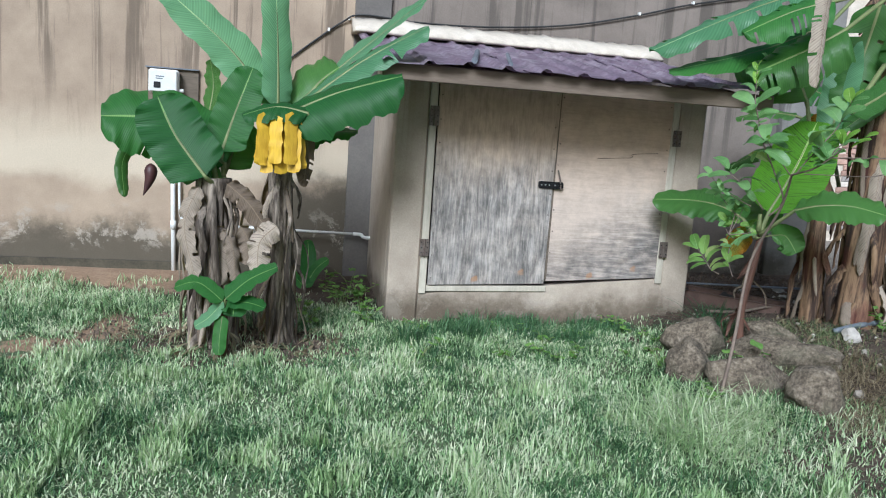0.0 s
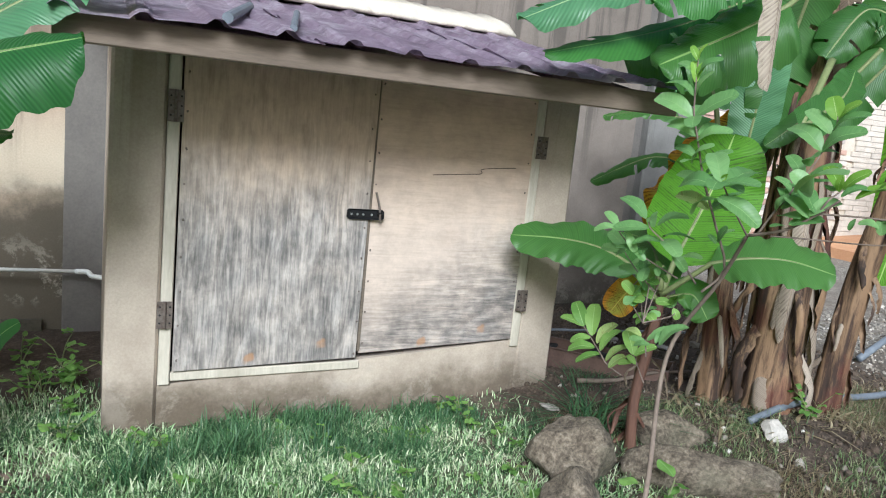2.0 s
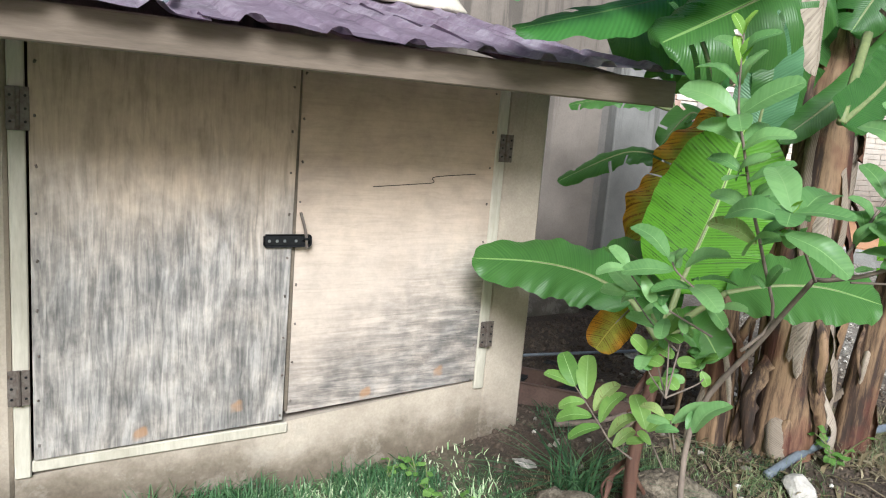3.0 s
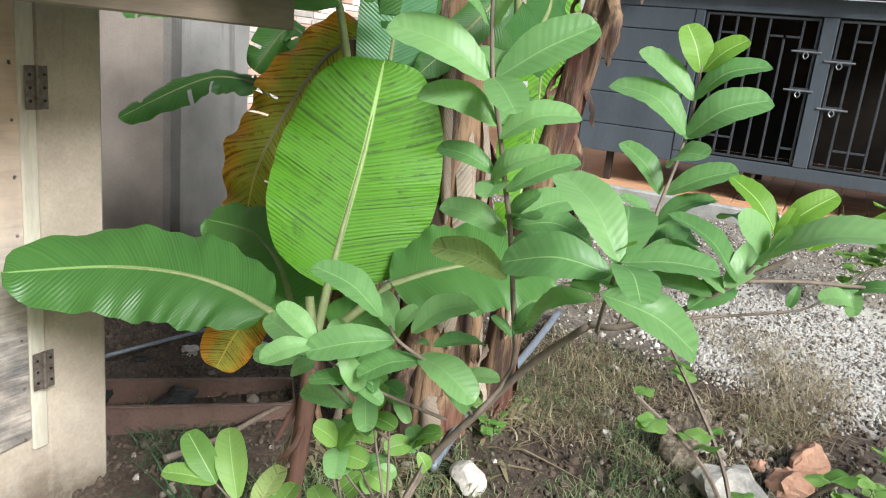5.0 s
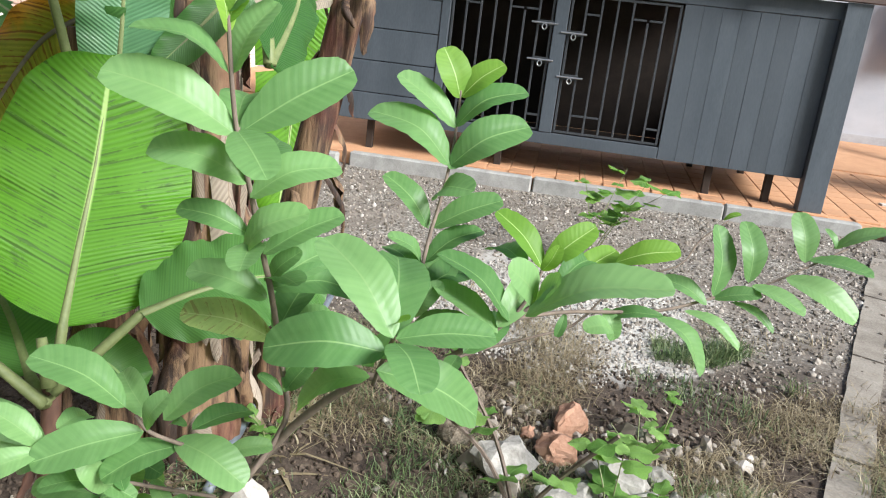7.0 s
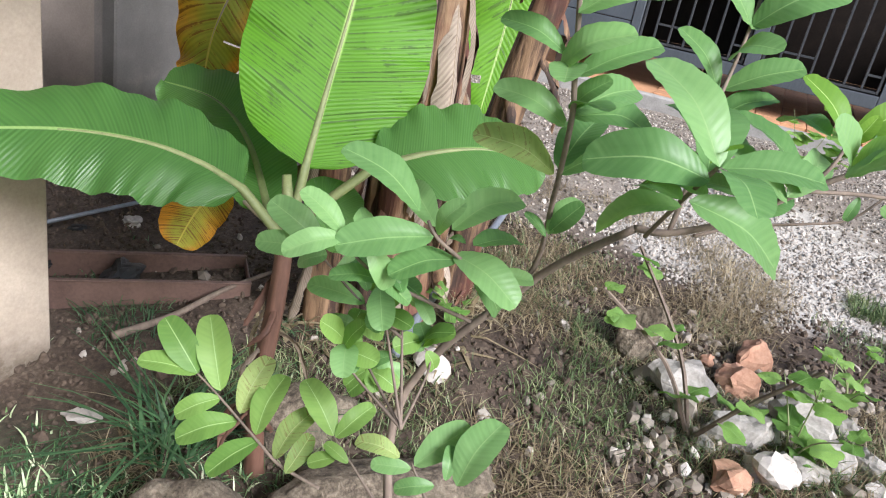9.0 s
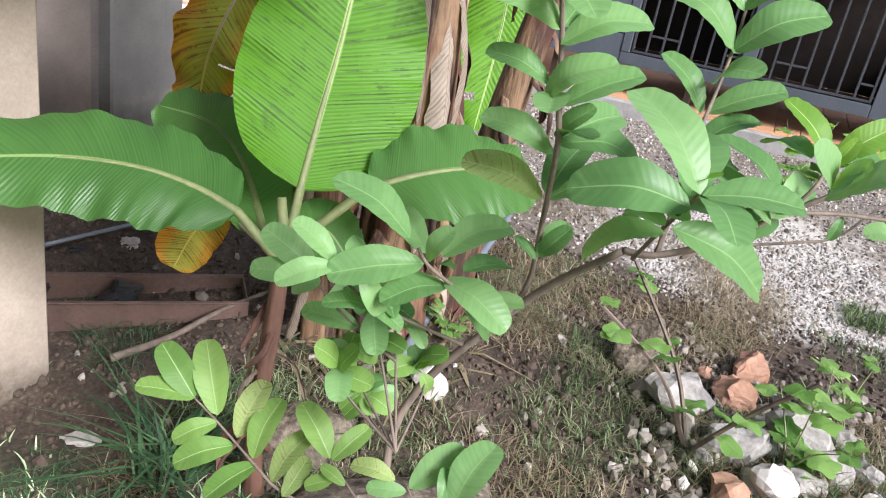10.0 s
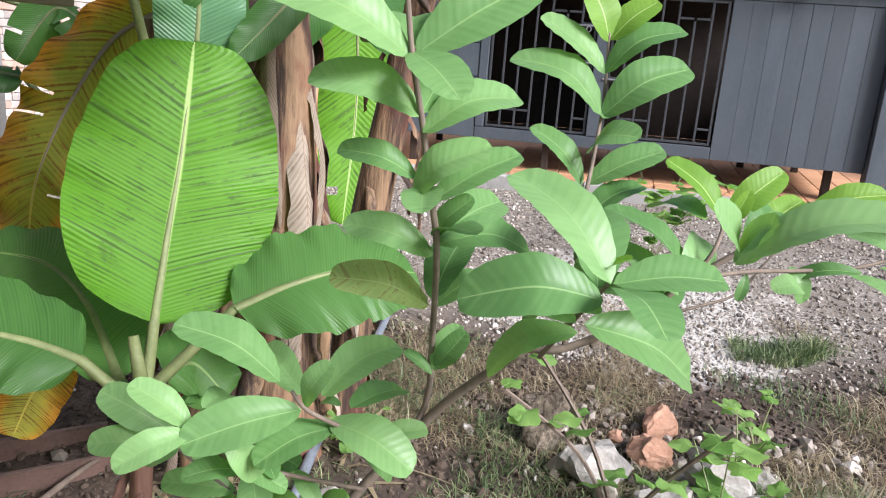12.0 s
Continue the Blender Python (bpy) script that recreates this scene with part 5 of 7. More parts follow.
guava_leaf(guava, (2.284, 3.036, 1.080), (2.315, 3.019, 1.128))
guava_leaf(guava, (2.286, 3.035, 1.083), (2.276, 3.003, 1.132))
guava_leaf(guava, (2.134, 3.053, 1.475), (2.099, 3.121, 1.519))
guava_leaf(guava, (2.136, 3.049, 1.476), (2.150, 3.022, 1.544), wide=1.20)
guava_leaf(guava, (2.135, 3.055, 1.511), (2.129, 3.067, 1.567), "young")
guava_leaf(guava, (2.135, 3.056, 1.520), (2.141, 3.040, 1.566), "young")
guava_leaf(guava, (2.135, 3.056, 1.530), (2.111, 3.100, 1.569))
guava_leaf(guava, (2.135, 3.056, 1.530), (2.156, 3.004, 1.581))
guava_leaf(guava, (2.133, 3.057, 1.569), (2.121, 3.075, 1.607), "young")
guava_leaf(guava, (2.133, 3.057, 1.569), (2.137, 3.041, 1.613), "young")
guava_stem(guava, [(2.135, 3.056, 1.530), (2.133, 3.057, 1.573)], (0.0020, 0.0014))
guava_stem(guava, [(2.281, 2.896, 1.132), (2.315, 2.894, 1.182), (2.352, 2.894, 1.222), (2.395, 2.894, 1.275), (2.434, 2.890, 1.324), (2.465, 2.887, 1.381), (2.492, 2.889, 1.436), (2.494, 2.890, 1.462)], (0.0034, 0.0016))
guava_leaf(guava, (2.453, 2.887, 1.365), (2.442, 2.987, 1.437), wide=1.10)
guava_leaf(guava, (2.453, 2.886, 1.365), (2.472, 2.797, 1.434), wide=1.10)
guava_leaf(guava, (2.480, 2.888, 1.412), (2.470, 2.967, 1.477))
guava_leaf(guava, (2.480, 2.889, 1.414), (2.494, 2.810, 1.479))
guava_leaf(guava, (2.494, 2.889, 1.451), (2.492, 2.915, 1.515), "young", wide=1.50)
guava_leaf(guava, (2.494, 2.888, 1.453), (2.503, 2.840, 1.504), "young", wide=1.30)
guava_leaf(guava, (2.417, 2.900, 1.284), (2.420, 2.959, 1.351))
guava_leaf(guava, (2.419, 2.895, 1.286), (2.440, 2.813, 1.333))
guava_leaf(guava, (2.432, 2.896, 1.322), (2.384, 2.853, 1.357), wide=1.40)
guava_leaf(guava, (2.442, 2.885, 1.362), (2.506, 2.877, 1.369))
guava_leaf(guava, (2.382, 2.894, 1.247), (2.425, 2.834, 1.296))
guava_leaf(guava, (2.380, 2.898, 1.245), (2.355, 2.930, 1.288))
guava_leaf(guava, (2.358, 2.896, 1.224), (2.403, 2.947, 1.264))
guava_leaf(guava, (2.354, 2.894, 1.214), (2.424, 2.840, 1.240))
guava_leaf(guava, (2.345, 2.893, 1.202), (2.431, 2.867, 1.258))
guava_leaf(guava, (2.330, 2.894, 1.192), (2.321, 2.864, 1.241))
guava_stem(guava, [(2.270, 2.920, 1.121), (2.192, 2.897, 1.182), (2.099, 2.866, 1.258)], (0.0030, 0.0020))
guava_leaf(guava, (2.090, 2.864, 1.262), (2.130, 2.943, 1.340), wide=1.05)
guava_leaf(guava, (2.090, 2.862, 1.262), (2.126, 2.776, 1.269))
guava_leaf(guava, (2.083, 2.868, 1.250), (2.054, 2.971, 1.255), wide=1.10)
guava_leaf(guava, (2.080, 2.859, 1.262), (2.026, 2.823, 1.253), wide=1.60)
guava_leaf(guava, (2.098, 2.884, 1.216), (2.093, 2.957, 1.182))
guava_leaf(guava, (2.102, 2.880, 1.222), (2.149, 2.779, 1.176))
guava_leaf(guava, (2.109, 2.872, 1.259), (2.090, 2.854, 1.285), "young")
guava_leaf(guava, (2.120, 2.887, 1.216), (2.163, 2.935, 1.213))
guava_leaf(guava, (2.127, 2.867, 1.223), (2.193, 2.931, 1.202))
guava_leaf(guava, (2.116, 2.873, 1.250), (2.239, 2.896, 1.304))
guava_stem(guava, [(2.339, 2.771, 1.207), (2.341, 2.752, 1.243), (2.371, 2.742, 1.272), (2.374, 2.742, 1.282)], (0.0028, 0.0016))
guava_leaf(guava, (2.370, 2.743, 1.268), (2.384, 2.804, 1.331), "young")
guava_leaf(guava, (2.371, 2.742, 1.272), (2.384, 2.689, 1.327), "young")
guava_leaf(guava, (2.360, 2.743, 1.268), (2.339, 2.727, 1.305), "young")
guava_leaf(guava, (2.219, 2.752, 1.257), (2.202, 2.622, 1.328), wide=0.95)
guava_leaf(guava, (2.346, 2.723, 1.257), (2.396, 2.684, 1.290))
guava_leaf(guava, (2.270, 2.745, 1.250), (2.225, 2.768, 1.307), wide=1.40)
guava_leaf(guava, (2.270, 2.745, 1.250), (2.223, 2.725, 1.299), wide=1.30)
guava_leaf(guava, (2.328, 2.773, 1.207), (2.344, 2.861, 1.282))
guava_leaf(guava, (2.322, 2.784, 1.192), (2.331, 2.865, 1.241))
guava_leaf(guava, (2.308, 2.796, 1.188), (2.341, 2.887, 1.189))
guava_leaf(guava, (2.324, 2.786, 1.199), (2.386, 2.756, 1.250))
guava_leaf(guava, (2.298, 2.820, 1.169), (2.376, 2.783, 1.195))
guava_leaf(guava, (2.296, 2.826, 1.165), (2.250, 2.831, 1.163))
guava_leaf(guava, (2.360, 2.764, 1.271), (2.431, 2.815, 1.274))
guava_leaf(guava, (2.376, 2.706, 1.254), (2.416, 2.656, 1.296), "young")
guava_leaf(guava, (2.383, 2.656, 1.287), (2.381, 2.586, 1.316), "young")
guava_stem(guava, [(2.339, 2.771, 1.207), (2.383, 2.707, 1.212), (2.411, 2.635, 1.215), (2.437, 2.576, 1.220), (2.463, 2.518, 1.237), (2.486, 2.465, 1.251), (2.508, 2.399, 1.286), (2.538, 2.342, 1.315)], (0.0028, 0.0013))
guava_stem(guava, [(2.296, 2.868, 1.131), (2.381, 2.821, 1.134), (2.474, 2.737, 1.138), (2.520, 2.684, 1.150), (2.595, 2.624, 1.200), (2.634, 2.540, 1.230), (2.669, 2.509, 1.268), (2.679, 2.471, 1.303)], (0.0024, 0.0010))
guava_leaf(guava, (2.463, 2.517, 1.240), (2.486, 2.518, 1.330), wide=0.95)
guava_leaf(guava, (2.471, 2.475, 1.264), (2.490, 2.484, 1.340))
guava_leaf(guava, (2.510, 2.400, 1.293), (2.527, 2.414, 1.356), wide=1.20)
guava_leaf(guava, (2.519, 2.394, 1.295), (2.493, 2.320, 1.296))
guava_leaf(guava, (2.543, 2.358, 1.311), (2.530, 2.305, 1.348))
guava_leaf(guava, (2.542, 2.355, 1.312), (2.551, 2.369, 1.336))
guava_leaf(guava, (2.452, 2.525, 1.230), (2.470, 2.583, 1.256))
guava_leaf(guava, (2.469, 2.471, 1.261), (2.445, 2.406, 1.244))
guava_leaf(guava, (2.463, 2.516, 1.237), (2.455, 2.462, 1.256))
guava_leaf(guava, (2.491, 2.425, 1.273), (2.454, 2.340, 1.247))
guava_leaf(guava, (2.467, 2.491, 1.235), (2.446, 2.437, 1.215), wide=0.60)
guava_leaf(guava, (2.426, 2.590, 1.212), (2.396, 2.519, 1.166))
guava_leaf(guava, (2.443, 2.553, 1.220), (2.419, 2.481, 1.196), wide=0.70)
guava_leaf(guava, (2.406, 2.583, 1.220), (2.411, 2.652, 1.210), wide=0.60)
guava_leaf(guava, (2.394, 2.643, 1.194), (2.369, 2.677, 1.205), wide=1.50)
guava_leaf(guava, (2.414, 2.657, 1.216), (2.400, 2.637, 1.182), wide=1.30)
guava_leaf(guava, (2.392, 2.706, 1.207), (2.382, 2.712, 1.178))
guava_leaf(guava, (2.680, 2.479, 1.302), (2.678, 2.457, 1.317), "young")
guava_stem(guava, [(2.272, 3.080, 0.951), (2.195, 3.083, 1.029), (2.149, 3.095, 1.067), (2.112, 3.117, 1.100), (2.109, 3.131, 1.118)], (0.0032, 0.0018))
guava_leaf(guava, (2.108, 3.142, 1.126), (2.084, 3.223, 1.184), wide=1.10)
guava_leaf(guava, (2.120, 3.106, 1.112), (2.173, 3.055, 1.157), wide=1.10)
guava_leaf(guava, (2.106, 3.120, 1.103), (2.041, 3.200, 1.090))
guava_leaf(guava, (2.101, 3.115, 1.110), (2.100, 3.095, 1.153), wide=1.30)
guava_leaf(guava, (2.130, 3.128, 1.105), (2.165, 3.185, 1.135))
guava_leaf(guava, (2.144, 3.086, 1.092), (2.220, 3.054, 1.087))
guava_leaf(guava, (2.147, 3.107, 1.073), (2.134, 3.021, 1.051), wide=1.20)
guava_leaf(guava, (2.145, 3.103, 1.068), (2.083, 3.152, 1.061), wide=1.10)
guava_leaf(guava, (2.159, 3.100, 1.085), (2.168, 3.126, 1.082))
guava_leaf(guava, (2.200, 3.075, 1.031), (2.227, 3.028, 1.041))
guava_leaf(guava, (2.165, 3.083, 1.043), (2.200, 3.049, 0.996))
guava_stem(guava, [(2.210, 3.089, 0.964), (2.134, 3.174, 1.016), (2.099, 3.197, 1.047), (2.062, 3.207, 1.086)], (0.0026, 0.0016))
guava_leaf(guava, (2.065, 3.206, 1.090), (2.053, 3.254, 1.130), wide=1.10)
guava_leaf(guava, (2.055, 3.201, 1.091), (2.009, 3.244, 1.078))
guava_leaf(guava, (2.087, 3.187, 1.079), (2.098, 3.157, 1.029))
guava_leaf(guava, (2.093, 3.211, 1.094), (2.147, 3.209, 1.088))
guava_leaf(guava, (2.113, 3.174, 1.026), (2.081, 3.224, 1.032))
guava_leaf(guava, (2.109, 3.184, 1.029), (2.122, 3.139, 1.010))
guava_leaf(guava, (2.113, 3.147, 1.021), (2.159, 3.197, 1.032))
guava_leaf(guava, (2.189, 3.159, 0.985), (2.168, 3.125, 0.968))
guava_stem(guava, [(2.200, 3.259, 0.610), (2.196, 3.329, 0.622), (2.195, 3.367, 0.644), (2.221, 3.465, 0.670), (2.222, 3.513, 0.695)], (0.0030, 0.0016))
guava_leaf(guava, (2.222, 3.513, 0.695), (2.224, 3.582, 0.767), "pale", wide=1.10)
guava_leaf(guava, (2.222, 3.513, 0.695), (2.176, 3.587, 0.716), "pale")
guava_leaf(guava, (2.232, 3.474, 0.673), (2.269, 3.533, 0.771), "pale")
guava_leaf(guava, (2.221, 3.465, 0.670), (2.169, 3.508, 0.652), "pale", wide=1.10)
guava_leaf(guava, (2.214, 3.425, 0.648), (2.149, 3.487, 0.632), "pale", wide=1.10)
guava_leaf(guava, (2.215, 3.422, 0.663), (2.277, 3.422, 0.736), "worn")
guava_leaf(guava, (2.201, 3.380, 0.651), (2.264, 3.385, 0.725), "pale", wide=1.10)
guava_leaf(guava, (2.201, 3.372, 0.645), (2.134, 3.415, 0.610), "pale", wide=1.10)
guava_leaf(guava, (2.196, 3.340, 0.628), (2.264, 3.324, 0.691), "worn")
guava_leaf(guava, (2.191, 3.315, 0.616), (2.240, 3.306, 0.661), "worn")
guava_stem(guava, [(2.217, 3.171, 0.616), (2.250, 3.273, 0.670)], (0.0026, 0.0014))
guava_leaf(guava, (2.250, 3.273, 0.670), (2.268, 3.341, 0.733), "pale", wide=1.10)
guava_leaf(guava, (2.250, 3.270, 0.668), (2.302, 3.240, 0.712), "pale")
guava_leaf(guava, (2.230, 3.253, 0.652), (2.204, 3.286, 0.643), "pale", wide=1.30)
guava_leaf(guava, (2.227, 3.231, 0.654), (2.225, 3.272, 0.673), "pale")
guava_stem(guava, [(2.099, 3.047, 0.747), (2.139, 3.103, 0.779)], (0.0026, 0.0014))
guava_leaf(guava, (2.136, 3.119, 0.783), (2.123, 3.176, 0.794), "worn")
guava_leaf(guava, (2.139, 3.099, 0.777), (2.193, 3.054, 0.827), wide=1.10)
guava_leaf(guava, (2.133, 3.037, 0.781), (2.194, 3.018, 0.851), wide=1.20)
guava_leaf(guava, (2.135, 3.101, 0.774), (2.116, 3.148, 0.772))
guava_leaf(guava, (2.131, 3.052, 0.783), (2.156, 3.061, 0.816))
guava_leaf(guava, (2.122, 3.062, 0.776), (2.099, 3.105, 0.767))
guava_stem(guava, [(2.140, 3.127, 0.822), (2.214, 3.233, 0.856), (2.223, 3.251, 0.882)], (0.0022, 0.0012))
guava_leaf(guava, (2.221, 3.253, 0.881), (2.220, 3.300, 0.877), wide=1.50)
guava_leaf(guava, (2.224, 3.257, 0.889), (2.234, 3.230, 0.903), "pale", wide=1.50)
guava_leaf(guava, (2.225, 3.251, 0.886), (2.247, 3.218, 0.876), "pale", wide=1.50)
guava_leaf(guava, (2.225, 3.252, 0.886), (2.207, 3.273, 0.896), wide=1.50)
guava_leaf(guava, (2.225, 3.254, 0.887), (2.204, 3.246, 0.851), "pale", wide=1.50)
guava_leaf(guava, (2.222, 3.255, 0.883), (2.261, 3.266, 0.893), "pale", wide=1.50)
guava_stem(guava, [(2.140, 3.127, 0.822), (2.220, 3.204, 0.794), (2.230, 3.223, 0.819)], (0.0022, 0.0012))
guava_leaf(guava, (2.230, 3.216, 0.814), (2.246, 3.182, 0.834), wide=1.50)
guava_leaf(guava, (2.232, 3.223, 0.821), (2.224, 3.177, 0.818), "pale", wide=1.50)
guava_leaf(guava, (2.231, 3.227, 0.821), (2.199, 3.242, 0.806), "pale", wide=1.50)
guava_leaf(guava, (2.231, 3.227, 0.822), (2.247, 3.205, 0.849), wide=1.50)
guava_leaf(guava, (2.234, 3.226, 0.825), (2.216, 3.202, 0.804), "pale", wide=1.50)
guava_leaf(guava, (2.230, 3.219, 0.816), (2.211, 3.242, 0.787), "pale", wide=1.50)
guava_stem(guava, [(2.140, 3.127, 0.822), (2.240, 3.196, 0.931), (2.248, 3.213, 0.957)], (0.0022, 0.0012))
guava_leaf(guava, (2.247, 3.214, 0.956), (2.209, 3.224, 0.941), wide=1.50)
guava_leaf(guava, (2.244, 3.213, 0.949), (2.216, 3.228, 0.955), "pale", wide=1.50)
guava_leaf(guava, (2.250, 3.211, 0.958), (2.252, 3.237, 0.984), "pale", wide=1.50)
guava_leaf(guava, (2.249, 3.218, 0.962), (2.232, 3.175, 0.966), wide=1.50)
guava_leaf(guava, (2.243, 3.214, 0.949), (2.260, 3.183, 0.935), "pale", wide=1.50)
guava_leaf(guava, (2.244, 3.213, 0.950), (2.247, 3.262, 0.951), "pale", wide=1.50)
guava_stem(guava, [(2.140, 3.127, 0.822), (2.272, 3.151, 0.836), (2.282, 3.169, 0.862)], (0.0022, 0.0012))
guava_leaf(guava, (2.282, 3.163, 0.859), (2.301, 3.189, 0.884), wide=1.50)
guava_leaf(guava, (2.281, 3.170, 0.861), (2.281, 3.132, 0.899), "pale", wide=1.50)
guava_leaf(guava, (2.280, 3.163, 0.855), (2.290, 3.147, 0.824), "pale", wide=1.50)
guava_leaf(guava, (2.279, 3.166, 0.855), (2.287, 3.206, 0.853), wide=1.50)
guava_leaf(guava, (2.283, 3.175, 0.867), (2.239, 3.195, 0.869), "pale", wide=1.50)
guava_leaf(guava, (2.281, 3.174, 0.863), (2.273, 3.134, 0.907), "pale", wide=1.50)
guava_stem(guava, [(2.140, 3.127, 0.822), (2.189, 3.234, 0.841), (2.198, 3.252, 0.866)], (0.0022, 0.0012))
guava_leaf(guava, (2.199, 3.251, 0.866), (2.174, 3.223, 0.849), wide=1.50)
guava_leaf(guava, (2.201, 3.256, 0.873), (2.166, 3.272, 0.911), "pale", wide=1.50)
guava_leaf(guava, (2.196, 3.250, 0.861), (2.188, 3.197, 0.870), "pale", wide=1.50)
guava_leaf(guava, (2.202, 3.249, 0.869), (2.152, 3.227, 0.859), wide=1.50)
guava_leaf(guava, (2.202, 3.252, 0.872), (2.226, 3.243, 0.881), "pale", wide=1.50)
guava_leaf(guava, (2.195, 3.252, 0.862), (2.199, 3.231, 0.909), "pale", wide=1.50)
guava_stem(guava, [(2.140, 3.127, 0.822), (2.202, 3.195, 0.909), (2.211, 3.211, 0.934)], (0.0022, 0.0012))
guava_leaf(guava, (2.215, 3.210, 0.940), (2.209, 3.222, 0.898), wide=1.50)
guava_leaf(guava, (2.212, 3.215, 0.938), (2.215, 3.204, 0.978), "pale", wide=1.50)
guava_leaf(guava, (2.212, 3.209, 0.935), (2.218, 3.196, 0.977), "pale", wide=1.50)
guava_leaf(guava, (2.210, 3.218, 0.938), (2.250, 3.208, 0.957), wide=1.50)
guava_leaf(guava, (2.210, 3.214, 0.935), (2.229, 3.201, 0.957), "pale", wide=1.50)
guava_leaf(guava, (2.209, 3.209, 0.930), (2.204, 3.164, 0.931), "pale", wide=1.50)
guava_leaf(guava, (2.184, 3.297, 1.007), (2.164, 3.367, 1.053), wide=1.10)
guava_leaf(guava, (2.174, 3.308, 1.001), (2.139, 3.367, 1.005), wide=1.10)
guava_leaf(guava, (2.158, 3.316, 0.981), (2.157, 3.280, 1.010), wide=1.30)
guava_leaf(guava, (2.191, 3.282, 0.960), (2.251, 3.263, 0.982))
guava_stem(guava, [(2.208, 3.175, 0.905), (2.192, 3.242, 0.948), (2.178, 3.301, 1.000)], (0.0024, 0.0014))
guava_leaf(guava, (2.195, 3.230, 0.943), (2.167, 3.300, 0.958))
guava_leaf(guava, (2.202, 3.232, 0.956), (2.237, 3.274, 0.988))
guava_leaf(guava, (2.204, 3.217, 0.969), (2.161, 3.185, 0.937), wide=1.30)


# ---------------------------------------------------------------- small fixtures on the wall
def meter_box():
    t = empty("meter_board", (-0.69, 5.59, 1.4), "white plastic meter box on a dark plywood board on the wall", "meter box")
    part("board", box((-0.86, 5.575, 1.27), (-0.52, 5.598, 1.52), 0.003), M["rafter"], t, "dark stained plywood backing board")
    part("drip_strip", box((-0.87, 5.55, 1.515), (-0.52, 5.598, 1.523)), M["pvc_grey"], t)
    b = part("box", box((-0.84, 5.49, 1.345), (-0.645, 5.574, 1.505), 0.012), M["pvc"], t, "white plastic box")
    part("cover", box((-0.832, 5.478, 1.353), (-0.653, 5.489, 1.497), 0.006), M["pvc"], b)
    part("dial", box((-0.802, 5.4735, 1.378), (-0.758, 5.4775, 1.418), 0.003), M["black_iron"], b, "dark square dial")
    part("label_bar", box((-0.79, 5.4755, 1.452), (-0.735, 5.4778, 1.459)), M["pvc_grey"], b)
    part("label_bar", box((-0.79, 5.4755, 1.438), (-0.745, 5.4778, 1.444)), M["pvc_grey"], b)
    part("gland", tube([(-0.645, 5.53, 1.37), (-0.615, 5.53, 1.37)], 0.012, 10), M["pvc"], b)
    c = mesh_object("conduit_pipe", tube([(-0.69, 5.565, 1.27), (-0.675, 5.565, 0.45), (-0.665, 5.565, 0.05)], 0.016, 10), M["pvc"], True)
    tagged(c, "white plastic conduit running down the wall into the ground", "pipe")
    part("coupling", tube([(-0.674, 5.565, 0.40), (-0.673, 5.565, 0.46)], 0.021, 10), M["pvc"], c, smooth=True)
    c = mesh_object("cable_conduit", tube(bend([(-0.64, 5.57, 1.0), (-0.635, 5.57, 0.62), (-0.62, 5.57, 0.48), (-0.55, 5.56, 0.44), (-0.46, 5.52, 0.42), (-0.40, 5.50, 0.22), (-0.36, 5.45, 0.10)], 24), 0.009, 8), M["pvc"], True)
    tagged(c, "thin bent white conduit beside the meter pipe", "pipe")


meter_box()


def water_pipe():
    t = mesh_object("water_pipe", tube([(-0.45, 5.52, 0.445), (0.60, 5.50, 0.427)], 0.0095, 10), M["pvc"], True)
    tagged(t, "white plastic water pipe along the wall into the shed", "pipe")
    part("elbow", tube(bend([(0.60, 5.50, 0.427), (0.655, 5.495, 0.425), (0.675, 5.47, 0.41), (0.73, 5.46, 0.405)], 10), 0.013, 10), M["pvc"], t, smooth=True)


water_pipe()

cable = mesh_object("wall_cable", tube(bend([(0.10, 5.585, 1.66), (0.275, 5.585, 1.805), (0.45, 5.58, 1.94), (0.59, 5.54, 2.0), (1.0, 5.54, 1.985), (1.55, 5.575, 2.01), (2.17, 5.58, 2.085), (2.71, 5.58, 2.21), (3.15, 5.58, 2.335), (3.9, 5.58, 2.5)], 60), 0.007, 6), M["cable"])
tagged(cable, "black electric cable clipped along the boundary wall", "cable")
for k, (x, z) in enumerate(((0.36, 1.875), (0.50, 1.965), (2.72, 2.215), (3.16, 2.34))):
    clip = mesh_object("cable_clip", box((x - 0.008, 5.565, z - 0.006), (x + 0.008, 5.597, z + 0.018), 0.002), M["pvc"])
    tagged(clip, "small white cable clip nailed to the wall", "clip", "cable clips")


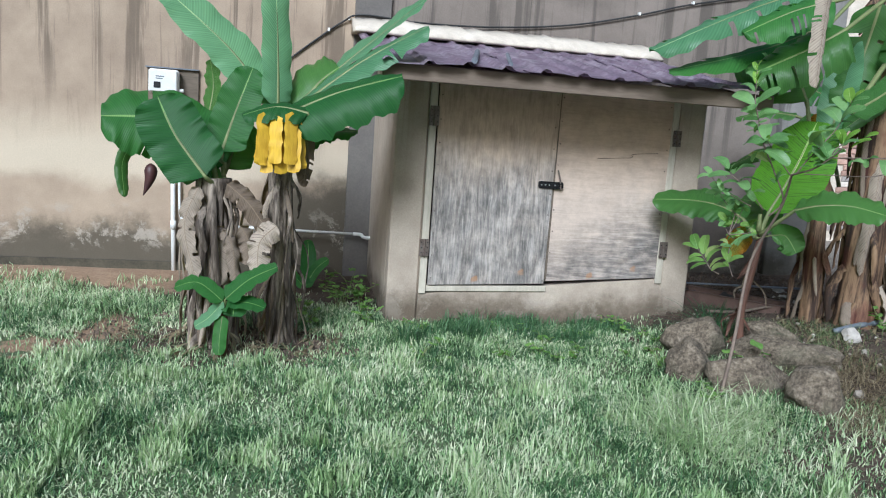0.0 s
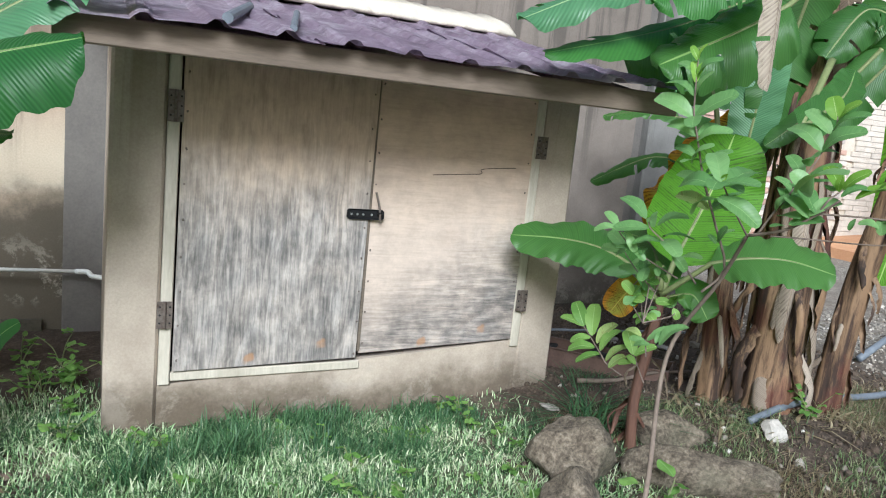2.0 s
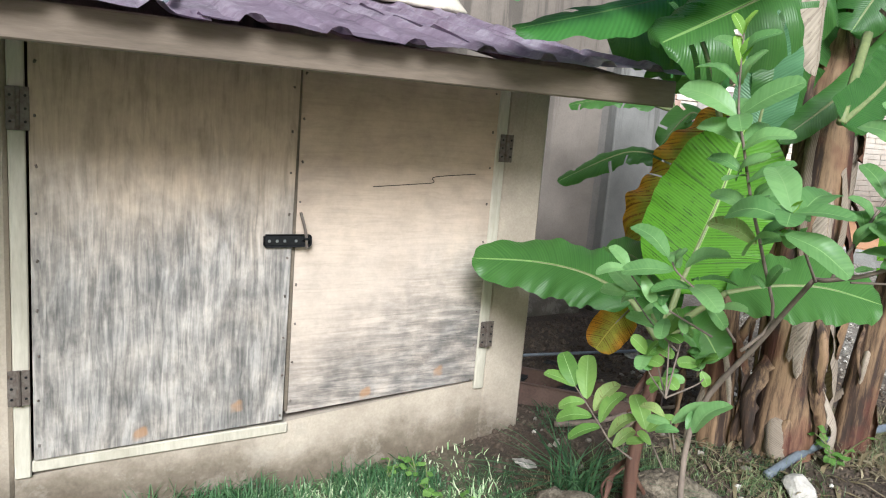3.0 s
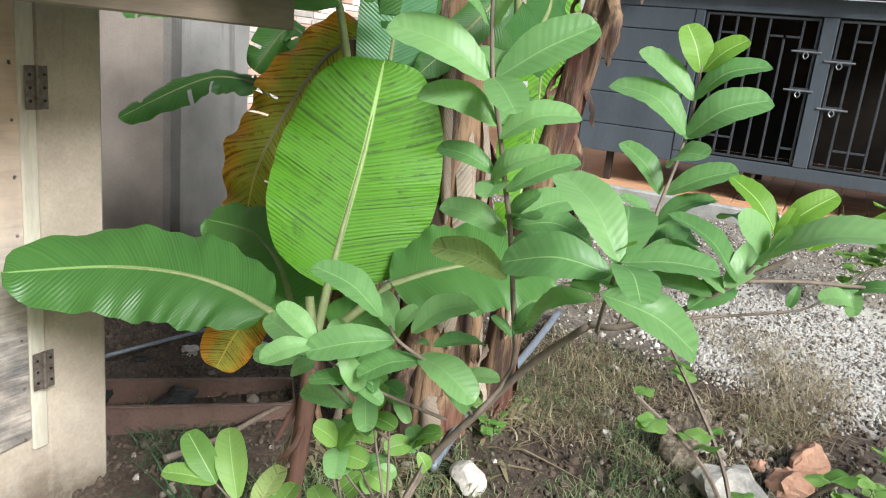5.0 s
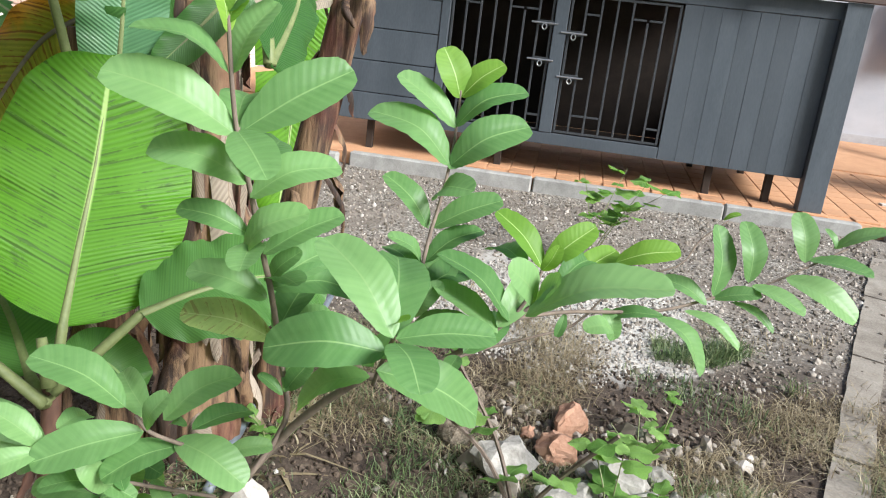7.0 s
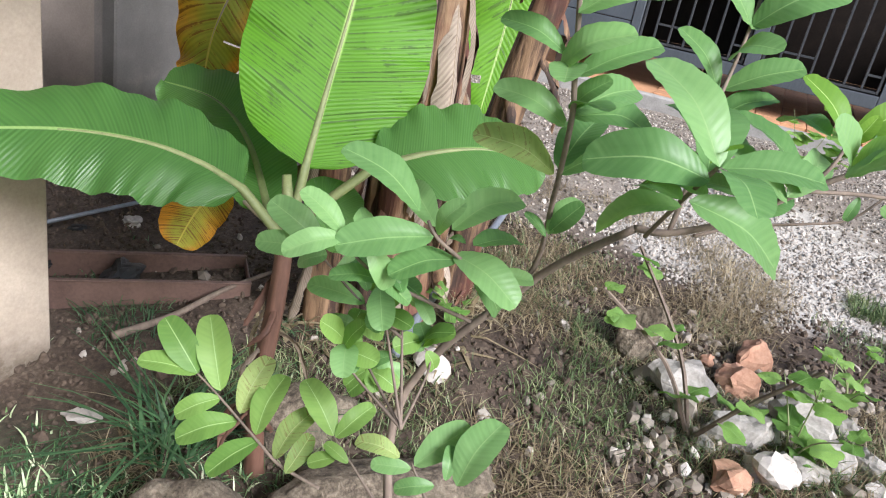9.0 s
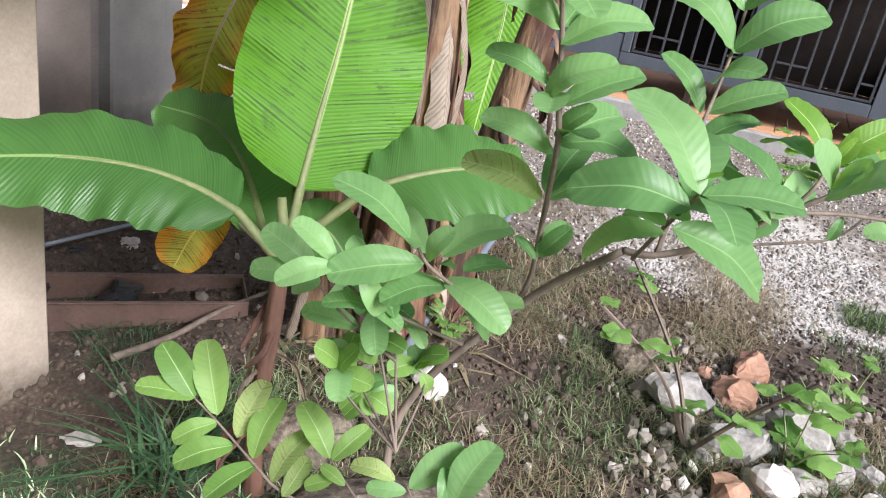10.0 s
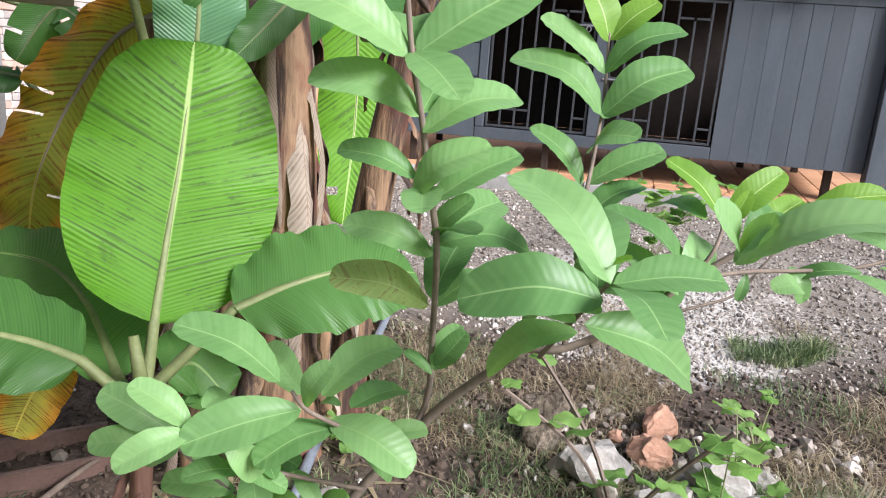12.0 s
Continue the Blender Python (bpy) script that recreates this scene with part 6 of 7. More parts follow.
# ---------------------------------------------------------------- stone-clad wall, house, ladder
def clad_wall():
    w = mesh_object("wall_clad", box((5.2, 7.56, 0.0), (13.5, 7.8, 3.4)), M["mortar"])
    tagged(w, "garden wall faced with thin strips of pink and cream stone", "wall", kind="structure")
    mats = [plain("clad_cream", (0.50, 0.44, 0.37), (0.72, 0.66, 0.58), 0.9, 9.0, relief=0.7, vary=0.15),
            plain("clad_pink", (0.36, 0.22, 0.17), (0.55, 0.38, 0.31), 0.9, 9.0, relief=0.7, vary=0.2),
            plain("clad_grey", (0.28, 0.25, 0.23), (0.48, 0.44, 0.41), 0.9, 9.0, relief=0.7, vary=0.2)]
    shapes = []
    r = random.Random(8)
    for m in mats:
        for ln in (0.24, 0.33, 0.42):
            bm = box((0, -0.022, 0), (ln - 0.008, 0.0, 0.058), 0.007)
            for v in bm.verts:
                v.co.y += r.uniform(-0.004, 0.004)
            ob = part("stone_strip", bm, m, w)
            shapes.append((ob, ln))
    for ob, ln in shapes:
        ob.matrix_parent_inverse = Matrix.Identity(4)
        ob.matrix_basis = Matrix.Translation((5.3 + r.random() * 0.2, 7.558, 0.2 + 0.3 * shapes.index((ob, ln)) * 0.1))
    n = 0
    for row in range(36):
        x, z = 6.2 + r.random() * 0.2, 0.42 + row * 0.0635
        while x < 8.5 and n < 288:
            ob, ln = r.choice(shapes)
            b = new("stone_strip", ob.data)
            b.parent = w
            b.matrix_parent_inverse = Matrix.Identity(4)
            b.matrix_basis = Matrix.Translation((x, 7.558 + r.uniform(-0.006, 0.006), z))
            x += ln
            n += 1
    bm = bmesh.new()
    for row in range(36):
        x, z = 8.6 + r.random() * 0.2, 0.42 + row * 0.0635
        while x < 12.5:
            ln = r.uniform(0.22, 0.42)
            add_box(bm, (x, 7.535 + r.uniform(-0.006, 0.004), z), (x + ln - 0.008, 7.558, z + 0.058))
            x += ln
    far = part("stone_strips", bm, mats[0], w)
    tagged(far, kind="stuff")


clad_wall()


def house():
    w = mesh_object("wall_house", box((12.5, -7, 0.3), (12.8, 8.5, 4.2)), M["house_wall"])
    tagged(w, "pale blue-grey painted house wall behind the paving", "wall", kind="structure")
    part("plinth_stain", box((12.482, -7, 0.3), (12.498, 8.5, 0.86)), plain("stained_paint", (0.30, 0.30, 0.32), (0.46, 0.47, 0.50), 0.8, 4.0), w)
    wn2 = empty("window", (12.45, -2.6, 1.6), "barred window with a pale frame in the house wall", "window", kind="structure")
    part("window_frame", box((12.42, -3.7, 1.72), (12.495, -2.05, 1.82), 0.01), M["pvc"], wn2)
    part("pane", box((12.47, -3.7, 1.83), (12.495, -2.05, 2.9)), plain("dark_glass", (0.10, 0.11, 0.13), (0.20, 0.22, 0.25), 0.15, 1.0), wn2)
    for k in range(9):
        part("bar", tube([(12.43, -2.12 - k * 0.19, 1.82), (12.43, -2.12 - k * 0.19, 2.9)], 0.014, 6), M["steel"], wn2)
    b = empty("fuse_box", (12.45, -1.35, 2.1), "pale metal fuse box with a yellow sticker on the house wall", "fuse box")
    part("box", box((12.30, -1.62, 1.86), (12.495, -1.18, 2.7), 0.02), M["house_wall"], b)
    part("sticker", box((12.294, -1.47, 2.12), (12.299, -1.33, 2.34)), plain("yellow_sticker", (0.6, 0.5, 0.12), (0.75, 0.66, 0.25), 0.5, 20.0), b, "yellow warning sticker")
    part("sticker", box((12.294, -1.52, 2.40), (12.299, -1.26, 2.52)), plain("blue_print", (0.10, 0.35, 0.60), (0.2, 0.5, 0.75), 0.5, 20.0), b, "blue printed arrow")
    l = empty("wooden_ladder", (11.3, -1.3, 0.66), "rough wooden ladder leaning on the house wall", "ladder")
    for y0 in (-1.28, -1.62):
        part("rail", tube([(11.15, y0, 0.63), (12.42, y0 - 0.1, 3.3)], 0.05, 4), M["ladder"], l)
    for k in range(7):
        f = 0.12 + k * 0.13
        p0, p1 = Vector((11.15, -1.2, 0.63)).lerp(Vector((12.42, -1.3, 3.3)), f), Vector((11.15, -1.74, 0.63)).lerp(Vector((12.42, -1.84, 3.3)), f)
        part("rung", tube([p0, p1], 0.035, 4), M["ladder"], l)
    k2 = empty("timber_pen", (9.1, -1.0, 0.5), "grey slatted timber pen on the paving", "pen")
    part("post", tube([(8.95, -0.46, 0.50), (9.05, -0.62, 2.1)], 0.06, 4), M["kennel"], k2)
    for k in range(6):
        part("slat", box((9.06, -2.6, 0.72 + k * 0.22), (9.10, -0.62, 0.92 + k * 0.22), 0.004), M["kennel"], k2)
    part("skid", box((8.7, -1.6, 0.485), (8.78, -0.1, 0.515), 0.004), M["white_stone"], k2, "pale board lying at its foot")


house()


# ---------------------------------------------------------------- stones and rubble
def rock(seed, size, rough=0.16, flat=1.0, cuts=3):
    r = random.Random(seed)
    bm = bmesh.new()
    bmesh.ops.create_icosphere(bm, subdivisions=cuts, radius=1.0)
    planes = [(Vector((r.uniform(-1, 1), r.uniform(-1, 1), r.uniform(-0.8, 1))).normalized(), r.uniform(0.52, 0.8) + (0.12 if cuts > 3 else 0)) for _ in range(11 if cuts < 4 else 7)]
    for v in bm.verts:
        d = v.co.copy()
        for n, k in planes:
            h = d.dot(n)
            if h > k:
                d -= n * (h - k) * 0.97
        d *= 1 + rough * noise.noise(d * 1.7 + Vector((seed, 0, 0))) + rough * 0.45 * noise.noise(d * 5 + Vector((0, seed, 0))) + rough * 0.16 * noise.noise(d * 13 + Vector((0, seed, 4)))
        v.co = Vector((d.x * size[0], d.y * size[1], d.z * size[2] * flat))
    return bm


def put_rock(name, at, size, turn, seed, mat, label, category, group="", rough=0.16, sink=0.55, cuts=3):
    ob = mesh_object(name, rock(seed, size, rough, 1.0, cuts), mat, cuts > 3)
    z = at[2] if len(at) > 2 else ground_z(at[0], at[1]) + size[2] * sink
    ob.matrix_world = pose(at[0], at[1], z, random.Random(seed).uniform(-8, 8), random.Random(seed + 1).uniform(-8, 8), turn)
    return tagged(ob, label, category, group)


for k, (x, y, sx, sy, sz, turn, lab) in enumerate((
        (2.32, 3.61, 0.17, 0.15, 0.16, 10, "rounded pitted laterite boulder at the corner of the stone ring"),
        (2.13, 3.31, 0.13, 0.12, 0.14, 40, "blocky pitted laterite stone set upright in the ring"),
        (2.33, 3.08, 0.22, 0.10, 0.12, -8, "long flat laterite block edging the guava bed"),
        (2.50, 2.84, 0.16, 0.13, 0.13, 20, "rough lump of brown laterite in the ring"),
        (2.69, 3.34, 0.27, 0.13, 0.10, -50, "dark mossy slab lying behind the guava stem"),
        (2.80, 3.66, 0.16, 0.11, 0.09, -25, "grey-brown slab half sunk in the earth"))):
    put_rock("laterite_stone", (x, y), (sx, sy, sz), turn, 20 + k, M["laterite"], lab, "stone", "stones round the guava", 0.20, 0.4, 4)
put_rock("white_stone", (3.17, 3.45), (0.07, 0.058, 0.052), 20, 40, M["white_stone"], "pale rounded stone lying on the earth", "stone", rough=0.1, sink=0.3)
put_rock("dark_clod", (3.76, 2.95), (0.10, 0.09, 0.15), 0, 42, M["laterite"], "dark rough clod of stone standing in dry grass", "stone")
put_rock("dark_clod", (3.90, 3.02), (0.05, 0.05, 0.07), 0, 43, M["laterite"], "small dark stone beside the clod", "stone")
put_rock("white_stone", (3.72, 3.19), (0.026, 0.02, 0.022), 50, 44, M["white_stone"], "small white stone chip in dry grass", "stone", rough=0.25)
rr = random.Random(6)
for k, (x, y, s, m) in enumerate(((3.60, 2.78, 0.12, 0), (3.44, 2.60, 0.13, 0), (3.60, 2.42, 0.11, 0), (3.24, 2.59, 0.08, 1), (3.34, 2.48, 0.09, 2), (3.40, 2.40, 0.07, 0), (3.50, 2.33, 0.08, 0),
                                  (3.73, 2.62, 0.09, 1), (3.95, 2.58, 0.10, 1), (3.70, 2.30, 0.07, 0), (3.56, 2.24, 0.06, 0), (3.30, 2.30, 0.06, 0), (3.44, 2.22, 0.05, 2), (3.78, 2.46, 0.06, 0),
                                  (3.22, 2.42, 0.05, 0), (3.86, 2.38, 0.05, 2), (3.64, 2.15, 0.05, 0), (3.50, 2.50, 0.05, 2), (3.36, 2.68, 0.04, 0), (3.84, 2.72, 0.05, 1), (3.66, 2.52, 0.04, 2))):
    mm, lab = ((M["rubble"], "broken lump of grey concrete in the rubble heap"), (M["brickbit"], "broken orange brick in the rubble heap"), (M["white_stone"], "pale stone chip in the rubble heap"))[m]
    put_rock("rubble_lump", (x, y), (s, s * rr.uniform(0.65, 0.95), s * rr.uniform(0.55, 0.8)), rr.uniform(0, 180), 60 + k, mm, lab, "rubble", "rubble heap", 0.3, 0.45, 3)


def scatter(name, n, area, size, mat, label, seed, keep=lambda x, y: True, kind="stuff"):
    r = random.Random(seed)
    bm = bmesh.new()
    made = 0
    verts, faces = [], []
    base = bmesh.new()
    bmesh.ops.create_icosphere(base, subdivisions=1, radius=1.0)
    bv, bf = [v.co.copy() for v in base.verts], [[v.index for v in f.verts] for f in base.faces]
    base.free()
    while made < n:
        x, y = r.uniform(area[0], area[1]), r.uniform(area[2], area[3])
        made += 1
        if not keep(x, y):
            continue
        s = r.uniform(*size) * (2.0 if r.random() < 0.06 else 1)
        q = Euler((r.uniform(0, 6), r.uniform(0, 6), r.uniform(0, 6))).to_matrix()
        sc = Vector((s, s * r.uniform(0.6, 1), s * r.uniform(0.4, 0.8)))
        o = len(verts)
        z = ground_z(x, y) + s * 0.25
        for c in bv:
            p = q @ (Vector((c.x * sc.x, c.y * sc.y, c.z * sc.z)) * r.uniform(0.8, 1.15))
            verts.append((p.x + x, p.y + y, p.z + z))
        faces += [[i + o for i in f] for f in bf]
    me = bpy.data.meshes.new(name)
    me.from_pydata(verts, [], faces)
    me.materials.append(mat)
    bm.free()
    return tagged(new(name, me), label, "gravel", kind=kind)


def pebble_mat():
    mat, nt, bsdf = nodes_of("pebbles", 0.85)
    g = nt.nodes.new("ShaderNodeNewGeometry")
    col = ramp(nt, g.outputs["Random Per Island"], [(0.0, (0.08, 0.065, 0.05)), (0.45, (0.21, 0.18, 0.145)), (0.85, (0.36, 0.32, 0.275)), (1.0, (0.62, 0.58, 0.53))])
    paint(nt, bsdf, col)
    return mat


M["pebble"] = pebble_mat()
scatter("gravel", 16000, (4.5, 7.75, 0.3, 5.2), (0.005, 0.012), M["pebble"], "loose pale gravel covering the yard", 1)
scatter("pale_chippings", 8000, (4.35, 6.0, 1.85, 3.4), (0.004, 0.010), plain("pale_chips", (0.25, 0.23, 0.20), (0.47, 0.44, 0.40), 0.9, 30.0), "heap of pale stone chippings spread on the yard", 5,
        keep=lambda x, y: ((x - 5.15) / 0.8) ** 2 + ((y - 2.65) / 0.72) ** 2 + 0.5 * noise.noise((x * 3, y * 3, 0)) < 0.9)
scatter("earth_crumbs", 15000, (2.1, 4.6, 1.6, 5.5), (0.003, 0.013), plain("soil_crumbs", (0.022, 0.015, 0.011), (0.15, 0.11, 0.08), 0.95, 20.0), "dark crumbs of earth and grit", 2)
scatter("clump_crumbs", 2600, (-1.0, 0.6, 3.55, 4.5), (0.003, 0.012), plain("dark_soil_crumbs", (0.04, 0.028, 0.02), (0.20, 0.15, 0.11), 0.95, 20.0), "crumbs of brown earth under the banana clump", 12)
scatter("stone_chips", 380, (2.6, 4.4, 1.7, 4.6), (0.007, 0.02), M["pebble"], "scattered stone chips on the earth", 3)
scatter("rubble_chips", 420, (3.1, 4.1, 1.9, 2.9), (0.012, 0.03), M["pebble"], "small broken pieces between the rubble", 4)


# ---------------------------------------------------------------- troughs, pipe, stick, litter
def trough(at, turn, length, label):
    t = empty("metal_trough", pose(at[0], at[1], at[2], 0, 0, turn), label, "trough")
    w, h, k = 0.19, 0.10, 0.006
    def side(lo, hi):
        ob = part("panel", box(lo, hi, 0.002), M["rust"], t)
        ob.matrix_parent_inverse = Matrix.Identity(4)
    side((0, 0, 0), (length, k, h))
    side((0, w - k, 0), (length, w, h))
    side((0, k, 0), (length, w - k, k))
    side((0, k, k), (k, w - k, h))
    side((length - k, k, k), (length, w - k, h))
    side((0, -0.012, h + 0.0005), (length, k, h + 0.005))
    side((0, w - k, h + 0.0005), (length, w + 0.012, h + 0.005))
    return t


trough((2.76, 4.60, 0.165), -48, 0.66, "brown painted metal trough lying on the earth beside the shed")
p = mesh_object("grey_pipe", tube(bend([(3.15, 3.56, ground_z(3.15, 3.56) + 0.02), (3.5, 3.60, ground_z(3.5, 3.6) + 0.03), (4.1, 3.66, ground_z(4.1, 3.66) + 0.04), (4.75, 3.74, ground_z(4.75, 3.74) + 0.04)], 20), 0.016, 10), M["pvc_grey"], True)
tagged(p, "grey plastic pipe lying on the ground by the banana trunks", "pipe")
p = mesh_object("grey_pipe", tube([(4.65, 4.17, ground_z(4.65, 4.17) + 0.03), (5.9, 4.7, ground_z(5.9, 4.7) + 0.03)], 0.02, 10), M["pvc_grey"], True)
tagged(p, "length of grey pipe lying across the gravel", "pipe")
p = mesh_object("white_pipe", tube([(2.80, 4.95, 0.245), (3.9, 4.72, 0.265)], 0.008, 8), M["pvc_grey"], True)
tagged(p, "thin grey pipe on the ground beside the shed", "pipe")
p = mesh_object("dry_branch", tube(bend([(2.80, 4.28, 0.185), (2.98, 4.22, 0.20), (3.14, 4.16, 0.25), (3.33, 4.10, 0.27)], 14), [0.013 - 0.0005 * k for k in range(15)], 7), M["bark"], True)
tagged(p, "dry grey branch leaning by the trough", "branch")
for k, (x, y, s, mat, lab) in enumerate(((2.86, 4.66, 0.09, "cable", "crumpled black plastic bag in the trough"), (3.02, 4.46, 0.10, "cable", "crumpled black plastic bag in the trough"),
                                         (3.35, 4.75, 0.05, "white_stone", "scrap of white paper on the earth"), (3.55, 4.55, 0.05, "white_stone", "scrap of white paper on the earth"), (2.55, 4.12, 0.05, "white_stone", "scrap of pale litter on the earth"),
                                         (3.20, 4.85, 0.04, "cable", "scrap of dark plastic on the earth"), (3.68, 4.78, 0.06, "rubble", "grey stone beside the wall"))):
    inside = (0.035 if k < 2 else 0.0)
    put_rock("litter", (x, y, ground_z(x, y) + s * 0.2 + inside), (s, s * 0.7, s * 0.35), 30 * k, 90 + k, M[mat], lab, "litter", "litter", 0.6, 0.3, 3)


def slab_strip():
    """A worn concrete edging strip, cracked in lengths, and the trodden path beside it."""
    w = Vector((0.935, -0.355, 0)).normalized()
    s = Vector((w.y, -w.x, 0))
    a = Vector((3.15, 1.995, 0))
    for k in range(4):
        p0, p1 = a + w * (k * 1.08), a + w * (k * 1.08 + 1.055)
        bm = bmesh.new()
        n = 12
        rows = []
        for i in range(n + 1):
            p = p0.lerp(p1, i / n)
            j0, j1 = 0.012 * noise.noise((p.x * 5, p.y * 5, 1)), 0.012 * noise.noise((p.x * 5, p.y * 5, 9))
            q0, q1 = p + s * (0.0 + j0), p + s * (0.135 + j1)
            rows.append([bm.verts.new((q0.x, q0.y, ground_z(q0.x, q0.y) - 0.05)), bm.verts.new((q0.x, q0.y, ground_z(q0.x, q0.y) + 0.014)),
                         bm.verts.new((q1.x, q1.y, ground_z(q1.x, q1.y) + 0.013)), bm.verts.new((q1.x, q1.y, ground_z(q1.x, q1.y) - 0.05))])
        for b, c in zip(rows, rows[1:]):
            for q in range(3):
                bm.faces.new((b[q], c[q], c[q + 1], b[q + 1]))
        bm.faces.new(rows[0])
        bm.faces.new(rows[-1][::-1])
        bmesh.ops.recalc_face_normals(bm, faces=bm.faces)
        tagged(mesh_object("edging_strip", bm, M["worn_concrete"]), "worn concrete edging strip sunk in the ground", "edging", "edging strips")


slab_strip()


# ---------------------------------------------------------------- weeds and grass
def weed_leaf_mesh(name, lobes, mat):
    bm = bmesh.new()
    uv = bm.loops.layers.uv.new("UVMap")
    ring = []
    n = 22
    for i in range(n):
        a = -math.pi + 2 * math.pi * i / n
        rad = 0.5 * (0.72 + 0.28 * abs(math.cos(lobes * a / 2))) if lobes else 0.42
        ring.append(bm.verts.new((0.5 + rad * math.cos(a), rad * (0.95 if lobes else 0.62) * math.sin(a), 0.06 * math.cos(3 * a) - 0.05 * math.cos(a))))
    c = bm.verts.new((0.42, 0, 0.05))
    for i in range(n):
        f = bm.faces.new((c, ring[i], ring[(i + 1) % n]))
        for lp in f.loops:
            lp[uv].uv = (0.5 + lp.vert.co.y, lp.vert.co.x)
    me = bpy.data.meshes.new(name)
    bm.to_mesh(me)
    bm.free()
    me.materials.append(mat)
    me.polygons.foreach_set("use_smooth", [True] * len(me.polygons))
    return me


WEED_ROUND = weed_leaf_mesh("weed_leaf", 0, M["weed"])
WEED_LOBED = weed_leaf_mesh("weed_leaf", 5, M["weed"])


def weed(at, height, leaves, size, seed, mesh, label, name="weed", spread=0.8, bark=False, arms=3):
    r = random.Random(seed)
    z = ground_z(*at[:2])
    t = empty(name, (at[0], at[1], z), label, "weed", "weeds")
    tips = []
    for k in range(arms):
        a = r.uniform(0, 6.28)
        d = Vector((math.cos(a), math.sin(a), 0))
        p0 = Vector((at[0], at[1], z - 0.01))
        line = [p0, p0 + Vector((0, 0, height * 0.5)) + d * spread * height * 0.25, p0 + Vector((0, 0, height * r.uniform(0.7, 1.05))) + d * spread * height * r.uniform(0.5, 0.9)]
        pts = bend(line, 10)
        part("stem", tube(pts, [0.0035 + 0.004 * bark - 0.0002 * i for i in range(11)], 5), M["bark"] if bark else M["green_stem"], t)
        tips.append(pts)
    for k in range(leaves):
        pts = tips[k % arms]
        p = pts[r.randint(3, 10)]
        a = r.uniform(0, 6.28)
        way = Vector((math.cos(a), math.sin(a), r.uniform(-0.1, 0.5)))
        set_leaf(t, p, way, (r.uniform(-.3, .3), r.uniform(-.3, .3), 1), size * r.uniform(0.6, 1.15), mesh)
    return t


wr = random.Random(77)
# lobed seedlings among the rubble, and the one by the kerb
weed((3.37, 2.72), 0.42, 18, 0.085, 1, WEED_LOBED, "woody weed with lobed pale leaves in the rubble", bark=True, spread=1.2)
weed((3.42, 2.46), 0.22, 14, 0.09, 2, WEED_LOBED, "lobed green weed growing through the rubble")
weed((3.72, 2.36), 0.20, 12, 0.08, 3, WEED_LOBED, "lobed green weed growing through the rubble")
weed((3.95, 2.26), 0.18, 12, 0.07, 4, WEED_LOBED, "lobed green weed at the edge of the rubble")
weed((5.95, 2.52), 0.58, 46, 0.12, 5, WEED_LOBED, "spindly weed with feathery pale leaves by the kerb", spread=1.0, arms=4)
weed((3.42, 3.50), 0.16, 12, 0.07, 6, WEED_ROUND, "small round-leaved weed at the trunk foot")
weed((2.42, 3.22), 0.16, 8, 0.09, 7, WEED_ROUND, "broad-leaved seedling inside the stone ring")
weed((2.02, 2.95), 0.12, 12, 0.06, 8, WEED_ROUND, "small green weed beside the stones")
weed((2.05, 3.45), 0.14, 8, 0.06, 9, WEED_ROUND, "pale green seedling on bare earth")
weed((2.15, 4.12), 0.10, 6, 0.05, 10, WEED_ROUND, "small seedling on bare earth by the shed")
for k in range(16):
    weed((wr.uniform(0.15, 0.70), wr.uniform(4.2, 5.4)), wr.uniform(0.08, 0.2), 12, 0.06, 100 + k, WEED_ROUND, "low round-leaved weed in the strip beside the shed")
for k in range(26):
    weed((wr.uniform(0.8, 2.3), wr.uniform(3.6, 4.3)), wr.uniform(0.04, 0.10), 9, 0.045, 200 + k, WEED_ROUND, "low round-leaved weed in the grass by the shed")


def lawn_density(x, y):
    n = noise.noise((x * 1.3, y * 1.3, 4.0)) * 0.5 + noise.noise((x * 4.1, y * 4.1, 8.0)) * 0.35
    d = 1.0 - smooth(x + n * 0.7, 1.9, 2.7) * smooth(y, 1.5, 2.2)
    d *= smooth(x + n * 0.6, -3.1, -2.1) * smooth(y + n * 0.5, 1.0, 1.9)
    top = 0.55 * smooth(-x, 0.3, 0.9)
    d *= 1 - smooth(y + n * 0.8, 4.35 + top, 4.9 + top)
    for cx, cy, rx, ry in ((-0.80, 4.08, 0.15, 0.30), (-1.08, 3.78, 0.28, 0.15), (-1.75, 4.35, 0.28, 0.18)):
        d *= 0.04 + 0.96 * smooth(((x - cx + n * 0.15) / rx) ** 2 + ((y - cy + n * 0.2) / ry) ** 2, 0.4, 1.4)
    foot = ((x + 0.15 + n * 0.2) / 0.75) ** 2 + ((y - 3.95 + n * 0.25) / 0.36) ** 2
    d *= 0.12 + 0.88 * smooth(foot, 0.3, 1.0)
    return d


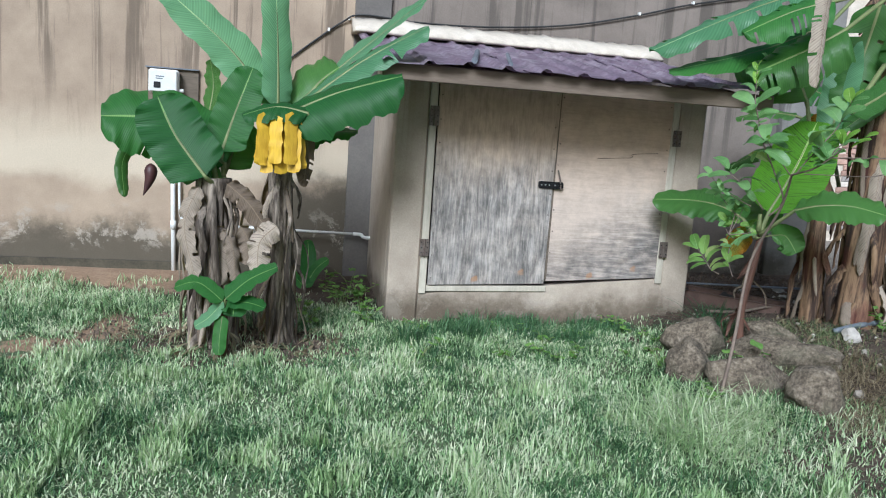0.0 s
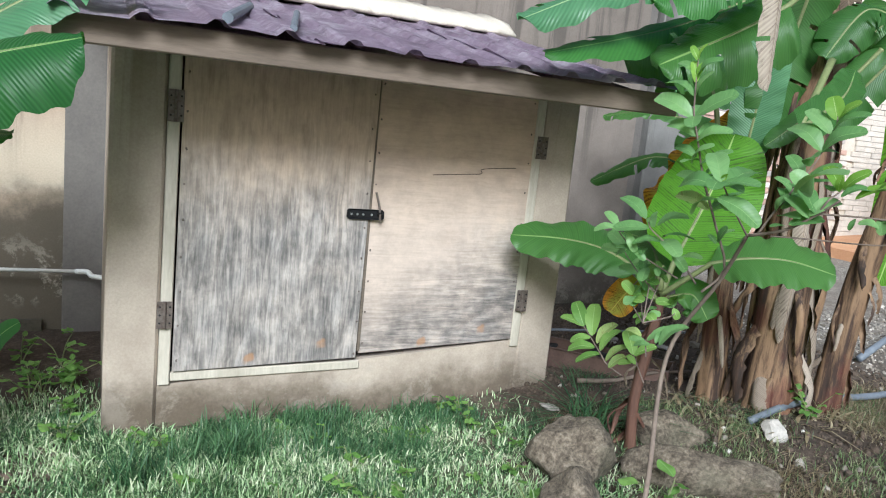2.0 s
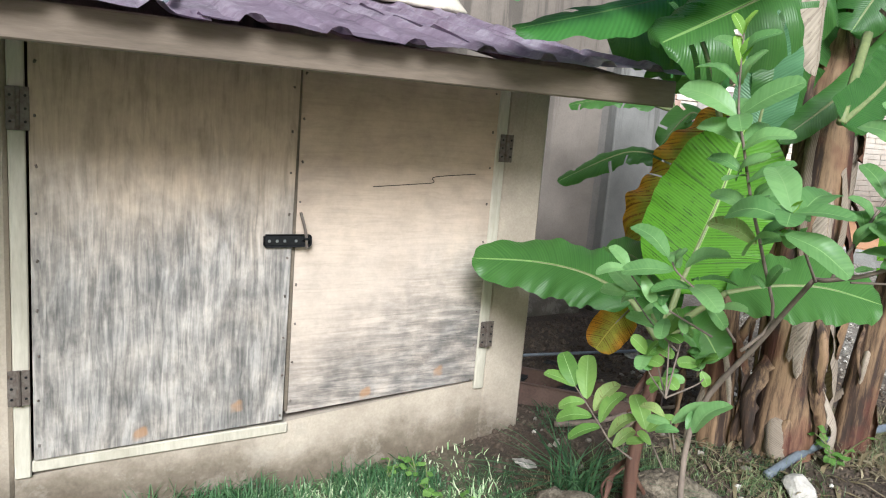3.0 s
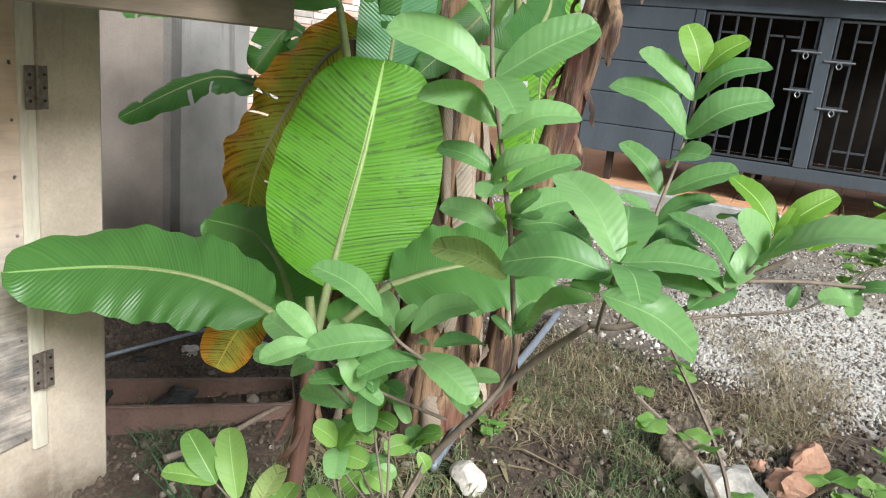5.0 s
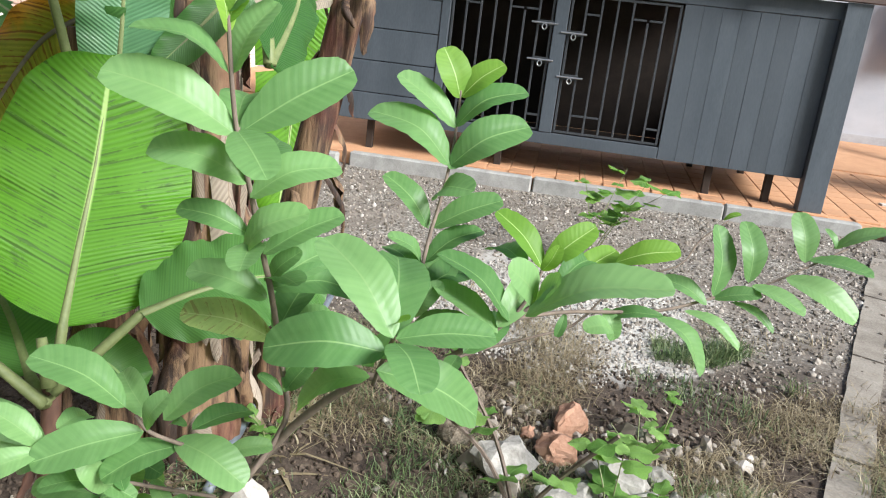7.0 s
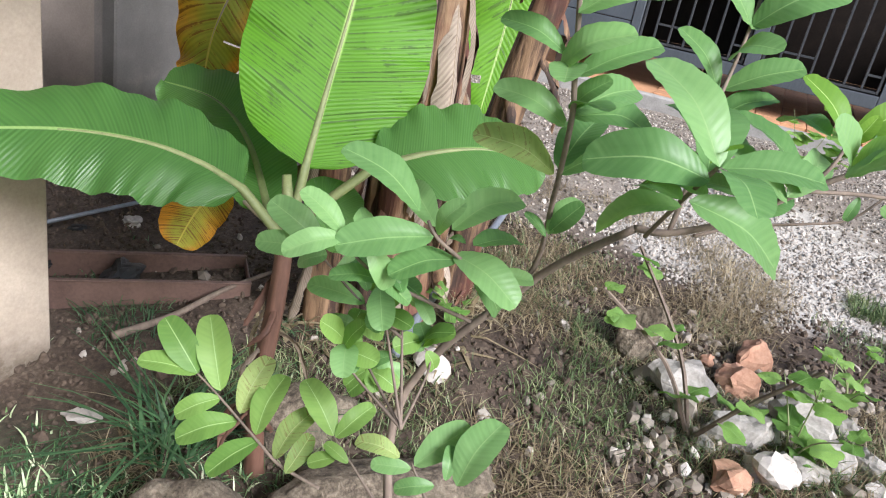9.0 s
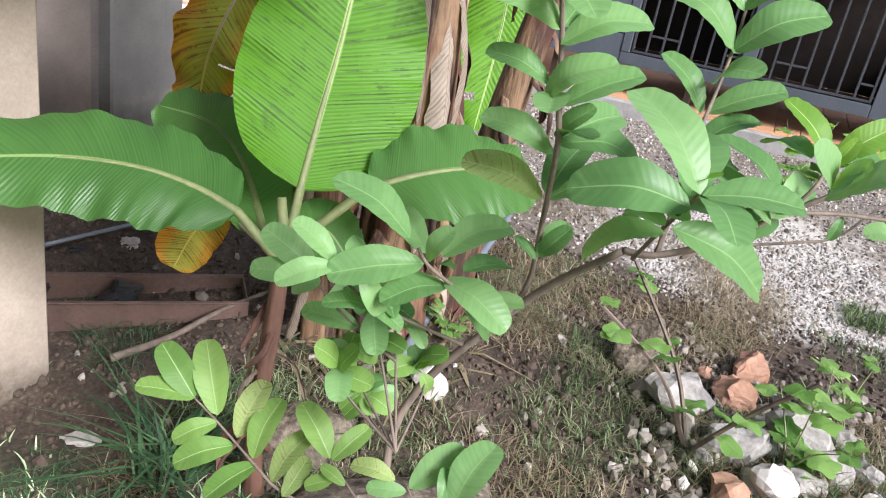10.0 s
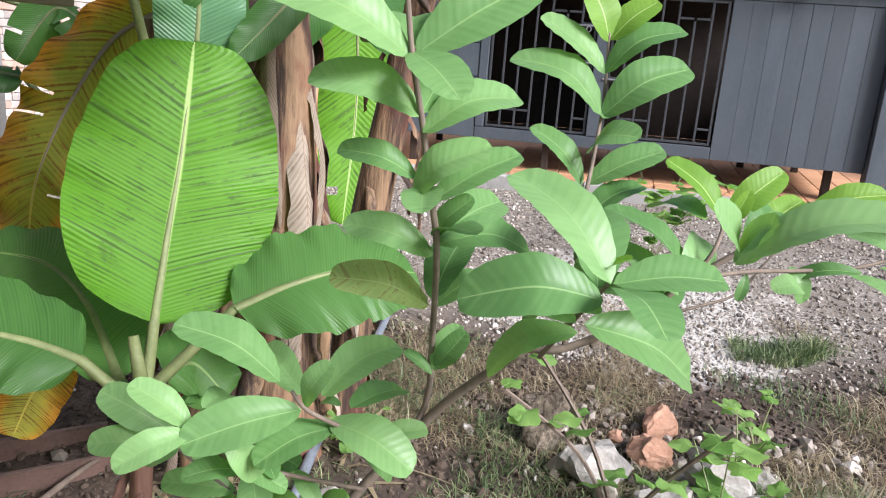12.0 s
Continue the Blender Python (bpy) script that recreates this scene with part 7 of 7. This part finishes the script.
def grass(name, n, area, density, length, width, mat, label, seed, lie=0.6, clump=0.0):
    """Many blades of grass: two bent quads and a point each."""
    r = np.random.RandomState(seed)
    V, Fc, got, made = [], [], 0, 0
    while got < n and made < n * 8:
        made += 1
        x, y = r.uniform(area[0], area[1]), r.uniform(area[2], area[3])
        if r.rand() > density(x, y):
            continue
        tall = 0.75 + 0.5 * noise.noise((x * 2.3, y * 2.3, 1.5)) + 0.35 * noise.noise((x * 9, y * 9, 2.5))
        l = r.uniform(*length) * max(tall, 0.3)
        a = r.uniform(0, 6.28) + 1.5 * noise.noise((x * 4.7, y * 4.7, 6.0))
        b = a + r.uniform(-0.6, 0.6)
        lean = r.uniform(0.15, 1.0) * lie
        dx, dy = math.cos(a), math.sin(a)
        broad = width * r.uniform(0.3, 0.75)
        sx, sy = -math.sin(b) * broad, math.cos(b) * broad
        z = ground_z(x, y) - 0.004
        o = len(V)
        for f, w in ((0.0, 1.0), (0.45, 0.9), (0.8, 0.6)):
            out, up = l * lean * f * f * 1.2, l * f * (1 - 0.45 * lean * f)
            V.append((x + dx * out + sx * w, y + dy * out + sy * w, z + up))
            V.append((x + dx * out - sx * w, y + dy * out - sy * w, z + up))
        V.append((x + dx * l * lean * 1.2, y + dy * l * lean * 1.2, z + l * (1 - 0.45 * lean)))
        Fc += [(o, o + 1, o + 3, o + 2), (o + 2, o + 3, o + 5, o + 4), (o + 4, o + 5, o + 6)]
        got += 1
    me = bpy.data.meshes.new(name)
    me.from_pydata(V, [], Fc)
    me.materials.append(mat)
    return tagged(new(name, me), label, "grass", kind="stuff")


def grass_mat(name, stops):
    mat, nt, bsdf = nodes_of(name, 0.5)
    g = nt.nodes.new("ShaderNodeNewGeometry")
    tone = mix(nt, 0.5, g.outputs["Random Per Island"], mix(nt, 0.5, span(nt, noise_tex(nt, coords(nt), 6.0, 5, 0.65), 0.3, 0.7), span(nt, noise_tex(nt, coords(nt), 1.6, 4, 0.6), 0.3, 0.7)))
    col = ramp(nt, tone, stops)
    paint(nt, bsdf, col)
    tr = nt.nodes.new("ShaderNodeBsdfTranslucent")
    nt.links.new(col, tr.inputs["Color"])
    ms = nt.nodes.new("ShaderNodeMixShader")
    ms.inputs[0].default_value = 0.3
    nt.links.new(bsdf.outputs[0], ms.inputs[1])
    nt.links.new(tr.outputs[0], ms.inputs[2])
    nt.links.new(ms.outputs[0], nt.nodes["Material Output"].inputs["Surface"])
    return mat


M["grass"] = grass_mat("grass_blades", [(0.22, (0.035, 0.085, 0.026)), (0.37, (0.20, 0.35, 0.135)), (0.53, (0.46, 0.61, 0.33)), (0.74, (0.78, 0.81, 0.58))])
M["grass_deep"] = grass_mat("deep_green_blades", [(0.2, (0.03, 0.085, 0.035)), (0.6, (0.10, 0.21, 0.085)), (0.9, (0.20, 0.33, 0.15))])
M["grass_pale"] = grass_mat("pale_green_blades", [(0.2, (0.20, 0.33, 0.12)), (0.5, (0.42, 0.55, 0.28)), (0.8, (0.68, 0.72, 0.50))])
M["grass_dull"] = grass_mat("dull_olive_blades", [(0.2, (0.045, 0.08, 0.028)), (0.5, (0.15, 0.22, 0.085)), (0.8, (0.36, 0.38, 0.21))])
M["straw"] = grass_mat("dry_grass", [(0.2, (0.16, 0.12, 0.07)), (0.6, (0.34, 0.28, 0.17)), (0.9, (0.52, 0.46, 0.32))])
grass("lawn_grass", 140000, (-3.2, 2.7, 0.9, 5.5), lawn_density, (0.035, 0.08), 0.0046, M["grass"], "short rough lawn grass", 1, 0.9)
grass("pale_tufts", 24000, (-2.6, 2.3, 1.2, 3.7), lambda x, y: smooth(noise.noise((x * 5.5, y * 5.5, 17.0)), 0.12, 0.38) * (1 - 0.6 * smooth(y, 2.6, 3.7)) * (1 - 0.6 * smooth(x, 0.1, 1.0)), (0.07, 0.13), 0.0062, M["grass_pale"], "pale upright tufts standing out of the lawn", 11, 0.55)
grass("lawn_thatch", 26000, (-3.0, 2.4, 1.2, 4.6), lambda x, y: lawn_density(x, y) * smooth(noise.noise((x * 3.7, y * 3.7, 27.0)), -0.1, 0.3), (0.05, 0.11), 0.0042, M["grass_deep"], "flattened darker grass in the hollows of the lawn", 12, 1.6)
grass("cut_grass", 1000, (1.60, 2.25, 2.45, 3.05), lambda x, y: 1.0 - smooth(((x - 1.92) / 0.35) ** 2 + ((y - 2.75) / 0.3) ** 2, 0.3, 1.1), (0.12, 0.28), 0.0045, M["grass_pale"], "heap of long cut grass on the lawn", 2, 1.6)
grass("yard_grass", 16000, (2.45, 4.6, 1.4, 4.0), lambda x, y: smooth(noise.noise((x * 1.9, y * 1.9, 11.0)), -0.2, 0.25) * (1 - 0.75 * smooth(x, 3.6, 4.3)), (0.03, 0.10), 0.003, M["grass_dull"], "thin patchy grass on the earth", 3, 1.1)
grass("dry_grass", 21000, (2.45, 5.3, 1.3, 4.0), lambda x, y: smooth(noise.noise((x * 1.6, y * 1.6, 21.0)), -0.15, 0.25) * (1 - 0.6 * smooth(x, 4.3, 5.1)), (0.03, 0.11), 0.0028, M["straw"], "matted dry grass and straw", 4, 2.0)
grass("shed_grass", 4200, (0.75, 2.25, 3.95, 4.42), lambda x, y: smooth(noise.noise((x * 3.1, y * 3.1, 5.0)), -0.15, 0.3), (0.06, 0.17), 0.004, M["grass_deep"], "taller dark grass along the foot of the shed", 9, 0.9)
grass("long_tuft", 80, (2.50, 2.64, 3.80, 3.92), lambda x, y: 1.0, (0.20, 0.38), 0.007, M["grass_deep"], "tuft of long drooping grass by the shed", 5, 1.9)
grass("yard_tufts", 1400, (4.4, 5.0, 1.5, 2.2), lambda x, y: smooth(noise.noise((x * 3, y * 3, 2.0)), 0.0, 0.2), (0.06, 0.16), 0.004, M["grass_dull"], "tufts of grass at the edge of the gravel", 6, 1.2)
grass("leaf_litter", 420, (3.05, 4.0, 3.4, 4.05), lambda x, y: 1.0, (0.04, 0.10), 0.014, M["straw"], "dry banana leaf litter round the trunks", 7, 3.0)
grass("clump_litter", 170, (-0.75, 0.42, 3.62, 4.15), lambda x, y: 1.0, (0.05, 0.16), 0.018, M["straw"], "torn dry leaf litter under the banana clump", 8, 3.0)
grass("earth_sprigs", 1500, (2.1, 3.3, 3.5, 4.7), lambda x, y: smooth(noise.noise((x * 3.3, y * 3.3, 9.0)), 0.05, 0.3), (0.02, 0.07), 0.003, M["grass_deep"], "stray green blades on the bare earth", 10, 1.4)
